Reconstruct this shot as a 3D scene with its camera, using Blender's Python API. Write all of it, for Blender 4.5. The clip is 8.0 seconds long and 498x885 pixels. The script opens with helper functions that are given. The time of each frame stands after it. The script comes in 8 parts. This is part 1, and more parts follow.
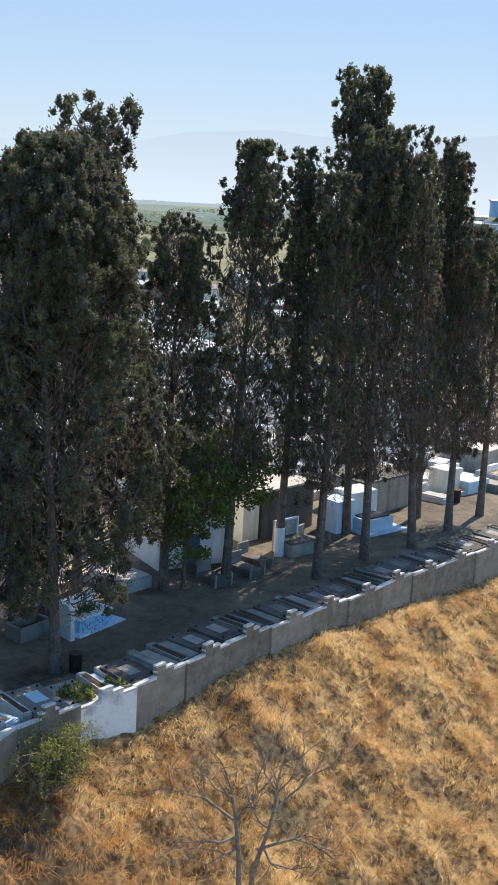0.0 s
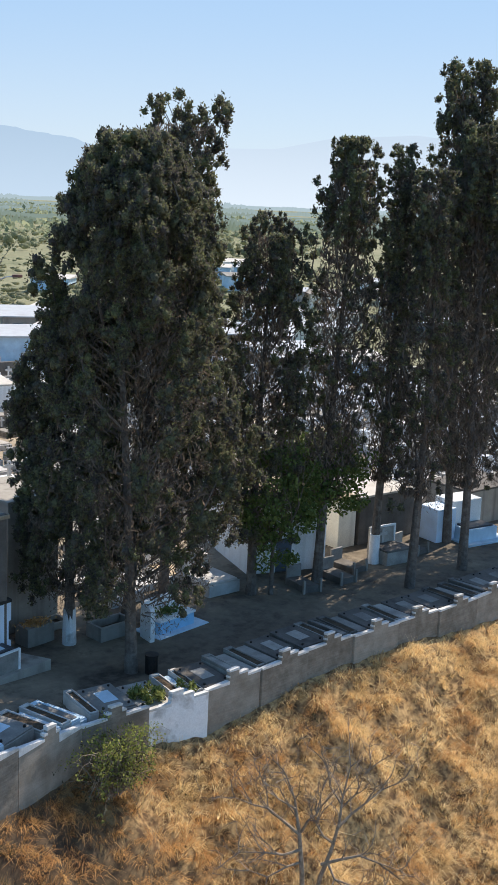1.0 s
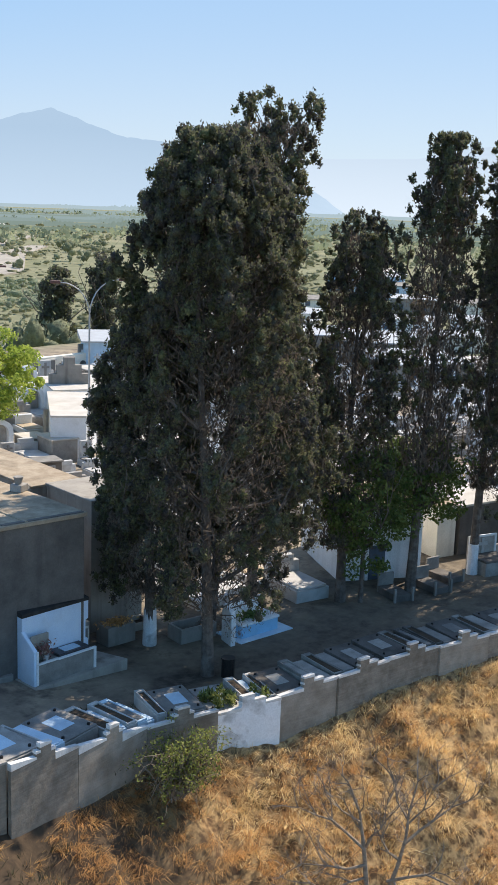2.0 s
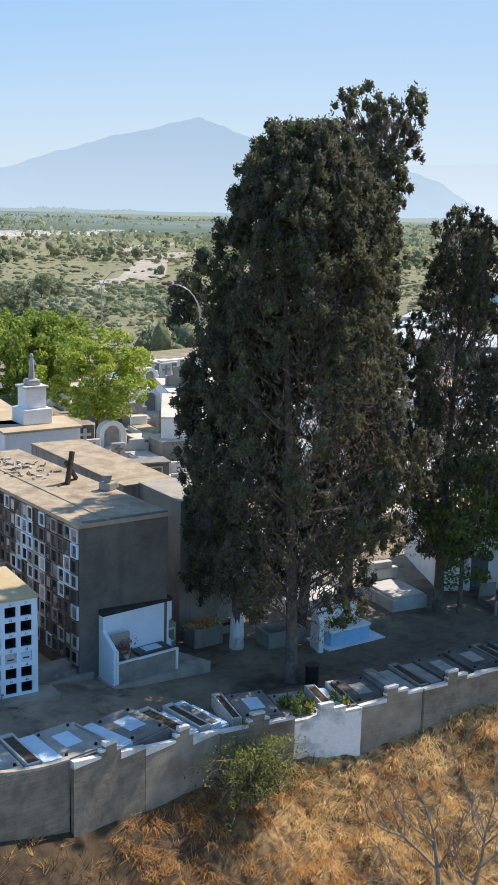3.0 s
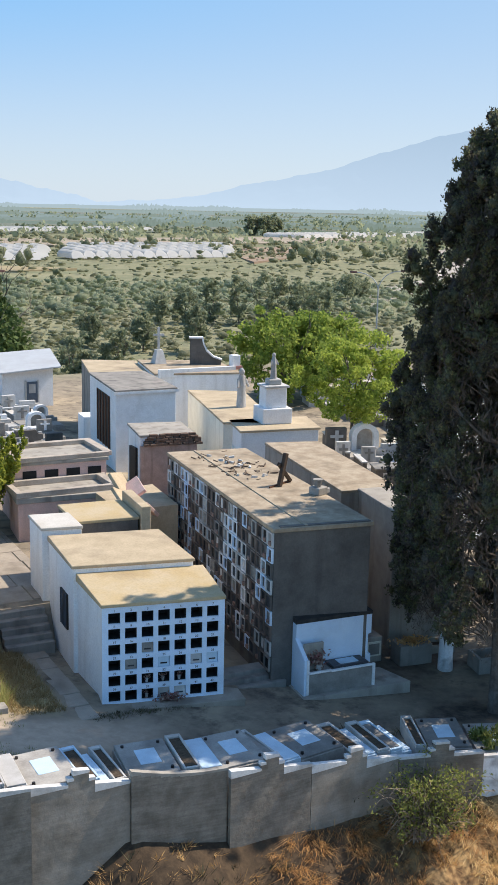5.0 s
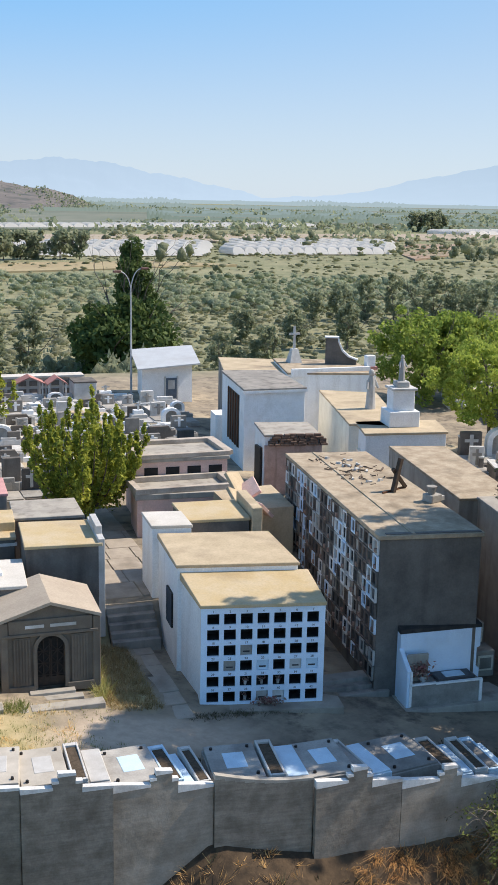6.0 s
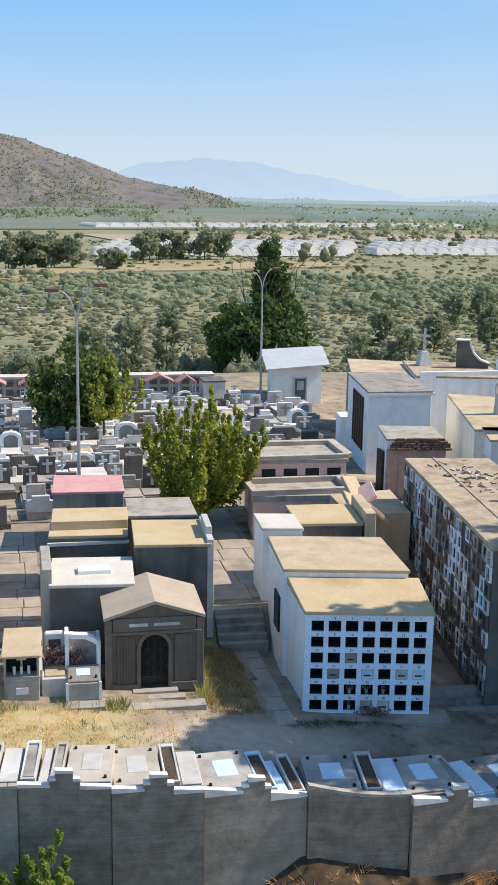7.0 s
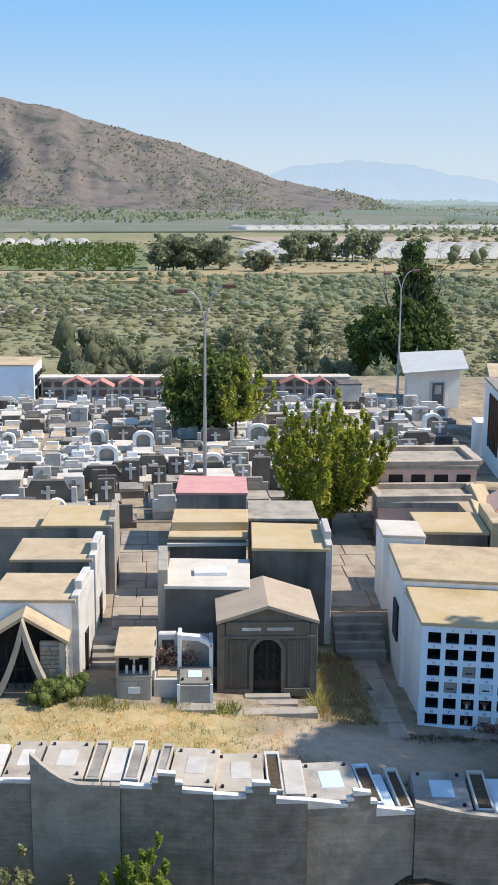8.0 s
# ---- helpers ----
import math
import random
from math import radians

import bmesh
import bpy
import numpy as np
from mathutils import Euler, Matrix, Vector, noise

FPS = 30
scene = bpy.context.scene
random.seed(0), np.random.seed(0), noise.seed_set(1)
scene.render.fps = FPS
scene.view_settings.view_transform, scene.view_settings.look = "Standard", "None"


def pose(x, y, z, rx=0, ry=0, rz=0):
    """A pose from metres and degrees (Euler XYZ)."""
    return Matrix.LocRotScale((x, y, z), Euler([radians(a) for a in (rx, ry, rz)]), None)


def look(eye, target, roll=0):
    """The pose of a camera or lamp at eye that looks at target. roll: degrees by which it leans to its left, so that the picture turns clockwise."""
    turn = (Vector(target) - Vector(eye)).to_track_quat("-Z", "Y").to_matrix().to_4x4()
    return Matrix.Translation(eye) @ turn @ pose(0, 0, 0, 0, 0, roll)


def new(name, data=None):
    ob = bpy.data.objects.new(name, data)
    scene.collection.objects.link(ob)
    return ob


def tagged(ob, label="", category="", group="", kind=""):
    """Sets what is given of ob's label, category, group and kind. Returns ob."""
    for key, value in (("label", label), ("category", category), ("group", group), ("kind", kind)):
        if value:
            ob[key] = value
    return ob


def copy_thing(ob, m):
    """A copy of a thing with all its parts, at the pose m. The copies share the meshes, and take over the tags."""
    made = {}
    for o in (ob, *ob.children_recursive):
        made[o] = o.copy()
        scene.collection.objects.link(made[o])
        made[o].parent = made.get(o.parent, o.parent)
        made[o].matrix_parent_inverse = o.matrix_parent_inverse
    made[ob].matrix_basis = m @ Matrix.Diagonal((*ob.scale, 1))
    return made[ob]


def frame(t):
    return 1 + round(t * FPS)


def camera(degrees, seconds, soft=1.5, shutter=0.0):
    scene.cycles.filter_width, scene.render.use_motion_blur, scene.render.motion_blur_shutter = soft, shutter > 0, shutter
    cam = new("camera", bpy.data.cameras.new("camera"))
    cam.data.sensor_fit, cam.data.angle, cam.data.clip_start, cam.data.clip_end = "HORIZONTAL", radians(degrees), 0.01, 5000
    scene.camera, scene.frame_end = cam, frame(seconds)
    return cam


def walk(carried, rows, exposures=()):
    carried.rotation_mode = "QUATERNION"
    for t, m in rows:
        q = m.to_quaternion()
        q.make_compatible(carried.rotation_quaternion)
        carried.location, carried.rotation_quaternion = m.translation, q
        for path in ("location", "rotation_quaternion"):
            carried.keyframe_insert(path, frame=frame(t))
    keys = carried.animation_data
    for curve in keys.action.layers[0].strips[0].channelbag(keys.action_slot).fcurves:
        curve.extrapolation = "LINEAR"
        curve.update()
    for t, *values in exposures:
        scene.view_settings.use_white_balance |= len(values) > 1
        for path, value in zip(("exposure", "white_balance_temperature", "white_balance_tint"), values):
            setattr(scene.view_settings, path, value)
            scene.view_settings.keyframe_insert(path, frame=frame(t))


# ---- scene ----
cam = camera(24.60, 8.0, soft=1.4)
PATH = [
    (0, (-25.015, -32.425, 20.463), (-16.188, -28.215, 18.372), 3.04),
    (0.5, (-23.961, -33.303, 20.313), (-15.407, -28.566, 18.220), 2.80),
    (1, (-22.849, -34.173, 20.147), (-14.604, -28.914, 18.057), 2.58),
    (1.5, (-21.745, -34.996, 19.885), (-13.838, -29.234, 17.817), 2.29),
    (3, (-18.281, -36.848, 19.250), (-11.584, -29.702, 17.228), 1.54),
    (3.5, (-17.160, -37.135, 19.197), (-10.954, -29.563, 17.160), 1.32),
    (4, (-16.047, -37.456, 19.223), (-10.377, -29.480, 17.163), 1.25),
    (4.5, (-14.921, -37.686, 19.099), (-9.814, -29.338, 17.044), 1.26),
    (6, (-11.644, -38.353, 19.383), (-8.430, -29.126, 17.255), 1.10),
    (6.5, (-10.976, -38.291, 19.412), (-8.361, -28.879, 17.271), 1.17),
    (7, (-10.300, -38.061, 19.361), (-8.275, -28.506, 17.214), 0.97),
    (7.5, (-9.742, -37.839, 19.340), (-8.316, -28.178, 17.189), 0.77),
    (8, (-9.157, -37.558, 19.264), (-8.395, -27.820, 17.121), 0.57),
]
walk(cam, [(t, look(eye, target, roll)) for t, eye, target, roll in PATH], [(0, 0.38), (4.5, 0.34), (6.5, 0.3), (8, 0.3)])

# ---------------------------------------------------------------- light
SUN = Vector((1.0, -0.035, 1.13)).normalized()
world = bpy.data.worlds.new("sky")
scene.world = world
world.use_nodes = True
wn = world.node_tree
sky = wn.nodes.new("ShaderNodeTexSky")
sky.sky_type = "NISHITA"
sky.sun_disc = False
sky.sun_elevation = math.asin(SUN.z)
sky.sun_rotation = math.atan2(SUN.x, SUN.y)
sky.air_density, sky.dust_density, sky.ozone_density = 1.0, 0.6, 1.8
sky.altitude = 1500
# a summer haze lies all round the horizon and thins out upward
sky_dir = wn.nodes.new("ShaderNodeTexCoord")
sky_sep = wn.nodes.new("ShaderNodeSeparateXYZ")
wn.links.new(sky_dir.outputs["Generated"], sky_sep.inputs[0])
haze = wn.nodes.new("ShaderNodeMapRange")
haze.interpolation_type = "SMOOTHSTEP"
haze.inputs["From Min"].default_value, haze.inputs["From Max"].default_value = -0.01, 0.20
wn.links.new(sky_sep.outputs["Z"], haze.inputs["Value"])
haze_col = wn.nodes.new("ShaderNodeMix")
haze_col.data_type = "RGBA"
haze_col.inputs["A"].default_value = (2.52, 2.97, 3.46, 1)
wn.links.new(haze.outputs[0], haze_col.inputs["Factor"])
# the sky is paler towards the sun
sunward = wn.nodes.new("ShaderNodeMapRange")
sunward.interpolation_type = "SMOOTHSTEP"
sunward.inputs["From Min"].default_value, sunward.inputs["From Max"].default_value = 0.05, 0.8
wn.links.new(sky_sep.outputs["X"], sunward.inputs["Value"])
high = wn.nodes.new("ShaderNodeMix")
high.data_type = "RGBA"
high.inputs["A"].default_value, high.inputs["B"].default_value = (0.85, 2.2, 3.95, 1), (1.6, 2.42, 3.5, 1)
wn.links.new(sunward.outputs[0], high.inputs["Factor"])
wn.links.new(high.outputs["Result"], haze_col.inputs["B"])
thin = wn.nodes.new("ShaderNodeMapRange")
thin.interpolation_type = "SMOOTHSTEP"
thin.inputs["From Min"].default_value, thin.inputs["From Max"].default_value = 0.38, 0.85
thin.inputs["To Min"].default_value, thin.inputs["To Max"].default_value = 0.08, 1.0
wn.links.new(sky_sep.outputs["Z"], thin.inputs["Value"])
hazed = wn.nodes.new("ShaderNodeMix")
hazed.data_type = "RGBA"
wn.links.new(thin.outputs[0], hazed.inputs["Factor"])
wn.links.new(haze_col.outputs["Result"], hazed.inputs["A"])
wn.links.new(sky.outputs[0], hazed.inputs["B"])
wn.links.new(hazed.outputs["Result"], wn.nodes["Background"].inputs[0])
wn.nodes["Background"].inputs[1].default_value = 0.19
sun_data = bpy.data.lights.new("sun", "SUN")
sun_data.energy, sun_data.angle, sun_data.color = 4.6, radians(0.53), (1.0, 0.895, 0.765)
sun = new("sun", sun_data)
sun.matrix_world = look(SUN * 100, (0, 0, 0))


# ---------------------------------------------------------------- materials
def surf(name, a, b, rough=0.85, scale=3.0, bump=0.15, fine=40.0, stain=None, stain_amount=0.5, streak=False, vary=0.0, metal=0.0, lifts=0.0):
    """A worn surface: two colours mixed by a broad noise, a fine grain, stains with a shape of their own, relief."""
    m = bpy.data.materials.new(name)
    m.use_nodes = True
    n, l = m.node_tree.nodes, m.node_tree.links
    bsdf = n["Principled BSDF"]
    pos = n.new("ShaderNodeNewGeometry")
    coarse = n.new("ShaderNodeTexNoise")
    coarse.inputs["Scale"].default_value, coarse.inputs["Detail"].default_value = scale, 6
    coarse.inputs["Roughness"].default_value = 0.62
    grain = n.new("ShaderNodeTexNoise")
    grain.inputs["Scale"].default_value, grain.inputs["Detail"].default_value = fine, 3
    for t in (coarse, grain):
        l.new(pos.outputs["Position"], t.inputs["Vector"])
    ramp = n.new("ShaderNodeMapRange")
    ramp.inputs["From Min"].default_value, ramp.inputs["From Max"].default_value = 0.36, 0.66
    l.new(coarse.outputs["Fac"], ramp.inputs["Value"])
    mix = n.new("ShaderNodeMix")
    mix.data_type = "RGBA"
    mix.inputs["A"].default_value, mix.inputs["B"].default_value = (*a, 1), (*b, 1)
    l.new(ramp.outputs[0], mix.inputs["Factor"])
    col = mix.outputs["Result"]
    if stain:
        sn = n.new("ShaderNodeTexNoise")
        sn.inputs["Scale"].default_value, sn.inputs["Detail"].default_value = scale * 0.45, 8
        if streak:
            mp = n.new("ShaderNodeMapping")
            mp.inputs["Scale"].default_value = (3.4, 3.4, 0.3)
            l.new(pos.outputs["Position"], mp.inputs["Vector"])
            l.new(mp.outputs[0], sn.inputs["Vector"])
        else:
            l.new(pos.outputs["Position"], sn.inputs["Vector"])
        sr = n.new("ShaderNodeMapRange")
        sr.inputs["From Min"].default_value, sr.inputs["From Max"].default_value = 0.52, 0.70
        sr.inputs["To Max"].default_value = stain_amount
        l.new(sn.outputs["Fac"], sr.inputs["Value"])
        sm = n.new("ShaderNodeMix")
        sm.data_type = "RGBA"
        sm.inputs["B"].default_value = (*stain, 1)
        l.new(sr.outputs[0], sm.inputs["Factor"])
        l.new(col, sm.inputs["A"])
        col = sm.outputs["Result"]
    if lifts:
        # the layers in which the concrete was poured
        lp = n.new("ShaderNodeMapping")
        lp.inputs["Scale"].default_value = (0.5, 0.5, 6.5)
        l.new(pos.outputs["Position"], lp.inputs["Vector"])
        ln = n.new("ShaderNodeTexNoise")
        ln.inputs["Scale"].default_value, ln.inputs["Detail"].default_value, ln.inputs["Roughness"].default_value = 1.6, 7, 0.7
        l.new(lp.outputs[0], ln.inputs["Vector"])
        lr = n.new("ShaderNodeMapRange")
        lr.inputs["From Min"].default_value, lr.inputs["From Max"].default_value = 0.35, 0.65
        lr.inputs["To Min"].default_value, lr.inputs["To Max"].default_value = 1 - lifts, 1 + lifts * 0.7
        l.new(ln.outputs["Fac"], lr.inputs["Value"])
        lm = n.new("ShaderNodeMix")
        lm.data_type, lm.blend_type = "RGBA", "MULTIPLY"
        lm.inputs["Factor"].default_value = 1.0
        l.new(col, lm.inputs["A"])
        l.new(lr.outputs[0], lm.inputs["B"])
        col = lm.outputs["Result"]
    gm = n.new("ShaderNodeMapRange")
    gm.inputs["To Min"].default_value, gm.inputs["To Max"].default_value = 0.8, 1.2
    l.new(grain.outputs["Fac"], gm.inputs["Value"])
    mul = n.new("ShaderNodeMix")
    mul.data_type, mul.blend_type = "RGBA", "MULTIPLY"
    mul.inputs["Factor"].default_value = 1.0
    l.new(col, mul.inputs["A"])
    l.new(gm.outputs[0], mul.inputs["B"])
    col = mul.outputs["Result"]
    if vary:
        info = n.new("ShaderNodeObjectInfo")
        vr = n.new("ShaderNodeMapRange")
        vr.inputs["To Min"].default_value, vr.inputs["To Max"].default_value = 1 - vary, 1 + vary * 0.6
        l.new(info.outputs["Random"], vr.inputs["Value"])
        vm = n.new("ShaderNodeMix")
        vm.data_type, vm.blend_type = "RGBA", "MULTIPLY"
        vm.inputs["Factor"].default_value = 1.0
        l.new(col, vm.inputs["A"])
        l.new(vr.outputs[0], vm.inputs["B"])
        col = vm.outputs["Result"]
    l.new(col, bsdf.inputs["Base Color"])
    bsdf.inputs["Roughness"].default_value = rough
    bsdf.inputs["Metallic"].default_value = metal
    bsdf.inputs["Specular IOR Level"].default_value = 0.25
    if bump:
        bn = n.new("ShaderNodeBump")
        bn.inputs["Strength"].default_value, bn.inputs["Distance"].default_value = bump, 0.05
        l.new(coarse.outputs["Fac"], bn.inputs["Height"])
        l.new(bn.outputs[0], bsdf.inputs["Normal"])
    return m


def leafy(name, a, b, scale=0.8, pass_light=0.25, grain=0.0, grain_scale=13.0):
    """Foliage: two greens by broad noise and by the single leaf, some light let through."""
    m = bpy.data.materials.new(name)
    m.use_nodes = True
    n, l = m.node_tree.nodes, m.node_tree.links
    bsdf = n["Principled BSDF"]
    pos = n.new("ShaderNodeNewGeometry")
    tex = n.new("ShaderNodeTexNoise")
    tex.inputs["Scale"].default_value, tex.inputs["Detail"].default_value = scale, 4
    l.new(pos.outputs["Position"], tex.inputs["Vector"])
    add = n.new("ShaderNodeMath")
    add.operation = "ADD"
    sc = n.new("ShaderNodeMapRange")
    sc.inputs["To Min"].default_value, sc.inputs["To Max"].default_value = -0.3, 0.3
    l.new(pos.outputs["Random Per Island"], sc.inputs["Value"])
    l.new(tex.outputs["Fac"], add.inputs[0])
    l.new(sc.outputs[0], add.inputs[1])
    ramp = n.new("ShaderNodeMapRange")
    ramp.inputs["From Min"].default_value, ramp.inputs["From Max"].default_value = 0.25, 0.8
    l.new(add.outputs[0], ramp.inputs["Value"])
    mix = n.new("ShaderNodeMix")
    mix.data_type = "RGBA"
    mix.inputs["A"].default_value, mix.inputs["B"].default_value = (*a, 1), (*b, 1)
    l.new(ramp.outputs[0], mix.inputs["Factor"])
    col = mix.outputs["Result"]
    if grain:
        # the single scales and the dark pits between them
        fine = n.new("ShaderNodeTexNoise")
        fine.inputs["Scale"].default_value, fine.inputs["Detail"].default_value, fine.inputs["Roughness"].default_value = grain_scale, 4, 0.7
        l.new(pos.outputs["Position"], fine.inputs["Vector"])
        fr = n.new("ShaderNodeMapRange")
        fr.inputs["From Min"].default_value, fr.inputs["From Max"].default_value = 0.36, 0.64
        fr.inputs["To Min"].default_value, fr.inputs["To Max"].default_value = 1 - grain, 1 + grain * 0.7
        l.new(fine.outputs["Fac"], fr.inputs["Value"])
        mul = n.new("ShaderNodeMix")
        mul.data_type, mul.blend_type = "RGBA", "MULTIPLY"
        mul.inputs["Factor"].default_value = 1.0
        l.new(col, mul.inputs["A"])
        l.new(fr.outputs[0], mul.inputs["B"])
        col = mul.outputs["Result"]
        bn = n.new("ShaderNodeBump")
        bn.inputs["Strength"].default_value, bn.inputs["Distance"].default_value = 0.9, 1.04 / grain_scale
        l.new(fine.outputs["Fac"], bn.inputs["Height"])
        l.new(bn.outputs[0], bsdf.inputs["Normal"])
    l.new(col, bsdf.inputs["Base Color"])
    bsdf.inputs["Roughness"].default_value = 0.7
    bsdf.inputs["Specular IOR Level"].default_value = 0.2
    if pass_light:
        tr = n.new("ShaderNodeBsdfTranslucent")
        l.new(col, tr.inputs["Color"])
        ms = n.new("ShaderNodeMixShader")
        ms.inputs[0].default_value = pass_light
        l.new(bsdf.outputs[0], ms.inputs[1])
        l.new(tr.outputs[0], ms.inputs[2])
        l.new(ms.outputs[0], n["Material Output"].inputs["Surface"])
    return m


WHITE = surf("white_limewash", (0.88, 0.88, 0.87), (0.82, 0.82, 0.81), 0.8, 1.2, 0.1, fine=14, stain=(0.50, 0.46, 0.40), stain_amount=0.3, streak=True)
WHITE_CLEAN = surf("white_paint", (0.86, 0.86, 0.86), (0.80, 0.80, 0.79), 0.7, 2.0, 0.05, fine=14, stain=(0.55, 0.51, 0.46), stain_amount=0.25)
PEELING = surf("peeling_white_paint", (0.86, 0.86, 0.86), (0.80, 0.80, 0.80), 0.85, 3.0, 0.2, fine=14, stain=(0.34, 0.32, 0.30), stain_amount=0.8)
GRAVE_WHITE = surf("dusty_white_grave_paint", (0.60, 0.58, 0.55), (0.50, 0.475, 0.44), 0.85, 1.8, 0.1, stain=(0.34, 0.30, 0.25), stain_amount=0.5, vary=0.12)
GRAVE_BEIGE = surf("beige_grave_cement", (0.52, 0.47, 0.40), (0.42, 0.375, 0.315), 0.9, 1.8, 0.12, stain=(0.27, 0.23, 0.18), stain_amount=0.5, vary=0.15)
WHITE_TOMB = surf("white_tomb_paint", (0.62, 0.61, 0.59), (0.50, 0.485, 0.455), 0.8, 1.6, 0.1, stain=(0.32, 0.29, 0.25), stain_amount=0.55, vary=0.2)
BLUE_WHITE = surf("pale_blue_paint", (0.60, 0.74, 0.84), (0.50, 0.63, 0.73), 0.7, 1.5, 0.08, stain=(0.3, 0.32, 0.34), stain_amount=0.35)
CYAN = surf("bright_sky_blue_paint", (0.34, 0.62, 0.84), (0.28, 0.54, 0.76), 0.6, 2.0, 0.08, stain=(0.25, 0.33, 0.38), stain_amount=0.3)
BLUE = surf("blue_paint", (0.30, 0.48, 0.68), (0.24, 0.40, 0.60), 0.6, 2.0, 0.08, stain=(0.2, 0.22, 0.25), stain_amount=0.3)
CONCRETE = surf("weathered_concrete", (0.34, 0.31, 0.27), (0.24, 0.22, 0.195), 0.9, 0.9, 0.35, stain=(0.11, 0.10, 0.09), stain_amount=0.7, streak=True)
WALL_CAST = surf("cast_wall_concrete", (0.30, 0.26, 0.21), (0.20, 0.17, 0.135), 0.95, 2.2, 0.7, fine=18, stain=(0.13, 0.105, 0.08), stain_amount=0.6, lifts=0.16)
WALL_RENDER = surf("rendered_wall_cement", (0.36, 0.315, 0.26), (0.26, 0.225, 0.18), 0.95, 1.6, 0.5, fine=18, stain=(0.19, 0.155, 0.115), stain_amount=0.6, lifts=0.1)
VOID = surf("niche_shade_lining", (0.035, 0.035, 0.037), (0.055, 0.053, 0.05), 0.95, 4.0, 0.1)
CONCRETE_PALE = surf("pale_cement_render", (0.43, 0.39, 0.33), (0.33, 0.30, 0.26), 0.9, 1.1, 0.25, stain=(0.16, 0.14, 0.12), stain_amount=0.6, streak=True)
CONCRETE_DARK = surf("dark_cement_render", (0.185, 0.165, 0.145), (0.115, 0.102, 0.09), 0.9, 0.8, 0.25, fine=14, stain=(0.06, 0.053, 0.046), stain_amount=0.6, streak=True)
CREST_PAINT = surf("worn_white_crest_paint", (0.74, 0.73, 0.71), (0.60, 0.58, 0.55), 0.85, 2.5, 0.15, fine=16, stain=(0.33, 0.29, 0.24), stain_amount=0.65)
GREY_TOMB = surf("grey_tomb_cement", (0.40, 0.375, 0.335), (0.28, 0.26, 0.235), 0.85, 1.5, 0.2, fine=16, stain=(0.14, 0.125, 0.11), stain_amount=0.5, vary=0.35)
GRANITE = surf("dark_granite", (0.075, 0.075, 0.08), (0.045, 0.045, 0.05), 0.35, 14.0, 0.03, vary=0.3)
ROOF_TAN = surf("dusty_concrete_roof", (0.54, 0.435, 0.295), (0.43, 0.34, 0.225), 0.95, 0.9, 0.25, fine=12, stain=(0.24, 0.185, 0.13), stain_amount=0.6)
ROOF_OCHRE = surf("lichen_ochre_roof", (0.53, 0.43, 0.285), (0.49, 0.37, 0.2), 0.95, 0.8, 0.25, fine=12, stain=(0.32, 0.235, 0.14), stain_amount=0.55)
ROOF_BROWN = surf("dirty_brown_roof", (0.47, 0.385, 0.28), (0.33, 0.255, 0.175), 0.95, 1.6, 0.35, fine=12, stain=(0.185, 0.145, 0.10), stain_amount=0.7)
ROOF_WHITE = surf("white_plaster_roof", (0.64, 0.60, 0.54), (0.54, 0.495, 0.43), 0.9, 0.8, 0.15, fine=14, stain=(0.40, 0.33, 0.24), stain_amount=0.5)
ROOF_PINK = surf("faded_pink_roof", (0.62, 0.34, 0.32), (0.54, 0.28, 0.27), 0.8, 1.2, 0.1, fine=12, stain=(0.36, 0.25, 0.23), stain_amount=0.4)
PINK = surf("pink_wall_paint", (0.72, 0.51, 0.445), (0.64, 0.43, 0.375), 0.8, 1.2, 0.1, fine=14, stain=(0.45, 0.34, 0.28), stain_amount=0.4, streak=True)
CREAM = surf("cream_wall_paint", (0.84, 0.79, 0.67), (0.76, 0.71, 0.59), 0.8, 1.2, 0.1, fine=14, stain=(0.50, 0.44, 0.34), stain_amount=0.35, streak=True)
BRICK_OLD = surf("old_brick_rubble", (0.22, 0.145, 0.105), (0.12, 0.085, 0.065), 0.95, 6.0, 0.5)
MAUS = surf("grey_brown_stucco", (0.19, 0.16, 0.125), (0.145, 0.12, 0.095), 0.9, 1.6, 0.2, stain=(0.10, 0.085, 0.07), stain_amount=0.5, streak=True)
MAUS_ROOF = surf("dusty_stucco_roof", (0.448, 0.372, 0.288), (0.384, 0.316, 0.244), 0.95, 1.0, 0.15, fine=12, stain=(0.33, 0.27, 0.2), stain_amount=0.45)
BLACK = surf("black_paint_and_recess_shade", (0.02, 0.02, 0.02), (0.03, 0.03, 0.03), 0.9, 3.0, 0.0)
IRON = surf("dark_iron", (0.035, 0.035, 0.035), (0.06, 0.05, 0.045), 0.5, 8.0, 0.05, metal=0.6)
RUST = surf("rusty_iron", (0.16, 0.075, 0.04), (0.09, 0.045, 0.03), 0.8, 8.0, 0.1)
STEEL = surf("galvanised_steel", (0.50, 0.51, 0.52), (0.42, 0.43, 0.44), 0.45, 6.0, 0.03, metal=0.5)
LAMP_BODY = surf("dull_red_lamp_housing", (0.20, 0.10, 0.08), (0.14, 0.08, 0.07), 0.6, 6.0, 0.0)
TIN = surf("zinc_roof_sheet", (0.52, 0.53, 0.53), (0.46, 0.46, 0.46), 0.5, 1.0, 0.05, stain=(0.36, 0.33, 0.30), stain_amount=0.3)
BARK = surf("cypress_bark", (0.17, 0.14, 0.118), (0.10, 0.08, 0.066), 0.95, 5.0, 0.6, fine=25, stain=(0.30, 0.27, 0.24), stain_amount=0.5)
BARK_GREY = surf("dead_grey_bark", (0.40, 0.31, 0.225), (0.22, 0.17, 0.125), 0.95, 6.0, 0.4)
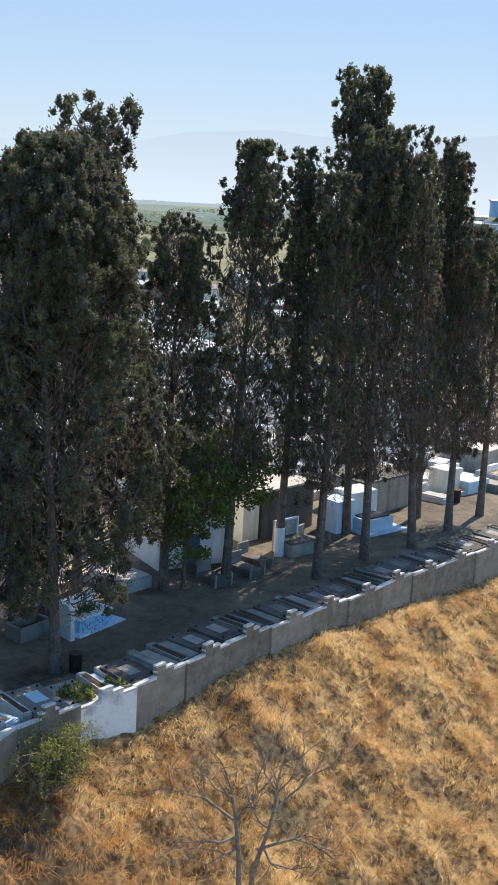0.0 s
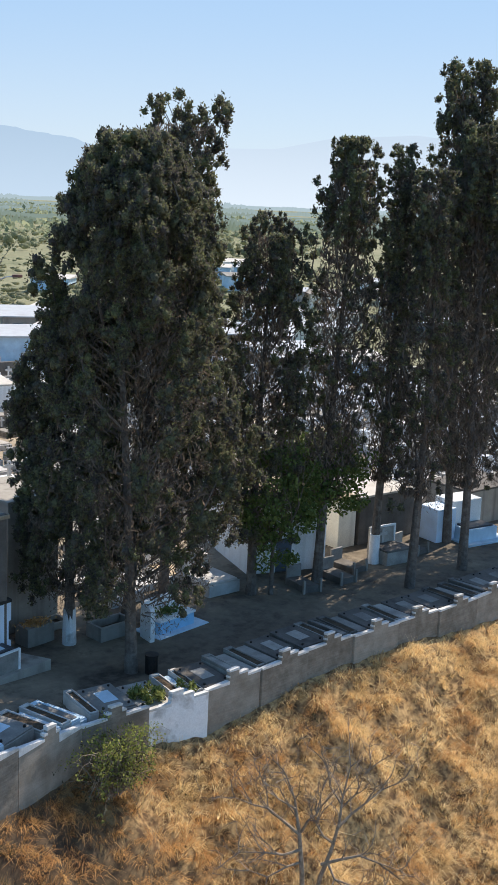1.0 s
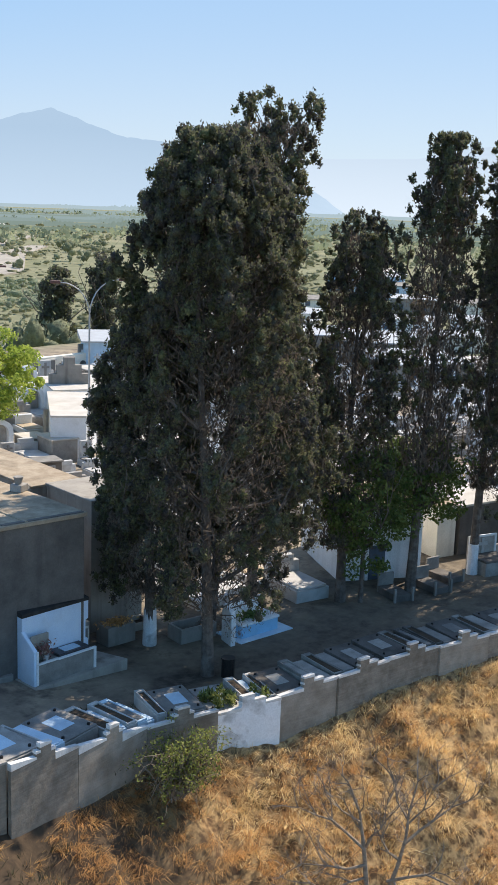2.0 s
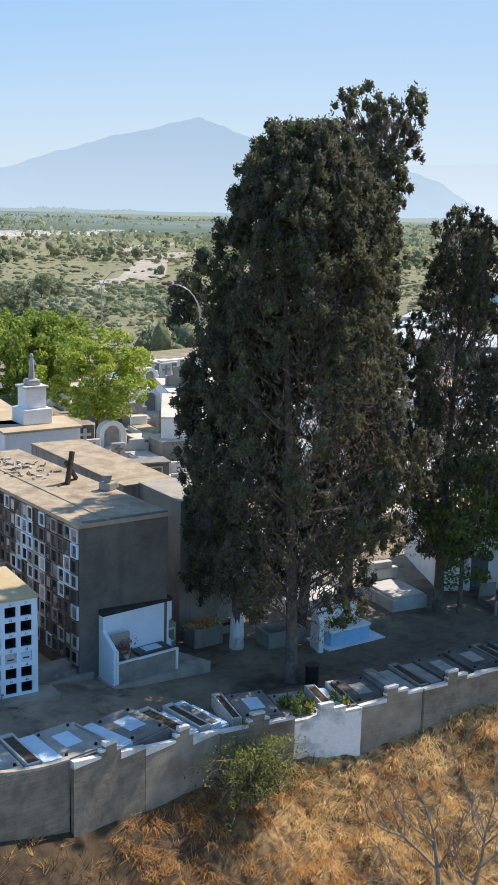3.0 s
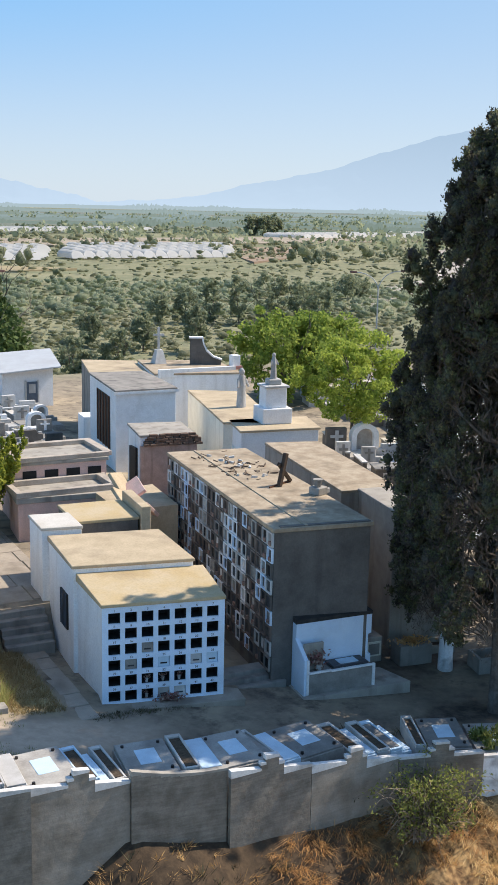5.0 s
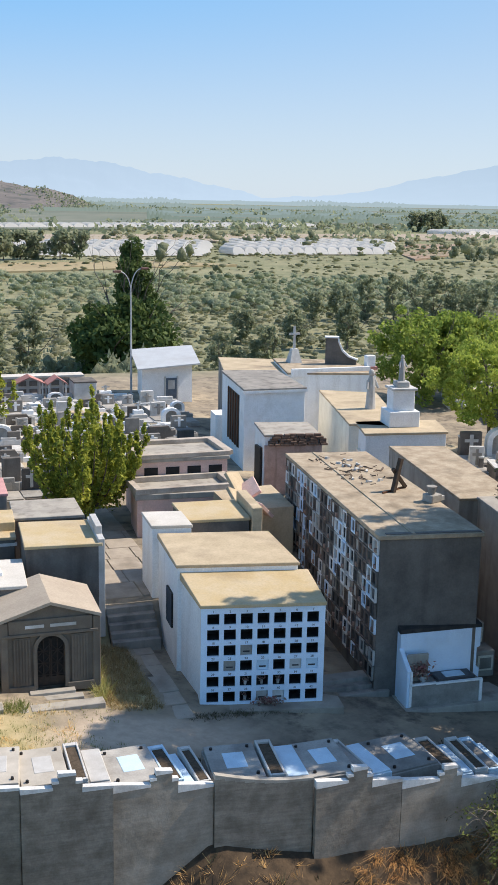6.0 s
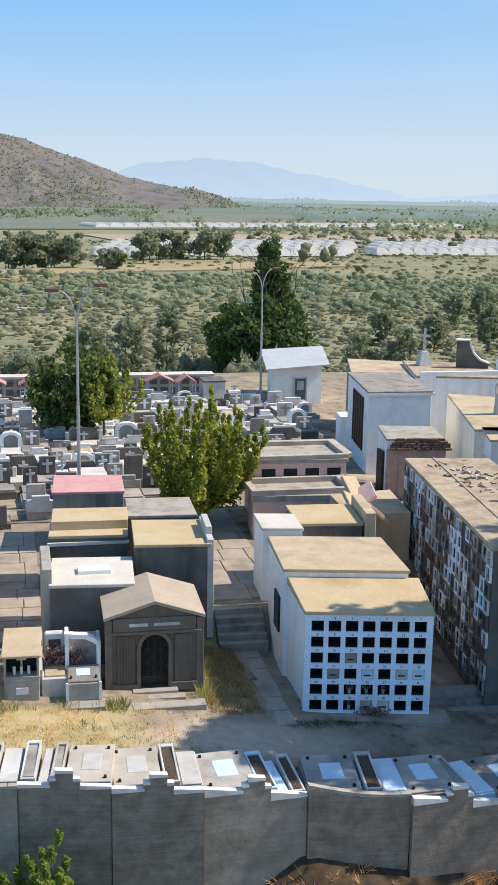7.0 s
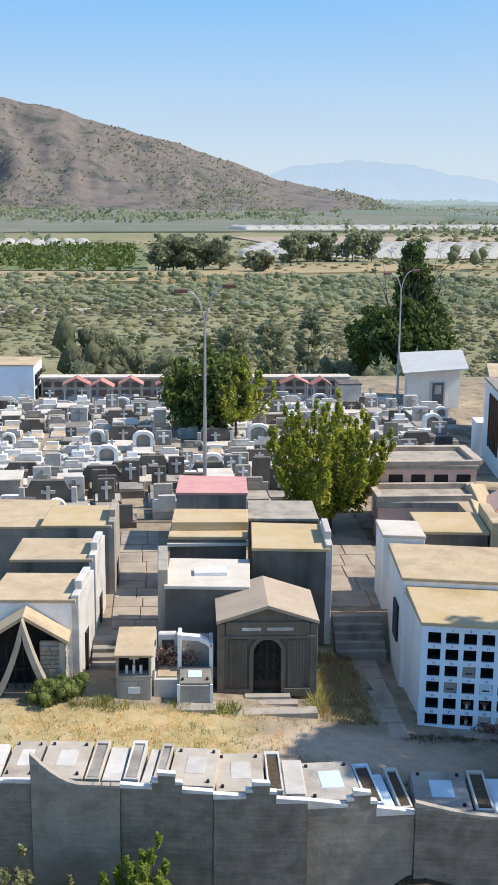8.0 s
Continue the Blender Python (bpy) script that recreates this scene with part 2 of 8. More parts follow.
WOOD = surf("weathered_timber", (0.20, 0.15, 0.11), (0.12, 0.09, 0.07), 0.9, 5.0, 0.3)
NICHE_BROWN = surf("brown_stained_niche_cement", (0.20, 0.15, 0.12), (0.13, 0.10, 0.085), 0.9, 2.5, 0.2, stain=(0.30, 0.27, 0.24), stain_amount=0.4)
SOOT = surf("black_weathered_cement", (0.06, 0.055, 0.05), (0.035, 0.033, 0.032), 0.95, 2.0, 0.2, stain=(0.11, 0.10, 0.09), stain_amount=0.5)
TIMBER_DARK = surf("dark_brown_timber", (0.09, 0.062, 0.045), (0.055, 0.04, 0.03), 0.85, 6.0, 0.3)
SOIL = surf("planter_soil", (0.11, 0.08, 0.055), (0.06, 0.045, 0.03), 1.0, 8.0, 0.4)
PATH_CEMENT = surf("cracked_cement_path", (0.42, 0.36, 0.29), (0.31, 0.265, 0.215), 0.95, 1.1, 0.3, stain=(0.15, 0.125, 0.10), stain_amount=0.6)
TILE_RED = surf("faded_red_roof_tiles", (0.50, 0.24, 0.20), (0.42, 0.20, 0.17), 0.8, 3.0, 0.2, vary=0.25)
BLUE_DOOR = surf("blue_grey_door", (0.12, 0.15, 0.19), (0.09, 0.11, 0.14), 0.6, 3.0, 0.05)
LEAF_CYP = leafy("cypress_foliage", (0.125, 0.111, 0.1), (0.215, 0.225, 0.105), 0.5, 0.42, 0.4)
LEAF_BROWN = leafy("cypress_dry_foliage", (0.14, 0.112, 0.093), (0.25, 0.20, 0.155), 0.7, 0.4)
LEAF_YELLOW = leafy("yellow_green_foliage", (0.20, 0.245, 0.04), (0.50, 0.50, 0.085), 0.7, 0.45)
LEAF_LIME = leafy("lime_green_foliage", (0.28, 0.36, 0.065), (0.52, 0.57, 0.12), 0.7, 0.55)
LEAF_GREEN = leafy("fresh_green_foliage", (0.20, 0.28, 0.055), (0.40, 0.46, 0.10), 0.7, 0.55)
LEAF_DEEP = leafy("deep_green_foliage", (0.07, 0.11, 0.035), (0.15, 0.20, 0.06), 0.5, 0.35)
LEAF_MID = leafy("mid_green_foliage", (0.085, 0.125, 0.035), (0.20, 0.24, 0.07), 0.6, 0.35)
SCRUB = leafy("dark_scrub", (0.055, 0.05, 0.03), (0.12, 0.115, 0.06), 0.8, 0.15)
BARK_TWIG = surf("pale_grey_twigs", (0.31, 0.245, 0.185), (0.19, 0.15, 0.115), 0.95, 6.0, 0.2)
LEAF_SHRUB = leafy("wall_shrub_foliage", (0.235, 0.25, 0.125), (0.43, 0.41, 0.22), 0.05, 0.45)
VALLEY_SHRUB = leafy("valley_shrub_foliage", (0.34, 0.355, 0.225), (0.50, 0.485, 0.325), 0.03, 0.65, 0.2, 1.6)
VALLEY_REED = leafy("valley_reed_foliage", (0.37, 0.41, 0.265), (0.50, 0.53, 0.36), 0.03, 0.6, 0.25, 2.2)
VALLEY_TREE = leafy("valley_tree_foliage", (0.26, 0.285, 0.18), (0.42, 0.435, 0.275), 0.05, 0.55, 0.3, 1.8)
LEAF_FARTREE = leafy("far_tree_foliage", (0.235, 0.265, 0.165), (0.39, 0.41, 0.255), 0.1, 0.55)
STRAW = leafy("dry_straw", (0.74, 0.52, 0.24), (1.0, 0.82, 0.48), 0.35, 0.6)
STRAW_DARK = leafy("old_dry_grass", (0.55, 0.33, 0.14), (0.86, 0.57, 0.26), 0.5, 0.5)
STRAW_RUST = leafy("rusty_old_grass", (0.44, 0.235, 0.1), (0.78, 0.48, 0.20), 0.5, 0.55)
GRASS_GREEN = leafy("green_weeds", (0.15, 0.18, 0.05), (0.35, 0.36, 0.12), 0.8, 0.4)
GRASS_PALE = leafy("yellow_green_weeds", (0.30, 0.31, 0.10), (0.54, 0.49, 0.19), 0.8, 0.45)
OLD_HAY = leafy("olive_brown_hay", (0.27, 0.195, 0.095), (0.47, 0.36, 0.18), 0.8, 0.4)
LEAF_WILLOW = leafy("olive_bush_foliage", (0.17, 0.205, 0.055), (0.40, 0.40, 0.11), 0.9, 0.45)
FLOWER = leafy("faded_flowers", (0.25, 0.10, 0.09), (0.45, 0.36, 0.28), 8.0, 0.2)


# ---------------------------------------------------------------- mesh building
class Shape:
    """Gathers boxes, prisms and tubes into one mesh."""

    def __init__(self):
        self.v, self.f = [], []

    def add(self, verts, faces):
        k = len(self.v)
        self.v += [tuple(p) for p in verts]
        self.f += [tuple(k + i for i in f) for f in faces]
        return self

    def box(self, x0, y0, z0, x1, y1, z1):
        return self.prism([(x0, y0), (x1, y0), (x1, y1), (x0, y1)], z0, z1)

    def prism(self, poly, z0, z1, top=None):
        n = len(poly)
        top = top or poly
        z1 = z1 if isinstance(z1, (list, tuple)) else [z1] * n
        verts = [(x, y, z0) for x, y in poly] + [(x, y, z) for (x, y), z in zip(top, z1)]
        faces = [tuple(range(n - 1, -1, -1)), tuple(range(n, 2 * n))]
        return self.add(verts, faces + [(i, (i + 1) % n, n + (i + 1) % n, n + i) for i in range(n)])

    def extrude_y(self, profile, y0, y1):
        """A profile of (x, z), drawn anticlockwise as seen from -y, pulled from y0 to y1."""
        n = len(profile)
        verts = [(x, y0, z) for x, z in profile] + [(x, y1, z) for x, z in profile]
        faces = [tuple(range(n)), tuple(range(2 * n - 1, n - 1, -1))]
        return self.add(verts, faces + [((i + 1) % n, i, n + i, n + (i + 1) % n) for i in range(n)])

    def tube(self, p0, p1, r0, r1=None, n=8):
        r1 = r0 if r1 is None else r1
        p0, p1 = Vector(p0), Vector(p1)
        w = (p1 - p0).normalized()
        u = w.orthogonal().normalized()
        t = w.cross(u)
        ring = [(math.cos(2 * math.pi * i / n), math.sin(2 * math.pi * i / n)) for i in range(n)]
        verts = [p0 + (u * c + t * s) * r0 for c, s in ring] + [p1 + (u * c + t * s) * r1 for c, s in ring]
        faces = [tuple(range(n - 1, -1, -1)), tuple(range(n, 2 * n))]
        return self.add(verts, faces + [(i, (i + 1) % n, n + (i + 1) % n, n + i) for i in range(n)])

    def path(self, pts, radii, n=8):
        """One unbroken tube through the points."""
        verts, faces = [], []
        u = Vector((1, 0, 0))
        for i, (p, r) in enumerate(zip(pts, radii)):
            w = (Vector(pts[min(i + 1, len(pts) - 1)]) - Vector(pts[max(i - 1, 0)])).normalized()
            u = (u - w * u.dot(w)).normalized() if abs(u.dot(w)) < 0.95 else w.orthogonal().normalized()
            t = w.cross(u)
            verts += [Vector(p) + (u * math.cos(2 * math.pi * k / n) + t * math.sin(2 * math.pi * k / n)) * r for k in range(n)]
        for i in range(len(pts) - 1):
            faces += [(i * n + k, i * n + (k + 1) % n, (i + 1) * n + (k + 1) % n, (i + 1) * n + k) for k in range(n)]
        return self.add(verts, faces + [tuple(range(n - 1, -1, -1)), tuple(range((len(pts) - 1) * n, len(pts) * n))])

    def ball(self, c, rx, ry, rz, seg=10, rings=6):
        verts, faces = [], []
        for j in range(rings + 1):
            a = math.pi * j / rings
            for i in range(seg):
                b = 2 * math.pi * i / seg
                verts.append((c[0] + rx * math.sin(a) * math.cos(b), c[1] + ry * math.sin(a) * math.sin(b), c[2] - rz * math.cos(a)))
        for j in range(rings):
            for i in range(seg):
                k = (i + 1) % seg
                faces.append((j * seg + i, j * seg + k, (j + 1) * seg + k, (j + 1) * seg + i))
        return self.add(verts, faces)

    def mesh(self, name, mat, bevel=0.0):
        me = bpy.data.meshes.new(name)
        me.from_pydata(self.v, [], self.f)
        if bevel:
            bm = bmesh.new()
            bm.from_mesh(me)
            bmesh.ops.remove_doubles(bm, verts=bm.verts, dist=1e-5)
            sharp = [e for e in bm.edges if len(e.link_faces) == 2 and e.calc_face_angle(0) > 0.5]
            bmesh.ops.bevel(bm, geom=sharp, offset=bevel, segments=1, affect="EDGES", clamp_overlap=True)
            bm.to_mesh(me)
            bm.free()
        me.materials.append(mat)
        return me


def thing(name, label, category, at=(0, 0, 0), rz=0.0, group="", kind=""):
    ob = new(name)
    ob.matrix_basis = pose(*at, 0, 0, rz)
    return tagged(ob, label, category, group, kind)


def part(name, shape, mat, parent=None, label="", bevel=0.0):
    """Links a mesh or a Shape as one part under a thing; a finished mesh needs no material."""
    if isinstance(mat, bpy.types.Object):
        mat, parent, label = None, mat, parent or label
    me = shape.mesh(name, mat, bevel) if isinstance(shape, Shape) else shape
    ob = new(name, me)
    ob.parent = parent
    return tagged(ob, label)


def bunch(name, mesh, parent, label=""):
    """A handful of flowers or leaves that cannot be told apart."""
    ob = new(name, mesh)
    ob.parent = parent
    return tagged(ob, label, kind="stuff")


def solo(name, shape, mat, label, category, at=(0, 0, 0), rz=0.0, bevel=0.0, group="", kind=""):
    ob = new(name, shape.mesh(name, mat, bevel) if isinstance(shape, Shape) else shape)
    ob.matrix_basis = pose(*at, 0, 0, rz)
    return tagged(ob, label, category, group, kind)


def quads(name, verts, mat, corners=4):
    """One mesh of many loose leaves: verts is an array (n, corners, 3)."""
    n = len(verts)
    me = bpy.data.meshes.new(name)
    me.vertices.add(n * corners)
    me.vertices.foreach_set("co", np.asarray(verts, np.float32).ravel())
    me.loops.add(n * corners)
    me.loops.foreach_set("vertex_index", np.arange(n * corners, dtype=np.int32))
    me.polygons.add(n)
    me.polygons.foreach_set("loop_start", np.arange(0, n * corners, corners, dtype=np.int32))
    me.update()
    me.materials.append(mat)
    return me


def leaves(centres, size, rng, up=0.0, long=1.6):
    """Loose leaf quads round the given centres, turned at random; up: how far they point upward."""
    n = len(centres)
    a = rng.normal(size=(n, 3))
    a[:, 2] += up
    a /= np.linalg.norm(a, axis=1, keepdims=True)
    b = np.cross(a, rng.normal(size=(n, 3)))
    b /= np.linalg.norm(b, axis=1, keepdims=True)
    s = np.asarray(size) * rng.uniform(0.6, 1.3, n)
    a, b = a * (s * long / 2)[:, None], b * (s / 2)[:, None]
    return np.stack([centres - a, centres + b * 0.9 - a * 0.1, centres + a, centres - b * 0.9 - a * 0.1], 1)


def ball_points(fine):
    """Corners and triangles of a ball of even facets."""
    bm = bmesh.new()
    bmesh.ops.create_icosphere(bm, subdivisions=2 if fine else 1, radius=1.0)
    v = np.array([tuple(q.co) for q in bm.verts])
    f = np.array([[q.index for q in face.verts] for face in bm.faces])
    bm.free()
    return v, f


def lumps(name, centres, radii, rng, mat, fine=True, rough=0.32):
    """One mesh of many small crumpled foliage bunches."""
    v, f = ball_points(fine)
    n, k = len(centres), len(v)
    co = centres[:, None] + v[None] * radii[:, None] * rng.uniform(1 - rough, 1 + rough, (n, k, 1))
    idx = (np.arange(n)[:, None, None] * k + f[None]).reshape(-1, 3)
    me = bpy.data.meshes.new(name)
    me.vertices.add(n * k)
    me.vertices.foreach_set("co", co.astype(np.float32).ravel())
    me.loops.add(idx.size)
    me.loops.foreach_set("vertex_index", idx.astype(np.int32).ravel())
    me.polygons.add(len(idx))
    me.polygons.foreach_set("loop_start", np.arange(0, idx.size, 3, dtype=np.int32))
    me.polygons.foreach_set("use_smooth", np.ones(len(idx), dtype=bool))
    me.update()
    me.materials.append(mat)
    return me


def sprays(centres, radii, count, size, rng, long=1.8):
    """Scale-like leaves that point outward from the skin of each small bunch."""
    n = len(centres)
    d = rng.normal(size=(n, count, 3))
    d /= np.linalg.norm(d, axis=2, keepdims=True)
    p = (centres[:, None] + d * radii[:, None] * rng.uniform(0.55, 0.95, (n, count, 1))).reshape(-1, 3)
    a = d.reshape(-1, 3) + rng.normal(size=(n * count, 3)) * 0.45 + (0, 0, 0.35)
    a /= np.linalg.norm(a, axis=1, keepdims=True)
    b = np.cross(a, rng.normal(size=(n * count, 3)))
    b /= np.linalg.norm(b, axis=1, keepdims=True)
    s = size * rng.uniform(0.6, 1.3, n * count)
    a, b = a * (s * long / 2)[:, None], b * (s / 2)[:, None]
    return np.stack([p - a, p + b, p + a, p - b], 1)


def scales(centres, radii, count, size, rng, long=2.4):
    """Small pointed sprays, one triangle each, that stand out from the whole depth of each bunch."""
    n = len(centres)
    d = rng.normal(size=(n, count, 3))
    d /= np.linalg.norm(d, axis=2, keepdims=True)
    p = (centres[:, None] + d * radii[:, None] * rng.uniform(0.15, 1.0, (n, count, 1)) ** 0.5).reshape(-1, 3)
    a = d.reshape(-1, 3) + rng.normal(size=(n * count, 3)) * 0.5 + (0, 0, 0.5)
    a /= np.linalg.norm(a, axis=1, keepdims=True)
    b = np.cross(a, rng.normal(size=(n * count, 3)))
    b /= np.linalg.norm(b, axis=1, keepdims=True)
    s = np.repeat(np.broadcast_to(np.asarray(size, float), (n,)), count) * rng.uniform(0.6, 1.3, n * count)
    a, b = a * (s * long / 2)[:, None], b * (s / 2)[:, None]
    return np.stack([p - a - b, p - a + b, p + a], 1)


def clumps(centres, radii, count, rng):
    """Points filling ellipsoidal clumps, thicker towards their skin."""
    n = len(centres)
    d = rng.normal(size=(n, count, 3))
    d /= np.linalg.norm(d, axis=2, keepdims=True)
    r = rng.uniform(0.25, 1.0, (n, count, 1)) ** 0.6
    return (centres[:, None] + d * r * radii[:, None]).reshape(-1, 3)


# ---------------------------------------------------------------- lie of the land
WALL_X = [-60, -14, -10, -7.7, -4.7, -1.65, 1.5, 3.3, 7.2, 9.6, 12, 15, 18.8, 24, 31, 39.2, 47, 62, 90]
WALL_Y = [-4, -6.1, -6.55, -6.9, -7.0, -6.86, -7.2, -7.2, -6.7, -6.7, -7.6, -8.8, -9.75, -10.85, -12.8, -14.3, -16.4, -20, -26]
CREST_X = [-60, -15, -10, -7.2, -5, -2.2, -1.63, -1.6, 1.5, 2.5, 3.8, 6.1, 7.7, 9, 11.75, 11.85, 14.4, 17.5, 20.9, 24.2, 31, 38, 41, 90]
CREST_Z = [2.2, 2.1, 2.05, 1.9, 1.66, 1.1, 1.05, 1.06, 1.0, 0.85, 0.6, 0.2, -0.12, -0.32, -0.35, -0.66, -0.48, -0.25, -0.1, -0.25, -0.32, -0.55, -0.85, -1.2]
FOOT_X = [-60, -20, -8, -5, -1.6, 2, 5.7, 9, 12, 15, 17.5, 20, 24, 28, 36, 42, 50, 90]
FOOT_Z = [-7, -5.5, -4.2, -3.2, -0.9, -1.65, -1.9, -1.8, -2.1, -2.45, -2.05, -1.6, -1.55, -1.5, -2.2, -2.75, -3.1, -3.4]


def wall_y(x):
    return np.interp(x, WALL_X, WALL_Y)


def crest_z(x):
    return np.interp(x, CREST_X, CREST_Z)


def step01(v, a, b):
    t = np.clip((v - a) / (b - a), 0, 1)
    return t * t * (3 - 2 * t)


def wave(x, y, s, k=0.0):
    """A cheap smooth unevenness between -1 and 1."""
    return (np.sin(x * s + 1.7 * np.sin(y * s * 0.7 + k) + k) + np.sin(y * s * 1.3 + 1.3 * np.sin(x * s * 0.9 - k)) + np.sin((x + y) * s * 0.8 + 2 * k)) / 3


def tangle(x, y, s, k=0.0):
    """A smooth unevenness like wave(), of eight crossing swells, with no visible period."""
    rng = np.random.default_rng(int(100 * s + 10 * k))
    z = 0.0
    for a, f, p in zip(rng.uniform(0, np.pi, 8), rng.uniform(0.6, 1.5, 8), rng.uniform(0, 6.28, 8)):
        z = z + np.sin((x * np.cos(a) + y * np.sin(a)) * f * s + p + 0.8 * np.sin(x * s * 0.31 - y * s * 0.23 + p))
    return z / 4.9


def land(x, y):
    x, y = np.asarray(x, float), np.asarray(y, float)
    low = np.interp(x, [-40, -12, -7, -3.5, 0, 5, 9, 15, 40, 120], [1.9, 1.4, 1.0, 0.72, 0.18, -0.1, -0.7, -1.2, -1.0, -1.0])
    high = np.interp(y, [0, 20, 62, 90], [1.8, 1.8, 1.0, 0.6])
    high = high + (np.interp(y, [0, 20, 60], [-1.0, -0.2, 0.6]) - high) * step01(x, 9, 24)
    edge = np.interp(x, [-12, -9, -4, -3], [4.6, 4.6, 7.65, 7.65])
    inside = low + (high - low) * step01(y, edge, edge + np.interp(x, [6, 14], [0.35, 16]))
    out = wall_y(x) + 0.7 - y
    foot = np.interp(x, FOOT_X, FOOT_Z)
    bank = foot - 0.78 * np.clip(out - 0.8, 0, 11) - 0.35 * np.clip(out - 11.8, 0, 60)
    bank = bank + (0.40 * tangle(x, y, 1.0) + 0.42 * tangle(x, y, 2.3, 1.0) + 0.22 * tangle(x, y, 4.2, 2.0)) * np.clip(out - 1.0, 0, 1) * (out < 70)
    z = np.where(out > 0, bank, inside + 0.03 * wave(x, y, 1.1))
    valley = -12 + 0.8 * wave(x, y, 0.02) + 0.35 * wave(x, y, 0.11, 2.0)
    z = z + (valley - z) * np.maximum(step01(y, 78, 100), np.maximum(step01(-x, 60, 90), step01(x, 95, 130)))
    z = np.where(y < -60, -35 + 0 * z, z)
    town = 52 * np.exp(-(((x - 330) / 95) ** 2 + ((y - 18) / 48) ** 2)) + 14 * np.exp(-(((x - 300) / 120) ** 2 + ((y - 150) / 70) ** 2))
    return z + town


def ground_z(x, y):
    return float(land(x, y))


def spread(lo, hi, step, far, growth):
    mid = list(np.arange(lo, hi + step / 2, step))
    out, d, a = [], step, 0.0
    while a < far:
        d *= growth
        a += d
        out.append(a)
    return np.array([lo - a for a in reversed(out)] + mid + [hi + a for a in out])


def build_ground():
    xs, ys = spread(-26, 66, 0.55, 4700, 1.1), spread(-36, 70, 0.55, 4700, 1.1)
    ys = ys[(ys < 3) | (ys > 70) | (np.arange(len(ys)) % 2 == 0)]
    gx, gy = np.meshgrid(xs, ys)
    gz = land(gx, gy)
    w, h = len(xs), len(ys)
    idx = np.arange(w * h).reshape(h, w)
    f = np.stack([idx[:-1, :-1], idx[:-1, 1:], idx[1:, 1:], idx[1:, :-1]], -1).reshape(-1, 4)
    me = bpy.data.meshes.new("ground")
    me.from_pydata(np.stack([gx, gy, gz], -1).reshape(-1, 3).tolist(), [], f.tolist())
    me.polygons.foreach_set("use_smooth", [True] * len(me.polygons))
    out = wall_y(gx) + 0.7 - gy
    dry = ((out > 0) & (gy > -60)).astype(float)
    valley = np.maximum(step01(gy, 72, 84), np.maximum(step01(-gx, 60, 90), step01(gx, 95, 130)))
    weeds = step01(gy, -4.2, -3.4) * (1 - step01(gy, 0.2, 0.8)) * (1 - step01(gx, -7.2, -5.2)) + 0.9 * step01(gx, -3.6, -3.3) * (1 - step01(gx, -1.6, -1.3)) * step01(gy, 0.0, 0.6) * (1 - step01(gy, 7.4, 7.7))
    col = np.stack([dry, valley, np.clip(weeds, 0, 1) * (1 - dry), np.ones_like(dry)], -1)
    scrub = dry * (1 - step01(gx + 1.5 * tangle(gx, gy, 1.3), 5.0, 11.5))
    damp_shade = step01(np.exp(-((gx - 14.2) / 2.2) ** 2 - ((gy + 3.6) / 1.3) ** 2) + 0.12 * wave(gx, gy, 2.2), 0.3, 0.6)
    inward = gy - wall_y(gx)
    # tree shade along the road, painted in with the leaf litter
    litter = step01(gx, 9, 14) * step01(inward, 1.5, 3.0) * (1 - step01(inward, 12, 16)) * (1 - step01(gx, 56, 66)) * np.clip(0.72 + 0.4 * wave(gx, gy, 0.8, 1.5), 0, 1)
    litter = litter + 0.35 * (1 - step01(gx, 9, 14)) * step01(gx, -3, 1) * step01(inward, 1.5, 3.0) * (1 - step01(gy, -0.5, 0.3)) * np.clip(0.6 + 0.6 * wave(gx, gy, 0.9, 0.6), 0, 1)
    damp_shade = np.clip(np.maximum(damp_shade, litter * 0.85), 0, 1)
    sunlit_dust = step01(np.exp(-((gx + 2.2) / 4.2) ** 4 - ((gy + 1.8) / 1.5) ** 2) + 0.15 * wave(gx, gy, 1.4), 0.25, 0.7)
    wa = me.attributes.new("sunlit_dust", "FLOAT", "POINT")
    wa.data.foreach_set("value", sunlit_dust.astype(np.float32).ravel())
    da = me.attributes.new("damp_shade", "FLOAT", "POINT")
    da.data.foreach_set("value", damp_shade.astype(np.float32).ravel())
    sa = me.attributes.new("scrub", "FLOAT", "POINT")
    sa.data.foreach_set("value", scrub.astype(np.float32).ravel())
    at = me.color_attributes.new("zone", "FLOAT_COLOR", "POINT")
    at.data.foreach_set("color", col.astype(np.float32).ravel())
    m = bpy.data.materials.new("earth_and_grass")
    m.use_nodes = True
    n, l = m.node_tree.nodes, m.node_tree.links
    bsdf = n["Principled BSDF"]
    bsdf.inputs["Roughness"].default_value = 0.95
    bsdf.inputs["Specular IOR Level"].default_value = 0.1
    pos = n.new("ShaderNodeNewGeometry")
    zone = n.new("ShaderNodeAttribute")
    zone.attribute_name = "zone"
    sep = n.new("ShaderNodeSeparateColor")
    l.new(zone.outputs["Color"], sep.inputs[0])

    def tone(scale, a, b, lo=0.38, hi=0.62, detail=8):
        t = n.new("ShaderNodeTexNoise")
        t.inputs["Scale"].default_value, t.inputs["Detail"].default_value, t.inputs["Roughness"].default_value = scale, detail, 0.65
        l.new(pos.outputs["Position"], t.inputs["Vector"])
        r = n.new("ShaderNodeMapRange")
        r.inputs["From Min"].default_value, r.inputs["From Max"].default_value = lo, hi
        l.new(t.outputs["Fac"], r.inputs["Value"])
        return blend(r.outputs[0], a, b)

    def blend(fac, a, b):
        x = n.new("ShaderNodeMix")
        x.data_type = "RGBA"
        l.new(fac, x.inputs["Factor"])
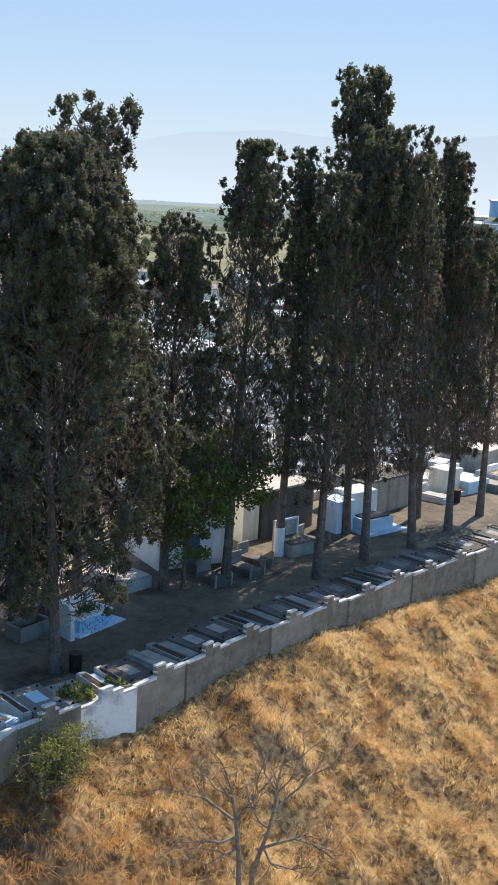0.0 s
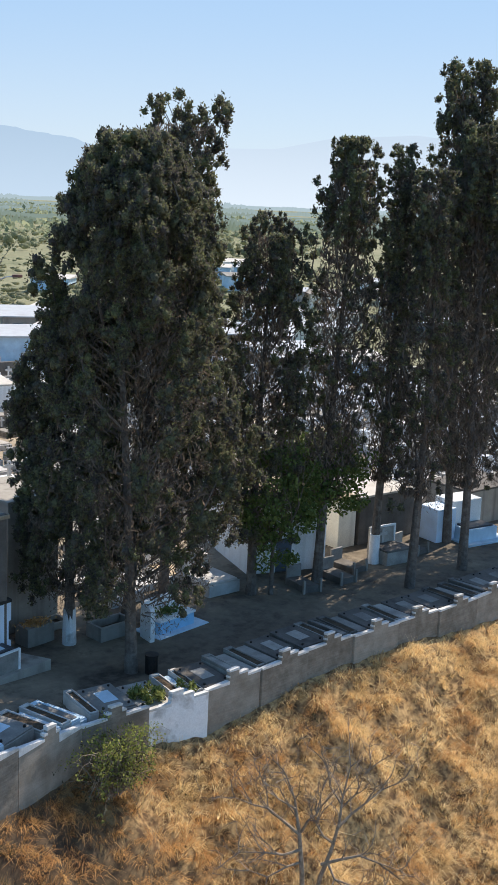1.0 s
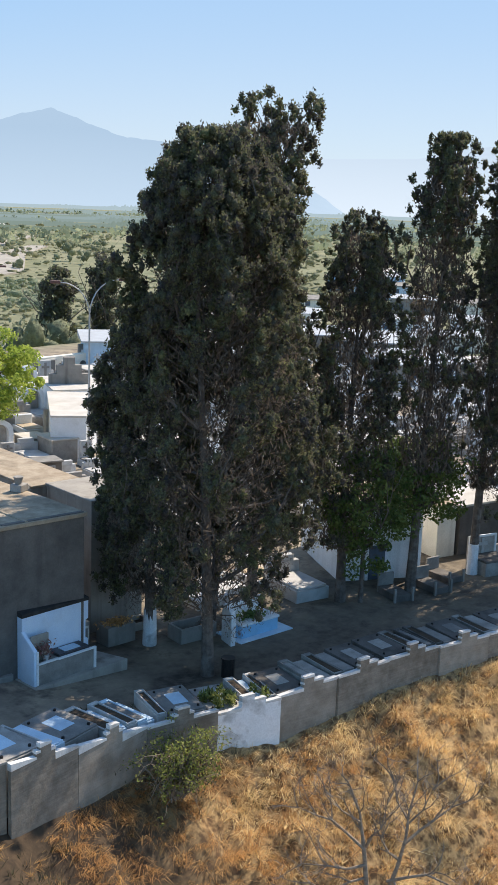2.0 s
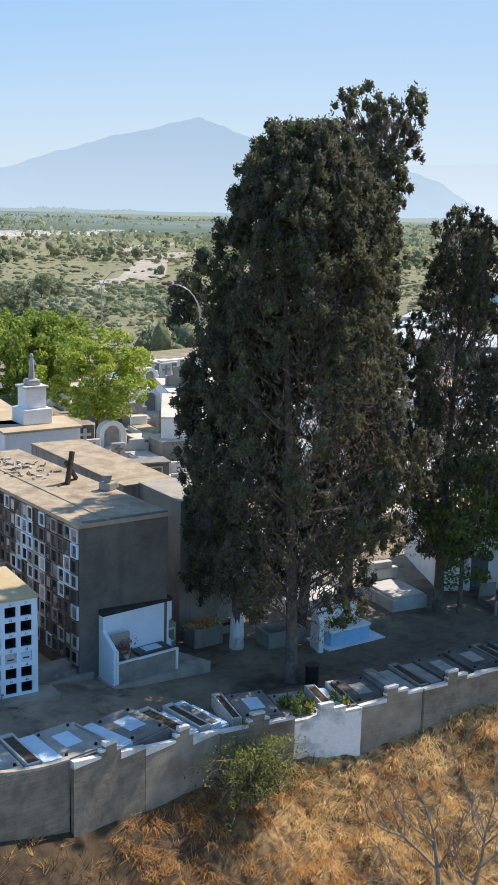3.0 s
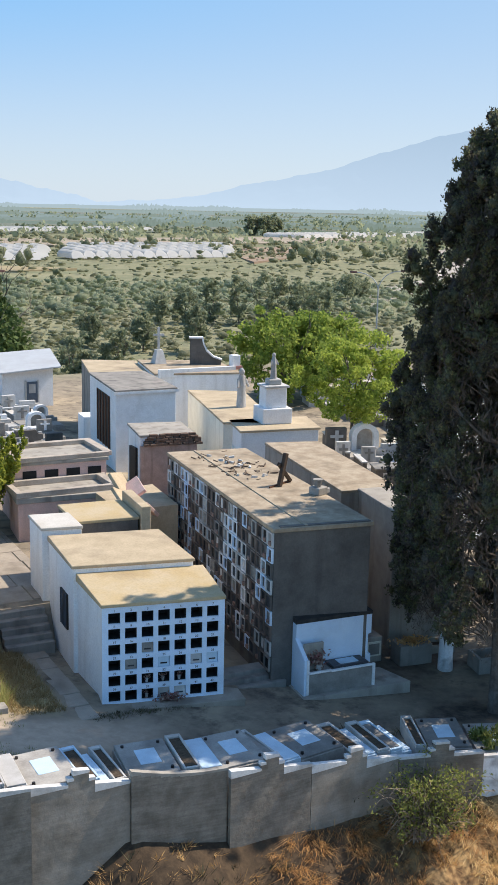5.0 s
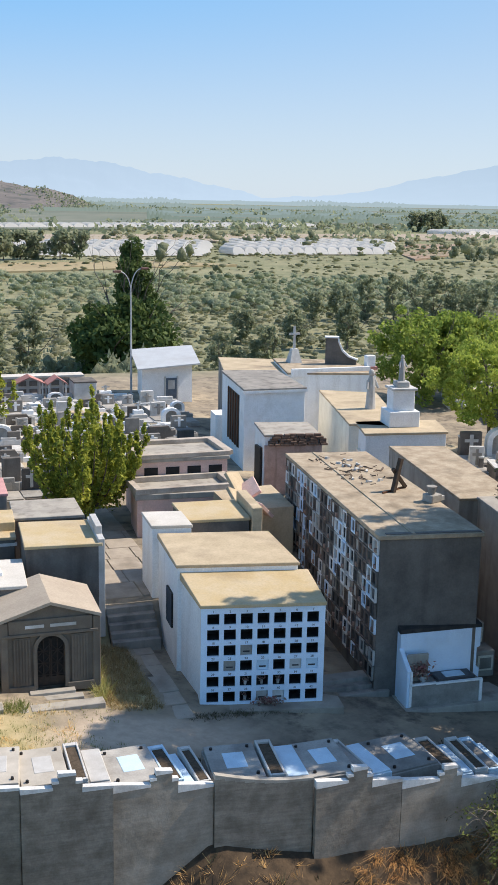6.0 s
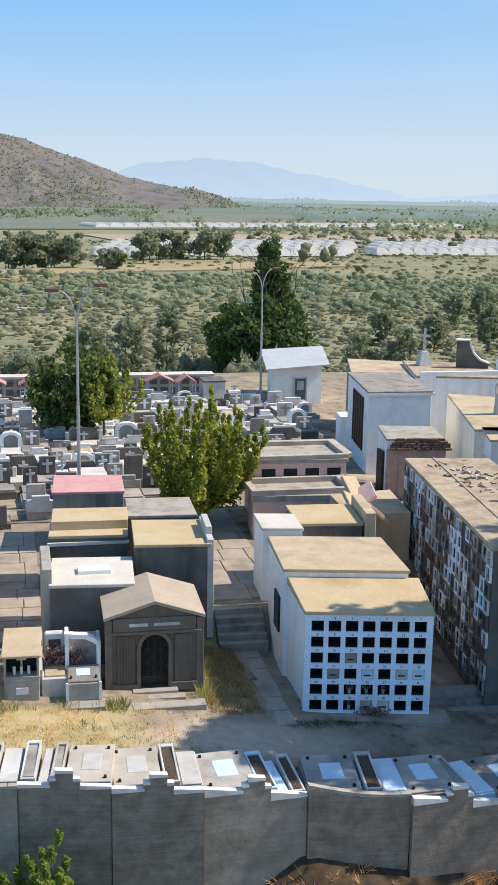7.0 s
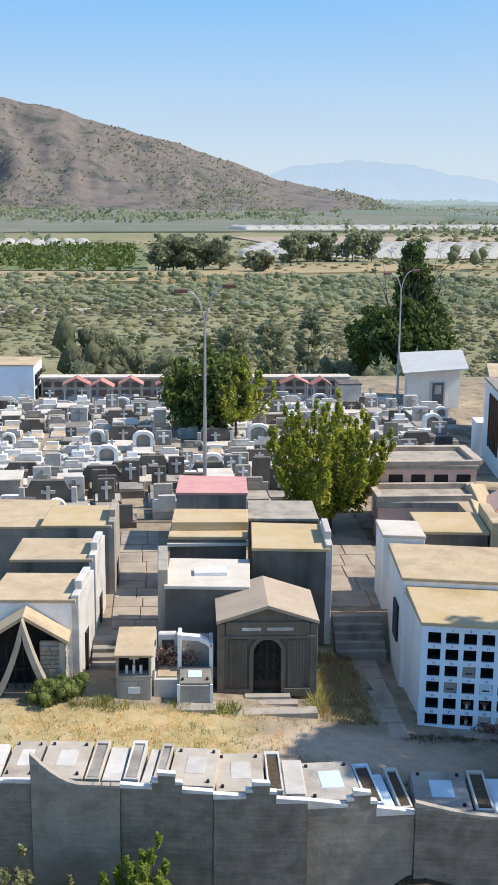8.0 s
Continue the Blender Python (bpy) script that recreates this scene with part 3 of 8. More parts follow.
        for key, v in (("A", a), ("B", b)):
            if isinstance(v, tuple):
                x.inputs[key].default_value = (*v, 1)
            else:
                l.new(v, x.inputs[key])
        return x.outputs["Result"]

    dust = tone(0.9, (0.34, 0.28, 0.205), (0.24, 0.20, 0.15))
    dust = blend(tone(0.35, (0, 0, 0), (1, 1, 1), 0.5, 0.68), dust, tone(3.0, (0.46, 0.38, 0.27), (0.40, 0.33, 0.23)))
    dust = blend(tone(0.8, (0, 0, 0), (1, 1, 1), 0.52, 0.66), dust, tone(6.0, (0.17, 0.14, 0.11), (0.12, 0.10, 0.08)))
    # bare dust, painted paler where the sun falls on the road
    wn_ = n.new("ShaderNodeAttribute")
    wn_.attribute_name = "sunlit_dust"
    dust = blend(wn_.outputs["Fac"], dust, tone(2.5, (0.52, 0.42, 0.32), (0.43, 0.345, 0.26)))
    straw = tone(2.6, (0.125, 0.075, 0.04), (0.50, 0.325, 0.15), 0.41, 0.60)
    straw = blend(tone(0.55, (0, 0, 0), (1, 1, 1), 0.54, 0.76), straw, tone(2.5, (0.22, 0.12, 0.06), (0.11, 0.07, 0.045)))
    weed = tone(1.3, (0.48, 0.38, 0.22), (0.35, 0.30, 0.15))
    val = tone(0.03, (0.19, 0.195, 0.11), (0.31, 0.285, 0.175), 0.42, 0.62)
    val = blend(tone(0.012, (0, 0, 0), (1, 1, 1), 0.45, 0.6), val, tone(0.2, (0.18, 0.185, 0.105), (0.29, 0.265, 0.165)))
    val = blend(tone(0.16, (0, 0, 0), (0.85, 0.85, 0.85), 0.47, 0.58), val, tone(0.4, (0.20, 0.21, 0.125), (0.31, 0.29, 0.18)))
    col = blend(sep.outputs[0], dust, straw)
    # dark scrub soil, with the tree shade on this bank painted in
    sc = n.new("ShaderNodeAttribute")
    sc.attribute_name = "scrub"
    col = blend(sc.outputs["Fac"], col, tone(2.2, (0.105, 0.072, 0.045), (0.055, 0.04, 0.028)))
    col = blend(sep.outputs[2], col, weed)
    col = blend(sep.outputs[1], col, val)
    # damp soil and leaf litter, with the cypress shade painted in
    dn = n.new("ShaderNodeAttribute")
    dn.attribute_name = "damp_shade"
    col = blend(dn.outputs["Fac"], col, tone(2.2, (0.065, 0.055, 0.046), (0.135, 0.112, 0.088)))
    l.new(col, bsdf.inputs["Base Color"])
    bt = n.new("ShaderNodeTexNoise")
    bt.inputs["Scale"].default_value, bt.inputs["Detail"].default_value = 4.0, 6
    l.new(pos.outputs["Position"], bt.inputs["Vector"])
    bn = n.new("ShaderNodeBump")
    bn.inputs["Strength"].default_value, bn.inputs["Distance"].default_value = 0.5, 0.06
    l.new(bt.outputs["Fac"], bn.inputs["Height"])
    l.new(bn.outputs[0], bsdf.inputs["Normal"])
    me.materials.append(m)
    return tagged(new("ground", me), "dusty cemetery terrace, dry-grass bank and wide green valley floor", "ground", kind="structure")


build_ground()


# ---------------------------------------------------------------- retaining wall, panel by panel
def wall_panel(x0, x1, form, mat, cap, proud=0.0, name="retaining_wall"):
    """One cast panel between two joints, its crest flat, stepped in the middle, or swept down from one end."""
    prof = []
    span = x1 - x0
    za, zb = float(crest_z(x0 + 0.12)), float(crest_z(x1 - 0.12))

    def low(x):
        return za + (zb - za) * (x - x0) / span

    if form == "step":
        c = x0 + span * 0.5
        wl, wm, wr = (0.18, 0.26, 0.2) if x0 < 9 else (0.02, 0.26, 0.5)
        for a, b, h in ((x0, c - wm - wl, 0.0), (c - wm - wl, c - wm, 0.22), (c - wm, c + wm, 0.48), (c + wm, c + wm + wr, 0.22), (c + wm + wr, x1, 0.0)):
            prof += [(a, low(a) + h), (b, low(b) + h)]
    elif form == "sweep":
        for i in range(11):
            t = i / 10
            prof.append((x0 + span * t, zb + (0.42 if x0 > -5 else 0.95) * (1 - min(t / (0.8 if x0 > -5 else 0.55), 1)) ** 1.7))
    else:
        prof = [(x0, za), (x1, zb)]
    foot = -9.0 if x0 < -2 else float(np.interp((x0 + x1) / 2, FOOT_X, FOOT_Z)) - 1.6

    def y_at(x):
        ya, yb = float(wall_y(x0)), float(wall_y(x1))
        return ya + (yb - ya) * (x - x0) / span - proud

    body, rim = Shape(), Shape()
    for (xa, za), (xb, zb) in zip(prof, prof[1:]):
        if xb - xa < 1e-4:
            continue
        ya, yb = y_at(xa), y_at(xb)
        body.prism([(xa, ya), (xb, yb), (xb, yb + 0.18), (xa, ya + 0.18)], foot, [za, zb, zb, za])
        rim.prism([(xa - 0.012, ya - 0.018), (xb + 0.012, yb - 0.018), (xb + 0.012, yb + 0.19), (xa - 0.012, ya + 0.19)], min(za, zb) - 0.04, [za + 0.045, zb + 0.045, zb + 0.045, za + 0.045])
    ob = thing(name, "weathered grey cast concrete retaining wall panel with a pale painted crest", "wall", kind="structure")
    part("panel", body, mat, ob)
    part("crest", rim, cap, ob)
    return ob


JOINTS = [-22, -18.2, -14.9, -13.1, -10.45, -7.7, -4.9, -1.62, 1.62, 4.8, 8.6, 11.8, 14.7, 17.7, 20.6, 23.9, 27.0, 30.1, 33.5, 37.0, 40.7, 44.4, 48.2, 52, 56, 60, 64, 68]
FORMS = ["step", "flat", "flat", "sweep", "step", "step", "step", "sweep", "step", "step", "step", "step", "step", "step", "step", "step", "step", "step", "step", "step", "step", "step", "step", "step", "step", "step", "step"]
for k, form in enumerate(FORMS):
    painted = 11.5 < JOINTS[k] < 12
    wall_panel(JOINTS[k], JOINTS[k + 1] - 0.02, form, PEELING if painted else (WALL_CAST if k % 3 else WALL_RENDER), CONCRETE_PALE if form == "sweep" else CREST_PAINT, 0.32 if 1.5 < JOINTS[k] < 9 else (0.1 if k % 2 else 0.0), "retaining_wall_%d" % (k + 1))


# ---------------------------------------------------------------- niche blocks and mausoleums
def quad_house(name, label, corners, z0, z1, wall_mat, roof_mat, category="mausoleum", over=0.08, slab=0.14, tilt=0.0):
    """A flat-roofed vault: walls with the given corners (anticlockwise from the near left) and a roof slab that juts out a little."""
    ob = thing(name, label, category)
    part("wall", Shape().prism(corners, z0, z1 - slab), wall_mat, ob, bevel=0.02)
    cx, cy = sum(p[0] for p in corners) / 4, sum(p[1] for p in corners) / 4
    wide = []
    for x, y in corners:
        d = math.hypot(x - cx, y - cy)
        wide.append((cx + (x - cx) * (1 + over / d), cy + (y - cy) * (1 + over / d)))
    part("roof", Shape().prism(wide, z1 - slab, [z1, z1, z1 + tilt, z1 + tilt]), roof_mat, ob, bevel=0.02)
    return ob


def niche_block():
    """White block of burial niches: seven across, six high, each a real opening."""
    ob = thing("niche_block", "whitewashed block of numbered burial niches with an ochre concrete roof", "niche block", (0.15, 0.62, 0), -11.3)
    x0, x1, zb, zt = 0.0, 4.78, 0.12, 4.08
    cols, rows = 7, 6
    px, pz = (x1 - x0 - 0.30) / cols, (zt - zb - 0.16) / rows
    ow, oh = px * 0.72, pz * 0.68
    lat, lin = Shape(), Shape()
    xs = [x0] + sum([[x0 + 0.15 + px * c + (px - ow) / 2, x0 + 0.15 + px * c + (px + ow) / 2] for c in range(cols)], []) + [x1]
    zs = [zb] + sum([[zb + 0.05 + pz * r + (pz - oh) * 0.35, zb + 0.05 + pz * r + (pz - oh) * 0.35 + oh] for r in range(rows)], []) + [zt]
    for i in range(0, len(xs), 2):
        lat.box(xs[i], 0, zb, xs[i + 1], 0.09, zt)
        lin.box(xs[i] + 0.004, 0.09, zb, xs[i + 1] - 0.004, 0.75, zt)
    for i in range(1, len(xs) - 1, 2):
        for j in range(0, len(zs), 2):
            lat.box(xs[i], 0.002, zs[j], xs[i + 1], 0.09, zs[j + 1])
            lin.box(xs[i], 0.09, zs[j] + 0.004, xs[i + 1], 0.75, zs[j + 1] - 0.004)
    part("niche_front", lat, SHADE_BLUE_WALL, ob)
    # near-black lining: the shade deep in the openings is painted on
    part("niche_lining", lin, VOID, ob, "near-black lining painted as the niches' inner shade")
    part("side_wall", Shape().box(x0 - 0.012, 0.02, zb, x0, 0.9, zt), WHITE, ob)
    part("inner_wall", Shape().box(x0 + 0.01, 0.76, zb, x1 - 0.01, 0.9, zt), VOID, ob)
    part("body", Shape().prism([(x0, 0.9), (x1, 0.9), (x1 - 0.12, 3.3), (x0 - 0.5, 3.3)], zb, zt), WHITE, ob)
    part("plinth", Shape().prism([(x0 - 0.5, -0.6), (x1 + 0.75, -0.6), (x1 + 0.7, 0.4), (x0 - 0.9, 3.3)], -1.2, zb + 0.02), PATH_CEMENT, ob, "grey cement plinth", bevel=0.02)
    part("roof", Shape().prism([(x0 - 0.04, -0.06), (x1 + 0.04, -0.06), (x1 - 0.08, 3.32), (x0 - 0.56, 3.32)], zt, [zt + 0.14, zt + 0.14, zt + 0.34, zt + 0.34]), ROOF_OCHRE, ob, "ochre lichen-covered roof slab", bevel=0.02)
    # closed and decorated niches
    shut = {(1, 2): GREY_TOMB, (3, 2): BLUE_WHITE, (5, 2): WHITE_TOMB, (6, 2): BLUE_WHITE, (2, 3): GREY_TOMB, (3, 0): WHITE_TOMB, (4, 0): WHITE_TOMB}
    for (c, r), mat in shut.items():
        i, j = 1 + 2 * c, 1 + 2 * r
        pl = part("plaque", Shape().box(xs[i] + 0.01, 0.05, zs[j] + 0.01, xs[i + 1] - 0.01, 0.09, zs[j + 1] - 0.01), mat, ob, bevel=0.01)
        part("panel_line", Shape().box(xs[i] + 0.10, 0.042, zs[j] + 0.12, xs[i + 1] - 0.10, 0.052, zs[j] + 0.18), GRANITE, pl)
    vases = [(2, 1), (3, 1), (4, 1), (5, 2), (1, 2), (2, 0)]
    for c, r in vases:
        i, j = 1 + 2 * c, 1 + 2 * r
        cx = (xs[i] + xs[i + 1]) / 2
        v = part("vase", Shape().tube((cx, 0.2, zs[j]), (cx, 0.2, zs[j] + 0.16), 0.05, 0.07, 8), WHITE_TOMB, ob)
        rg = np.random.default_rng(c * 7 + r)
        bunch("bouquet", quads("bouquet", leaves(np.array([cx, 0.18, zs[j] + 0.22]) + rg.normal(size=(26, 3)) * (0.07, 0.05, 0.05), 0.06, rg), FLOWER), v)
    rg = np.random.default_rng(5)
    cx = (xs[7] + xs[10]) / 2
    bunch("flower_bed", quads("flower_bed", leaves(np.array([cx - 0.1, -0.12, zb + 0.16]) + rg.normal(size=(240, 3)) * (0.28, 0.08, 0.09), 0.09, rg), FLOWER), ob, "dried flowers on the lowest niches")
    # numerals
    k = 1
    for r in range(rows - 1, -1, -1):
        for c in range(cols):
            cu = bpy.data.curves.new("numeral", "FONT")
            cu.body, cu.size, cu.align_x, cu.align_y = str(k), 0.13, "CENTER", "CENTER"
            cu.extrude = 0.002
            cu.materials.append(IRON)
            t = new("numeral", cu)
            t.parent = ob
            t.matrix_basis = pose((xs[1 + 2 * c] + xs[2 + 2 * c]) / 2, -0.006, zs[2 + 2 * r] + (pz - oh) * 0.45, 90, 0, 0)
            k += 1
    return ob


RIM_BEIGE = surf("beige_parapet_cement", (0.52, 0.45, 0.38), (0.40, 0.34, 0.28), 0.9, 1.6, 0.2, fine=14, stain=(0.22, 0.18, 0.14), stain_amount=0.6)
OLD_PINK = surf("stained_pink_plaster", (0.50, 0.37, 0.32), (0.36, 0.27, 0.23), 0.9, 1.6, 0.25, fine=14, stain=(0.17, 0.13, 0.11), stain_amount=0.7, streak=True)
# white limewash; the blue of its skylit shade is mixed into the colour
SHADE_BLUE_WALL = surf("limewash_tinted_by_shade", (0.74, 0.85, 0.97), (0.68, 0.80, 0.94), 0.75, 1.5, 0.06, stain=(0.45, 0.45, 0.44), stain_amount=0.25)
niche_block()


def vault_behind():
    """The long white vault that runs back from the niche block."""
    ob = quad_house("white_vault", "long whitewashed burial vault with a tan concrete roof", [(0.14, 3.95), (4.98, 2.98), (5.12, 7.1), (0.42, 8.0)], 0.0, 4.75, WHITE, ROOF_TAN, tilt=0.1)
    part("window", Shape().prism([(0.12, 4.75), (0.26, 4.75), (0.33, 5.85), (0.19, 5.85)], 1.75, 3.25), IRON, ob, "dark barred window")
    for i in range(5):
        part("bar", Shape().box(0.105 + 0.0145 * i, 4.85 + i * 0.22, 1.75, 0.14 + 0.0145 * i, 4.89 + i * 0.22, 3.25), BLUE_DOOR, ob)
    quad_house("roof_box", "small white parapet box on a vault corner", [(0.2, 8.3), (1.9, 8.0), (2.0, 10.2), (0.3, 10.5)], 0.5, 5.15, WHITE, ROOF_WHITE)
    quad_house("ochre_vault", "low vault with an ochre roof and dry weeds along it", [(2.1, 9.2), (4.9, 8.9), (5.2, 12.0), (2.2, 12.2)], 0.5, 5.0, CONCRETE_DARK, ROOF_OCHRE)
    p = thing("leaning_parapet", "tilted tan parapet slab beside the vault roof", "parapet")
    part("slab", Shape().prism([(5.0, 8.8), (5.5, 8.8), (5.8, 12.0), (5.3, 12.0)], 0.5, 5.45), ROOF_TAN, p, bevel=0.03)
    b = thing("broken_slabs", "heap of broken terracotta-coloured slabs leaning on a vault", "rubble")
    for x, y, z, rx, ry, rz, m in ((5.75, 12.7, 4.75, 30, 25, 20, ROOF_TAN), (6.35, 13.4, 5.0, 20, -35, -15, PINK), (6.55, 12.4, 4.45, 10, 40, 30, PINK), (6.0, 13.9, 5.2, 50, 10, 40, ROOF_TAN)):
        s = part("slab", Shape().box(-0.6, -0.7, -0.09, 0.6, 0.7, 0.09), m, b, bevel=0.02)
        s.matrix_basis = pose(x, y, z, rx, ry, rz)
    part("base", Shape().prism([(5.5, 12.8), (8.6, 12.8), (9.0, 17.2), (5.6, 16.6)], 0.5, 4.2), ROOF_TAN, b)


vault_behind()


def niche_wall():
    """The tall grey niche building: long side of small framed niches, dirty flat roof."""
    ob = thing("niche_building", "tall grey burial niche building with dirty roof and framed plaques", "niche building")
    a, b = Vector((7.57, 0.82)), Vector((9.22, 15.4))
    r = Vector((4.17, -0.68))
    c = [tuple(a), tuple(a + r), tuple(b + r * 0.98), tuple(b)]
    part("wall", Shape().prism(c, -1.5, 6.12), CONCRETE_DARK, ob, bevel=0.02)
    ex = [(c[0][0] - 0.12, c[0][1] - 0.1), (c[1][0] + 0.1, c[1][1] - 0.1), (c[2][0] + 0.1, c[2][1] + 0.1), (c[3][0] - 0.12, c[3][1] + 0.1)]
    part("roof", Shape().prism(ex, 6.12, 6.3), ROOF_BROWN, ob, "dirt-covered flat roof", bevel=0.02)
    for f0, f1, z1, m in ((0.31, 0.345, 6.345, ROOF_BROWN),):
        q0, q1 = a + r * f0, a + r * f1
        e0, e1 = b + r * 0.98 * f0, b + r * 0.98 * f1
        part("roof_kerb", Shape().prism([tuple(q0), tuple(q1), tuple(e1), tuple(e0)], 6.28, z1), m, ob, bevel=0.015)
    part("front_lip", Shape().prism([tuple(a + r * 0.06), tuple(a + r), tuple(a + r + Vector((0.02, 0.22))), tuple(a + r * 0.06 + Vector((0.02, 0.22)))], 6.28, 6.34), CONCRETE_DARK, ob, "dark strip along the roof's front edge", bevel=0.015)
    along = (b - a).normalized()
    out = Vector((-along.y, along.x))
    rng = random.Random(3)
    cols, rows = 25, 9
    pc, pr = (b - a).length / cols, 6.0 / rows
    frames = {}
    mats = [WHITE_TOMB, WHITE_CLEAN, GREY_TOMB, NICHE_BROWN, NICHE_BROWN, NICHE_BROWN, CONCRETE_DARK, SHADE_BLUE_WALL]
    ang = math.degrees(math.atan2(along.y, along.x))

    def frame_mesh(k):
        if k not in frames:
            s = Shape()
            w, h, t = pc * 0.47, pr * 0.46, 0.06
            for x0, x1, z0, z1 in ((-w, -w + t, -h, h), (w - t, w, -h, h), (-w + t, w - t, -h, -h + t), (-w + t, w - t, h - t, h)):
                s.box(x0, 0.0, z0, x1, 0.09, z1)
            frames[k] = s.mesh("niche_frame", mats[k])
        return frames[k]

    plates = [Shape().box(-pc * 0.38, 0.0, -pr * 0.38, pc * 0.38, 0.03, pr * 0.38).mesh("plaque", m) for m in (GRANITE, GREY_TOMB, WHITE_TOMB, BLACK, BLACK, GRANITE)]
    pots = Shape().box(-pc * 0.3, 0.03, -pr * 0.36, pc * 0.05, 0.13, -pr * 0.12).mesh("flower_holder", FLOWER)
    for i in range(cols):
        for j in range(rows):
            p = a + along * (pc * (i + 0.5)) + out * (0.004 + 0.02 * (rng.random() < 0.3))
            z = 0.1 + pr * (j + 0.5)
            f = part("niche_frame", frame_mesh(rng.randrange(len(mats))), None, ob)
            f.matrix_basis = pose(p.x, p.y, z, 0, 0, ang)
            if rng.random() < 0.75:
                q = part("plaque", rng.choice(plates), None, ob)
                q.matrix_basis = pose(p.x, p.y, z, 0, 0, ang)
            if rng.random() < 0.35:
                q = part("flower_holder", pots, None, ob)
                q.matrix_basis = pose(p.x, p.y, z, 0, 0, ang)
    # rubbish and a leaning cross on the roof
    x = thing("leaning_cross", "dark timber cross leaning askew on a dirty flat roof", "cross", (11.3, 6.9, 6.3), 25)
    part("upright", Shape().add(*beam((-0.3, 0, 0.02), (0.16, 0, 1.5), 0.19)), TIMBER_DARK, x)
    part("arm", Shape().add(*beam((0.75, 0.14, 0.06), (-0.25, 0.1, 1.05), 0.15)), TIMBER_DARK, x)
    part("base_bar", Shape().add(*beam((-0.9, 0.12, 0.05), (0.8, 0.2, 0.05), 0.07)), RUST, x)
    u = thing("stone_urn", "grey cement urn block standing on a flat roof", "urn", (12.0, 4.9, 6.3), 20)
    part("block", Shape().box(-0.32, -0.3, 0, 0.32, 0.3, 0.35), GREY_TOMB, u, bevel=0.03)
    part("cup", Shape().tube((-0.05, 0, 0.35), (-0.05, 0, 0.7), 0.14, 0.24, 10), GREY_TOMB, u)
    part("lid", Shape().box(0.28, -0.2, 0, 0.62, 0.2, 0.22), WHITE_TOMB, u, bevel=0.02)
    d = random.Random(9)
    s = Shape()
    for _ in range(70):
        cx, cy = d.gauss(10.9, 0.75), d.gauss(11.0, 1.6)
        if 9.6 < cx < 12.6:
            s.add(*beam((cx, cy, 6.31), (cx + d.uniform(-0.35, 0.35), cy + d.uniform(-0.35, 0.35), 6.33 + d.random() * 0.08), d.uniform(0.02, 0.07)))
    s2 = Shape()
    for _ in range(16):
        cx, cy = d.gauss(11.2, 0.5), d.gauss(11.5, 1.2)
        s2.add(*beam((cx, cy, 6.32), (cx + d.uniform(-0.3, 0.3), cy + d.uniform(-0.3, 0.3), 6.36), d.uniform(0.06, 0.14)))
    solo("pale_rubble", s2, WHITE_TOMB, "pale broken plaster pieces on a dirty flat roof", "rubble", kind="stuff")
    solo("roof_rubble", s, WOOD, "scattered planks, twigs and rubble on a dirty flat roof", "rubble", kind="stuff")


def beam(p0, p1, w):
    """Vertices and faces of a square bar from p0 to p1."""
    return (lambda s: (s.v, s.f))(Shape().tube(p0, p1, w * 0.7, w * 0.7, 4))


niche_wall()


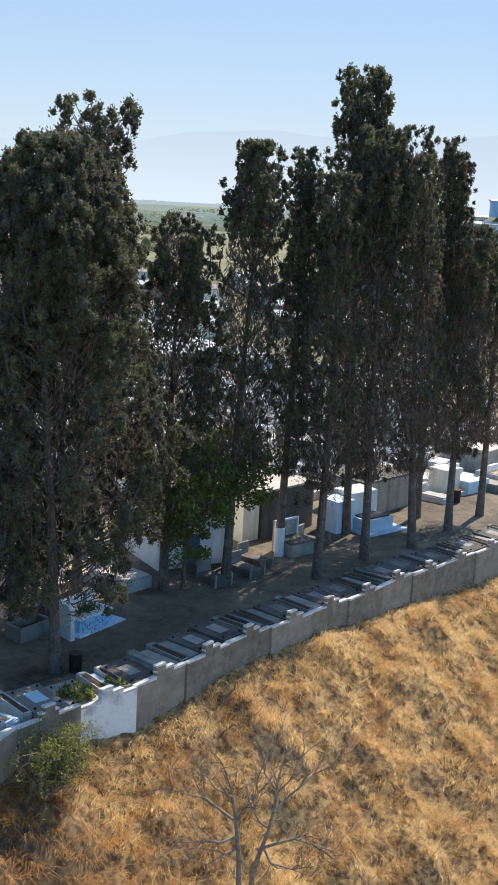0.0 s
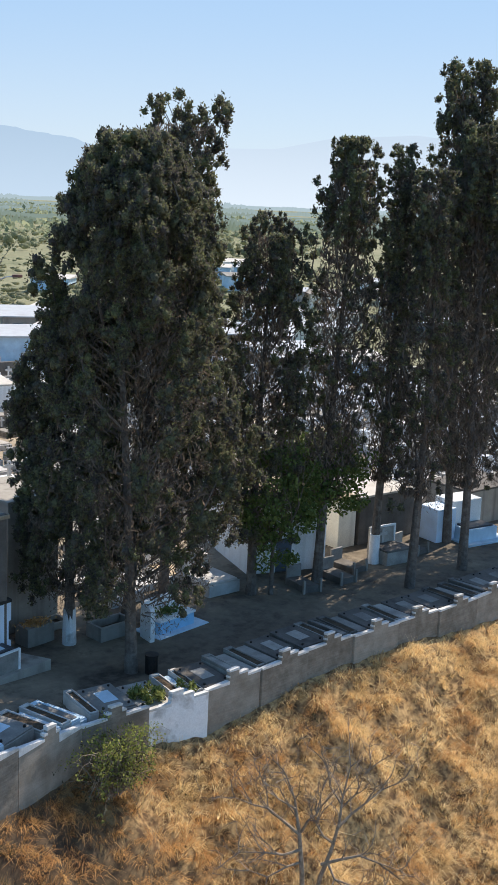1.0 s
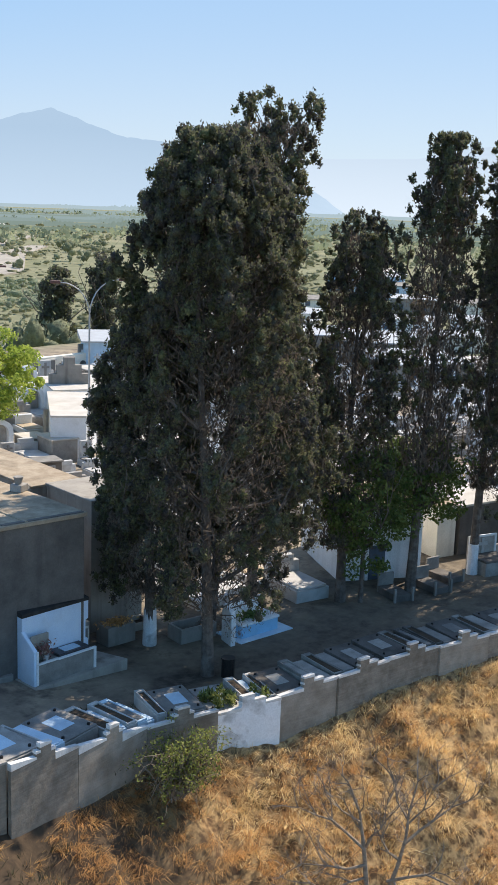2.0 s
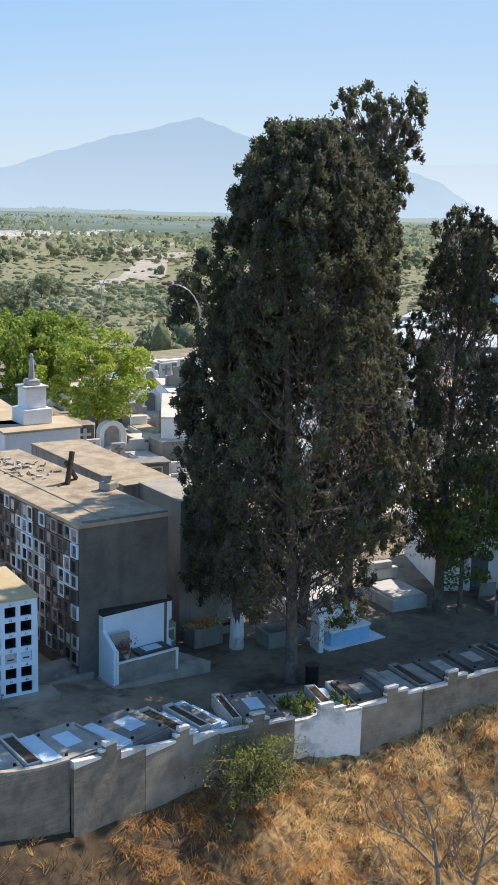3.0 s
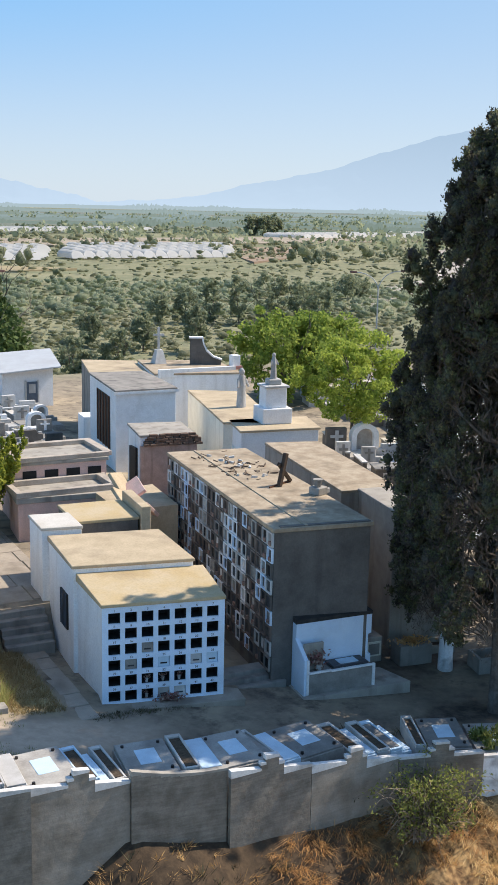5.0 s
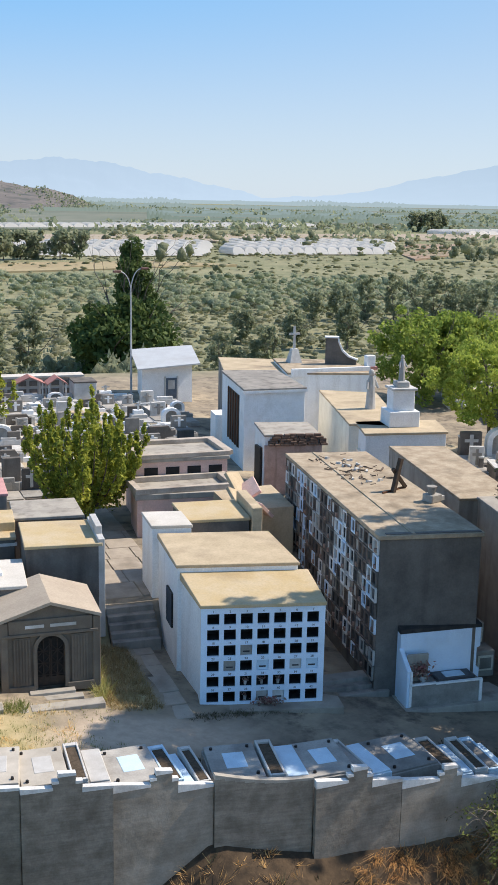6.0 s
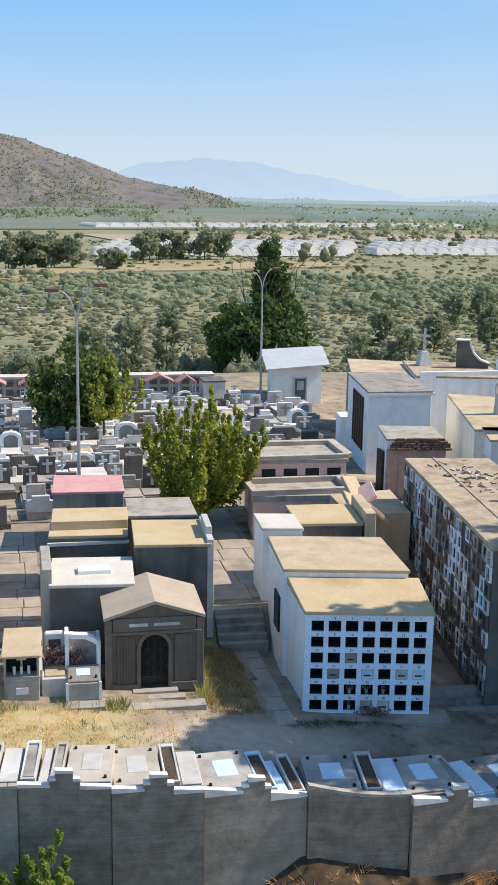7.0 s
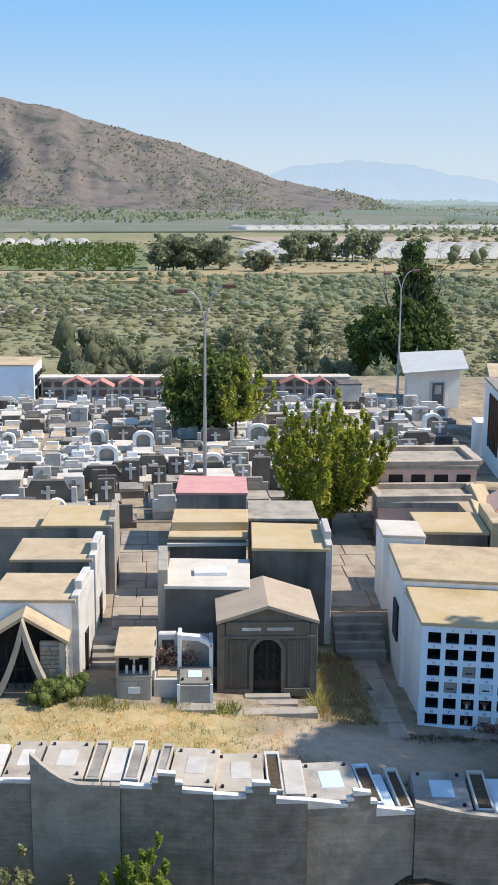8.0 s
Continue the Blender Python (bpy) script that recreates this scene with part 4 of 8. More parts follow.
def gable_mausoleum():
    """Stuccoed family mausoleum with a gabled roof, fluted pilasters and an arched iron door."""
    ob = thing("mausoleum", "grey-brown stucco mausoleum with gabled roof and arched iron door", "mausoleum", (-5.3, 2.0, 0.85), -1.5)
    w, d, h, ap = 1.72, 3.1, 2.95, 3.62
    ring = [(-0.52, 0.18)] + [(-0.52 * math.cos(a * math.pi / 10), 1.75 + 0.52 * math.sin(a * math.pi / 10)) for a in range(11)] + [(0.52, 0.18)]
    front = Shape()
    front.box(-w, 0, 0, -0.52, 0.3, h)
    front.box(0.52, 0, 0, w, 0.3, h)
    for (xa, za), (xb, zb) in zip(ring[1:-1], ring[2:-1]):
        front.add([(xa, 0, za), (xb, 0, zb), (xb, 0, h), (xa, 0, h), (xa, 0.3, za), (xb, 0.3, zb), (xb, 0.3, h), (xa, 0.3, h)],
                  [(0, 1, 2, 3), (7, 6, 5, 4), (1, 0, 4, 5), (3, 2, 6, 7)])
    front.extrude_y([(-w, h), (w, h), (w, h + 0.02), (0, ap - 0.12), (-w, h + 0.02)], 0.0, 0.3)
    part("front_wall", front, MAUS, ob)
    part("body", Shape().prism([(-w, 0.3), (w, 0.3), (w, d), (-w, d)], 0, h), MAUS, ob, bevel=0.02)
    part("gable", Shape().extrude_y([(-w, h), (w, h), (0, ap - 0.12)], 0.3, d), MAUS, ob)
    roof = Shape()
    for s in (-1, 1):
        pts = [(0, ap), (s * (w + 0.18), h + 0.06), (s * (w + 0.18), h - 0.06), (0, ap - 0.12)]
        roof.extrude_y(pts if s < 0 else pts[::-1], -0.16, d + 0.1)
    part("roof", roof, MAUS_ROOF, ob, "dusty pale gabled roof")
    for s in (-1, 1):
        part("pilaster", Shape().box(s * w - 0.14, -0.1, 0, s * w + 0.14, 0.02, h - 0.05), MAUS, ob, bevel=0.02)
        pl = part("fluted_panel", Shape().box(s * 1.08 - 0.32, -0.06, 0.35, s * 1.08 + 0.32, 0.01, 2.25), MAUS, ob)
        for i in range(6):
            x = s * 1.08 - 0.27 + i * 0.108
            part("flute", Shape().box(x - 0.03, -0.09, 0.4, x + 0.03, -0.06, 2.2), MAUS, pl)
        part("plinth_block", Shape().box(s * 1.1 - 0.5, -0.12, 0, s * 1.1 + 0.5, 0.02, 0.34), MAUS, ob, bevel=0.02)
    part("entablature", Shape().box(-w + 0.16, -0.09, 2.42, w - 0.16, 0.02, 2.95), MAUS, ob, bevel=0.02)
    part("cornice", Shape().box(-w - 0.05, -0.13, 2.3, w + 0.05, 0.02, 2.42), MAUS, ob, bevel=0.02)
    surround = Shape()
    for (xa, za), (xb, zb) in zip(ring, ring[1:]):
        k = 1.28
        fa, fb = (xa * k, 1.75 + (za - 1.75) * k if za > 1.76 else za), (xb * k, 1.75 + (zb - 1.75) * k if zb > 1.76 else zb)
        surround.add([(xa, -0.1, za), (xb, -0.1, zb), (fb[0], -0.1, fb[1]), (fa[0], -0.1, fa[1]), (xa, 0.0, za), (xb, 0.0, zb), (fb[0], 0.0, fb[1]), (fa[0], 0.0, fa[1])],
                     [(0, 1, 2, 3), (7, 6, 5, 4), (1, 0, 4, 5), (3, 2, 6, 7), (0, 3, 7, 4), (2, 1, 5, 6)])
    part("door_surround", surround, MAUS, ob)
    door = part("door", Shape().extrude_y(ring, 0.2, 0.26), BLACK, ob, "black arched iron door with crossed bars")
    g = Shape()
    for x in (-0.5, -0.26, -0.03, 0.03, 0.26, 0.5):
        g.box(x - 0.018, 0.13, 0.2, x + 0.018, 0.17, 2.1 if abs(x) < 0.4 else 1.78)
    for z in (0.62, 1.1, 1.58):
        g.box(-0.5, 0.135, z - 0.02, 0.5, 0.165, z + 0.02)
    for s in (-1, 1):
        for z in (0.62, 1.1, 1.58):
            for d2 in (-1, 1):
                g.add(*beam((s * 0.05, 0.15, z - 0.22 * d2), (s * 0.48, 0.15, z + 0.22 * d2), 0.03))
    part("grille", g, IRON, door)
    part("kick_plate", Shape().box(-0.5, 0.14, 0.18, 0.5, 0.18, 0.55), IRON, door)
    part("step", Shape().box(-0.85, -0.45, 0, 0.85, -0.12, 0.16), CONCRETE_PALE, ob, bevel=0.015)
    part("step", Shape().box(-1.1, -0.85, -0.3, 1.1, -0.45, 0.06), CONCRETE_PALE, ob, bevel=0.015)
    # the name over the door as plain bars
    part("name_bar", Shape().box(-0.95, -0.105, 2.62, -0.25, -0.09, 2.74), WHITE_TOMB, ob, "pale raised lettering bar")
    part("name_bar", Shape().box(-0.02, -0.105, 2.62, 0.95, -0.09, 2.74), WHITE_TOMB, ob, "pale raised lettering bar")


gable_mausoleum()


def parapet_vault(name, label, corners, z0, z1, wall_mat, roof_mat, side="right", crest_mat=None, door=False):
    """A vault whose alley front rises above the roof as a stepped parapet on one short side."""
    ob = quad_house(name, label, corners, z0, z1, wall_mat, roof_mat)
    a, b = (corners[1], corners[2]) if side == "right" else (corners[0], corners[3])
    s = 1 if side == "right" else -1
    f = Shape()
    f.prism([(a[0] - 0.12, a[1]), (a[0] + 0.16, a[1]), (b[0] + 0.16, b[1]), (b[0] - 0.12, b[1])], z0, z1 + 0.16)
    m = 0.22
    ya, yb = a[1] + (b[1] - a[1]) * m, b[1] - (b[1] - a[1]) * m
    xa, xb = a[0] + (b[0] - a[0]) * m, b[0] - (b[0] - a[0]) * m
    f.prism([(xa - 0.12, ya), (xa + 0.16, ya), (xb + 0.16, yb), (xb - 0.12, yb)], z1 + 0.16, z1 + 0.5)
    part("parapet", f, crest_mat or CONCRETE_PALE, ob, bevel=0.02)
    if door:
        ym, xm = (a[1] + b[1]) / 2, (a[0] + b[0]) / 2 + s * 0.14
        part("door", Shape().box(xm - 0.06, ym - 0.5, z0, xm + 0.06, ym + 0.5, z0 + 2.1), IRON, ob, "dark iron door")
    return ob


quad_house("white_roof_vault", "dark cement vault with a white plastered roof", [(-9.05, 4.6), (-5.85, 4.3), (-5.6, 7.6), (-8.8, 7.9)], 0.6, 4.35, CONCRETE_DARK, ROOF_WHITE)
part("roof_slab", Shape().box(-7.9, 5.6, 4.35, -6.6, 6.3, 4.5), WHITE_CLEAN, bpy.data.objects["white_roof_vault"], "white slab on the roof", bevel=0.01)
part("corner_post", Shape().box(-9.35, 4.7, 1.0, -8.95, 7.8, 4.95), CONCRETE_PALE, bpy.data.objects["white_roof_vault"], bevel=0.03)
parapet_vault("ochre_roof_vault", "dark cement vault with an ochre roof and pale alley parapet", [(-5.45, 7.2), (-2.35, 6.9), (-2.15, 10.4), (-5.2, 10.8)], 0.8, 5.0, CONCRETE_DARK, ROOF_OCHRE, "right", WHITE_TOMB, True)
v = quad_house("two_tier_vault", "dark vault with a stepped ochre roof and white string course", [(-8.85, 10.4), (-5.5, 10.2), (-5.3, 13.0), (-8.6, 13.2)], 1.0, 4.55, CONCRETE_DARK, ROOF_OCHRE)
part("string_course", Shape().box(-8.95, 10.2, 4.12, -5.4, 10.36, 4.26), WHITE_TOMB, v)
part("upper_roof", Shape().prism([(-8.75, 11.2), (-5.35, 11.1), (-5.2, 13.2), (-8.6, 13.4)], 4.55, 4.95), ROOF_OCHRE, v, bevel=0.02)
quad_house("shaded_vault", "dark cement vault under an overhanging tree", [(-5.2, 12.4), (-2.1, 12.2), (-2.0, 15.2), (-5.0, 15.4)], 1.2, 4.75, CONCRETE_DARK, CONCRETE_PALE)
quad_house("pink_roof_vault", "grey vault with a faded pink roof", [(-8.45, 16.9), (-5.0, 16.7), (-4.85, 19.9), (-8.2, 20.3)], 1.2, 4.8, CONCRETE, ROOF_PINK)
parapet_vault("alley_vault", "whitewashed vault with a tan roof facing the alley", [(-15.6, 2.7), (-12.4, 2.5), (-12.0, 5.4), (-15.2, 5.6)], 0.8, 4.6, WHITE, ROOF_TAN, "right", WHITE_TOMB, True)
parapet_vault("alley_vault", "dark cement vault with a tan roof facing the alley", [(-15.2, 6.6), (-12.0, 6.5), (-11.75, 9.2), (-15.0, 9.4)], 0.8, 4.85, CONCRETE_DARK, ROOF_TAN, "right", WHITE_TOMB, True)
parapet_vault("alley_vault", "grey cement vault with an ochre roof and tall parapet", [(-14.4, 10.8), (-11.4, 10.7), (-11.3, 13.8), (-14.2, 14.1)], 0.8, 5.0, CONCRETE, ROOF_OCHRE, "right", CONCRETE_PALE, True)
quad_house("low_vault", "wide low vault with a pale cement roof", [(-19.5, 13.2), (-14.6, 13.0), (-14.2, 17.5), (-19.0, 17.9)], 0.8, 4.3, CONCRETE, ROOF_TAN)


def arch_chapel():
    """Open chapel with a pointed swept concrete shell over a dark mouth and a rough stone side wall."""
    ob = thing("arch_chapel", "small chapel with a swept pointed concrete roof and rough stone wall", "chapel", (-14.15, 1.5, 1.2), 0)
    prof = [(1.5 * (i / 14), 3.2 * (1 - i / 14) ** 1.8 + 0.02) for i in range(15)]
    shell = Shape()
    for s in (-1, 1):
        for (xa, za), (xb, zb) in zip(prof, prof[1:]):
            pts = [(s * xa, za), (s * xb, zb), (s * max(xb - 0.17, 0), max(zb - 0.13, 0)), (s * max(xa - 0.17, 0), za - 0.13)]
            shell.extrude_y(pts if s < 0 else pts[::-1], -0.55, -0.1)
    part("arch_rib", shell, CONCRETE_PALE, ob, "swept pointed concrete rib")
    roof = Shape()
    for s in (-1, 1):
        pts = [(0, 3.2), (s * 1.6, 2.2), (s * 1.6, 2.06), (0, 3.06)]
        roof.extrude_y(pts if s < 0 else pts[::-1], -0.1, 1.0)
    part("roof", roof, ROOF_TAN, ob)
    # black back wall: the dark of the chapel's mouth is painted
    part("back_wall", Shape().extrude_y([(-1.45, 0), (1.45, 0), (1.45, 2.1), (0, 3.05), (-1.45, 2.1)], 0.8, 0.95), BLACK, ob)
    fw = part("front_wall", Shape().box(0.55, 0.06, -0.2, 1.45, 0.22, 2.15), CONCRETE, ob)
    fs = [Shape().box(0, 0, 0, l, 0.06, 0.15).mesh("stone", CONCRETE, 0.012) for l in (0.2, 0.27, 0.34)]
    rf = random.Random(14)
    for r in range(12):
        x = 0.56
        while x < 1.2:
            k = rf.randrange(3)
            o = part("stone", fs[k], None, fw)
            o.matrix_basis = pose(x, 0.02 - rf.uniform(0, 0.03), -0.05 + r * 0.17)
            x += (0.2, 0.27, 0.34)[k] + 0.02
    rng = random.Random(4)
    wl = part("stone_wall", Shape().box(1.25, 0.0, -0.2, 1.45, 1.0, 2.1), CONCRETE_PALE, ob)
    st = [Shape().box(0, 0, 0, 0.05, l, 0.17).mesh("stone", CONCRETE_PALE, 0.015) for l in (0.26, 0.34, 0.42)]
    for r in range(11):
        y = -0.02
        while y < 0.75:
            k = rng.randrange(3)
            o = part("stone", st[k], None, wl)
            o.matrix_basis = pose(1.44 + rng.uniform(0, 0.03), y, -0.05 + r * 0.19)
            y += (0.26, 0.34, 0.42)[k] + 0.03
    for i in range(7):
        part("gate_bar", Shape().box(-1.0 + i * 0.3, 0.3, 0, -0.96 + i * 0.3, 0.34, 1.9), IRON, ob)
    part("gate_rail", Shape().box(-1.2, 0.29, 1.0, 1.1, 0.35, 1.06), IRON, ob)


arch_chapel()

# pink two-part house, tall white chapel, row of back vaults
v = quad_house("pink_vault", "pink painted vault with a sunken roof", [(1.7, 17.3), (6.9, 16.9), (7.2, 19.6), (2.0, 20.0)], 0.8, 4.1, PINK, CONCRETE_PALE, slab=0.3, over=0.12)
for x0, y0, x1, y1 in ((1.6, 17.2, 7.0, 17.5), (1.7, 19.7, 7.3, 20.0), (1.6, 17.5, 1.95, 19.7), (6.75, 17.3, 7.2, 19.7)):
    part("roof_rim", Shape().box(x0, y0, 4.1, x1, y1, 4.4), RIM_BEIGE, v, bevel=0.02)
v = quad_house("pink_vault", "pink painted house vault with a row of dark windows", [(2.3, 20.1), (7.4, 19.9), (7.7, 23.4), (2.6, 23.8)], 0.8, 5.3, PINK, CONCRETE_PALE, slab=0.2, over=0.14)
for i in range(4):
    x = 2.75 + i * 1.2
    yf = 20.1 - 0.0392 * (x + 0.37 - 2.3)
    # thin black panel paints the dark inside the window opening
    wn_ = part("window", Shape().box(x, yf - 0.03, 4.35, x + 0.75, yf + 0.03, 4.8), BLACK, v, "dark window opening")
    part("window_frame", Shape().box(x - 0.06, yf - 0.06, 4.28, x + 0.81, yf + 0.02, 4.35), PINK, wn_)
for x0, y0, x1, y1 in ((2.2, 19.9, 7.6, 20.2), (2.5, 23.4, 7.8, 23.8), (2.3, 20.2, 2.65, 23.4), (7.3, 20.1, 7.8, 23.4)):
    part("roof_rim", Shape().box(x0, y0, 5.3, x1, y1, 5.55), RIM_BEIGE, v, bevel=0.02)

v = quad_house("white_chapel", "tall white chapel with a high dark barred window", [(12.26, 31.36), (16.5, 31.28), (17.2, 38.7), (13.27, 39.28)], 0.5, 6.9, WHITE_CLEAN, CONCRETE, over=0.15)
wx, wy = 1.01 / 7.92, 1.0
part("window", Shape().prism([(12.23 + wx * 1.6, 32.96), (12.43 + wx * 1.6, 32.96), (12.43 + wx * 5.6, 36.96), (12.23 + wx * 5.6, 36.96)], 2.6, 6.2), IRON, v, "tall dark barred window")
for i in range(5):
    y = 33.2 + i * 0.86
    x = 12.26 + wx * (y - 31.36) - 0.06
    part("bar", Shape().box(x - 0.03, y - 0.06, 2.6, x + 0.03, y + 0.06, 6.2), RUST, v)
part("cornice", Shape().prism([(12.1, 31.2), (16.66, 31.12), (16.66, 31.2), (12.1, 31.28)], 6.6, 6.78), WHITE_CLEAN, v)
part("side_annex", Shape().prism([(12.9, 39.6), (13.8, 39.5), (14.0, 41.5), (13.1, 41.5)], 0.5, 3.6), WHITE, v)

v = thing("white_house", "small white caretaker house with a tilted zinc roof", "house")
part("wall", Shape().prism([(12.3, 59.6), (17.0, 59.9), (18.3, 65.7), (13.5, 66.3)], 0.5, [3.98, 4.2, 4.62, 4.4]), WHITE_CLEAN, v)
part("roof", Shape().add([(11.7, 58.8, 4.0), (17.5, 59.0, 4.35), (18.8, 66.4, 5.0), (12.9, 67.0, 4.65), (11.7, 58.8, 4.12), (17.5, 59.0, 4.47), (18.8, 66.4, 5.12), (12.9, 67.0, 4.77)], [(3, 2, 1, 0), (4, 5, 6, 7), (0, 1, 5, 4), (1, 2, 6, 5), (2, 3, 7, 6), (3, 0, 4, 7)]), TIN, v)
dr_ = part("door", Shape().box(14.5, 59.62, 0.9, 15.5, 59.72, 3.1), BLUE_DOOR, v, "grey door with a light panel")
part("door_frame", Shape().box(14.35, 59.6, 0.9, 14.5, 59.7, 3.25).box(15.5, 59.65, 0.9, 15.65, 59.75, 3.25), WHITE_TOMB, dr_)
part("door_panel", Shape().box(14.7, 59.58, 2.1, 15.3, 59.63, 2.9), WHITE_TOMB, dr_)

v = quad_house("cream_vault", "long cream vault with small arched vents", [(16.6, 24.2), (19.6, 22.6), (23.0, 34.0), (19.5, 36.0)], 0.5, 5.8, CREAM, ROOF_TAN)
v = quad_house("monument_vault", "white vault carrying a stepped monument", [(16.4, 21.3), (21.3, 20.6), (22.3, 24.0), (17.3, 24.6)], 0.0, 5.8, WHITE, ROOF_TAN, over=0.14)
part("door", Shape().prism([(16.42, 22.0), (16.6, 21.9), (17.0, 23.5), (16.85, 23.6)], 2.4, 4.4), CREAM, v)
mo = thing("monument", "white stepped monument with a statue on top", "monument", (19.5, 23.2, 5.8), -8)
part("lower_block", Shape().box(-0.95, -0.9, 0, 0.95, 0.9, 0.95), WHITE_CLEAN, mo, bevel=0.03)
part("upper_block", Shape().box(-0.68, -0.62, 0.95, 0.68, 0.62, 2.2), WHITE_CLEAN, mo, bevel=0.03)
part("cornice", Shape().box(-0.8, -0.74, 2.2, 0.8, 0.74, 2.34), WHITE_TOMB, mo, bevel=0.02)
part("cap", Shape().box(-0.42, -0.38, 2.34, 0.42, 0.38, 2.7), WHITE_TOMB, mo, bevel=0.06)


def statue(name, at, h, label):
    s = Shape()
    s.tube((0, 0, 0), (0, 0, h * 0.55), h * 0.13, h * 0.10, 10)
    s.tube((0, 0, h * 0.55), (0, 0, h * 0.82), h * 0.115, h * 0.07, 10)
    s.ball((0, 0, h * 0.9), h * 0.075, h * 0.075, h * 0.1)
    s.tube((-h * 0.1, 0, h * 0.72), (-h * 0.17, -h * 0.08, h * 0.52), h * 0.04, h * 0.03, 6)
    s.tube((h * 0.1, 0, h * 0.72), (h * 0.17, -h * 0.08, h * 0.52), h * 0.04, h * 0.03, 6)
    return solo(name, s, WHITE_TOMB, label, "statue", at, 10)


statue("statue", (19.5, 23.2, 8.5), 1.6, "weathered pale stone statue on a white monument")
statue("statue", (20.0, 28.5, 5.8), 2.6, "white standing stone statue on a vault roof")
v = quad_house("low_brick_vault", "low vault with stained pink front and old bricks on top", [(11.5, 25.2), (14.9, 24.7), (15.5, 28.3), (12.2, 29.0)], 0.5, 5.15, WHITE, CONCRETE_PALE)
part("front", Shape().prism([(11.45, 24.95), (14.95, 24.45), (14.98, 24.72), (11.48, 25.22)], 0.5, 4.5), OLD_PINK, v, "stained pinkish plaster front")
part("door", Shape().box(11.46, 25.9, 1.5, 11.62, 26.9, 4.2), IRON, v, "dark narrow door")
rng_b = random.Random(8)
bricks = [Shape().box(-l / 2, -0.14, 0, l / 2, 0.14, 0.13).mesh("brick", BRICK_OLD, 0.012) for l in (0.32, 0.42, 0.5)]
for r in range(5):
    x = 11.6 + 0.12 * r
    while x < 14.9:
        k = rng_b.randrange(3)
        b_ = part("brick", bricks[k], None, v)
        b_.matrix_basis = pose(x + 0.2, 24.95 + 0.04 * r - (x - 11.5) * 0.147 + rng_b.uniform(-0.08, 0.08), 4.5 + r * 0.14, rng_b.uniform(-3, 3), 0, -8 + rng_b.uniform(-6, 6))
        x += (0.36, 0.46, 0.54)[k]
quad_house("grey_vault", "plain grey cement vault", [(15.0, 44.0), (19.0, 41.5), (21.0, 50.0), (17.0, 52.0)], 0.5, 6.0, CONCRETE, ROOF_TAN)
v = quad_house("flat_vault", "wide white vault with a dirty flat roof", [(19.0, 41.0), (25.5, 39.4), (26.5, 46.0), (20.6, 48.5)], 0.3, 6.3, WHITE, ROOF_BROWN)
part("roof_rim", Shape().box(19.2, 40.6, 6.0, 25.6, 40.9, 6.6), WHITE, v)
g = thing("gabled_headpiece", "grey swept headpiece with white edging on a vault roof", "monument", (24.2, 44.5, 6.3), -22)
g.scale = (0.75, 0.75, 0.8)
crest_line = [(2.4, 0.45), (1.5, 0.75), (0.8, 1.35), (0.45, 2.1), (0.35, 2.6)]
part("gable", Shape().extrude_y([(-0.9, 0), (2.4, 0)] + crest_line + [(-0.9, 2.6)], -0.35, 0.35), CONCRETE_DARK, g)
edge = Shape()
for (xa, za), (xb, zb) in zip(crest_line, crest_line[1:]):
    edge.extrude_y([(xa, za), (xa + 0.14, za + 0.1), (xb + 0.14, zb + 0.1), (xb, zb)], -0.42, 0.42)
part("edging", edge, WHITE_CLEAN, g)
part("cap", Shape().box(-1.0, -0.42, 2.6, 0.5, 0.42, 2.75), WHITE_CLEAN, g, bevel=0.02)
g = thing("cross_block", "white stone cross on a stepped base", "cross", (21.4, 46.0, 6.3), 0)
part("base", Shape().prism([(-0.5, -0.5), (0.5, -0.5), (0.5, 0.5), (-0.5, 0.5)], 0, 1.1, [(-0.25, -0.25), (0.25, -0.25), (0.25, 0.25), (-0.25, 0.25)]), WHITE_TOMB, g)
part("cross", Shape().box(-0.08, -0.08, 1.1, 0.08, 0.08, 2.9).box(-0.45, -0.07, 2.2, 0.45, 0.07, 2.36), WHITE_TOMB, g)
g = thing("red_post", "white post with a red band on a roof corner", "post", (25.8, 41.2, 6.3), 0)
part("band", Shape().box(-0.5, -0.4, 0, 0.5, 0.4, 0.25), TILE_RED, g)
part("block", Shape().box(-0.35, -0.3, 0.25, 0.35, 0.3, 1.1), WHITE_CLEAN, g, bevel=0.03)
quad_house("brown_vault", "long low vault with a bare brown roof", [(15.1, 7.9), (18.1, 7.5), (20.0, 18.4), (16.9, 19.2)], -1.0, 5.45, CONCRETE_PALE, ROOF_BROWN)
quad_house("end_vault", "pale cement vault beside the cypress", [(15.3, 3.6), (18.4, 3.2), (19.0, 7.2), (16.0, 7.7)], -1.2, 5.5, CONCRETE_PALE, CONCRETE_PALE)
v = quad_house("white_shed", "white plastered store building with a blue door", [(30.2, -0.6), (34.3, -3.4), (38.0, 2.0), (34.0, 5.0)], -1.2, 3.2, WHITE, ROOF_TAN)
dr = part("door", Shape().prism([(31.55, -1.68), (32.35, -2.22), (32.42, -2.12), (31.62, -1.58)], -1.0, 0.95), BLUE_DOOR, v, "blue painted door")
part("door_frame", Shape().prism([(31.4, -1.56), (31.55, -1.66), (31.62, -1.56), (31.47, -1.46)], -1.05, 1.1), WHITE_CLEAN, dr)
part("door_frame", Shape().prism([(32.36, -2.21), (32.5, -2.3), (32.57, -2.2), (32.42, -2.11)], -1.05, 1.1), WHITE_CLEAN, dr)


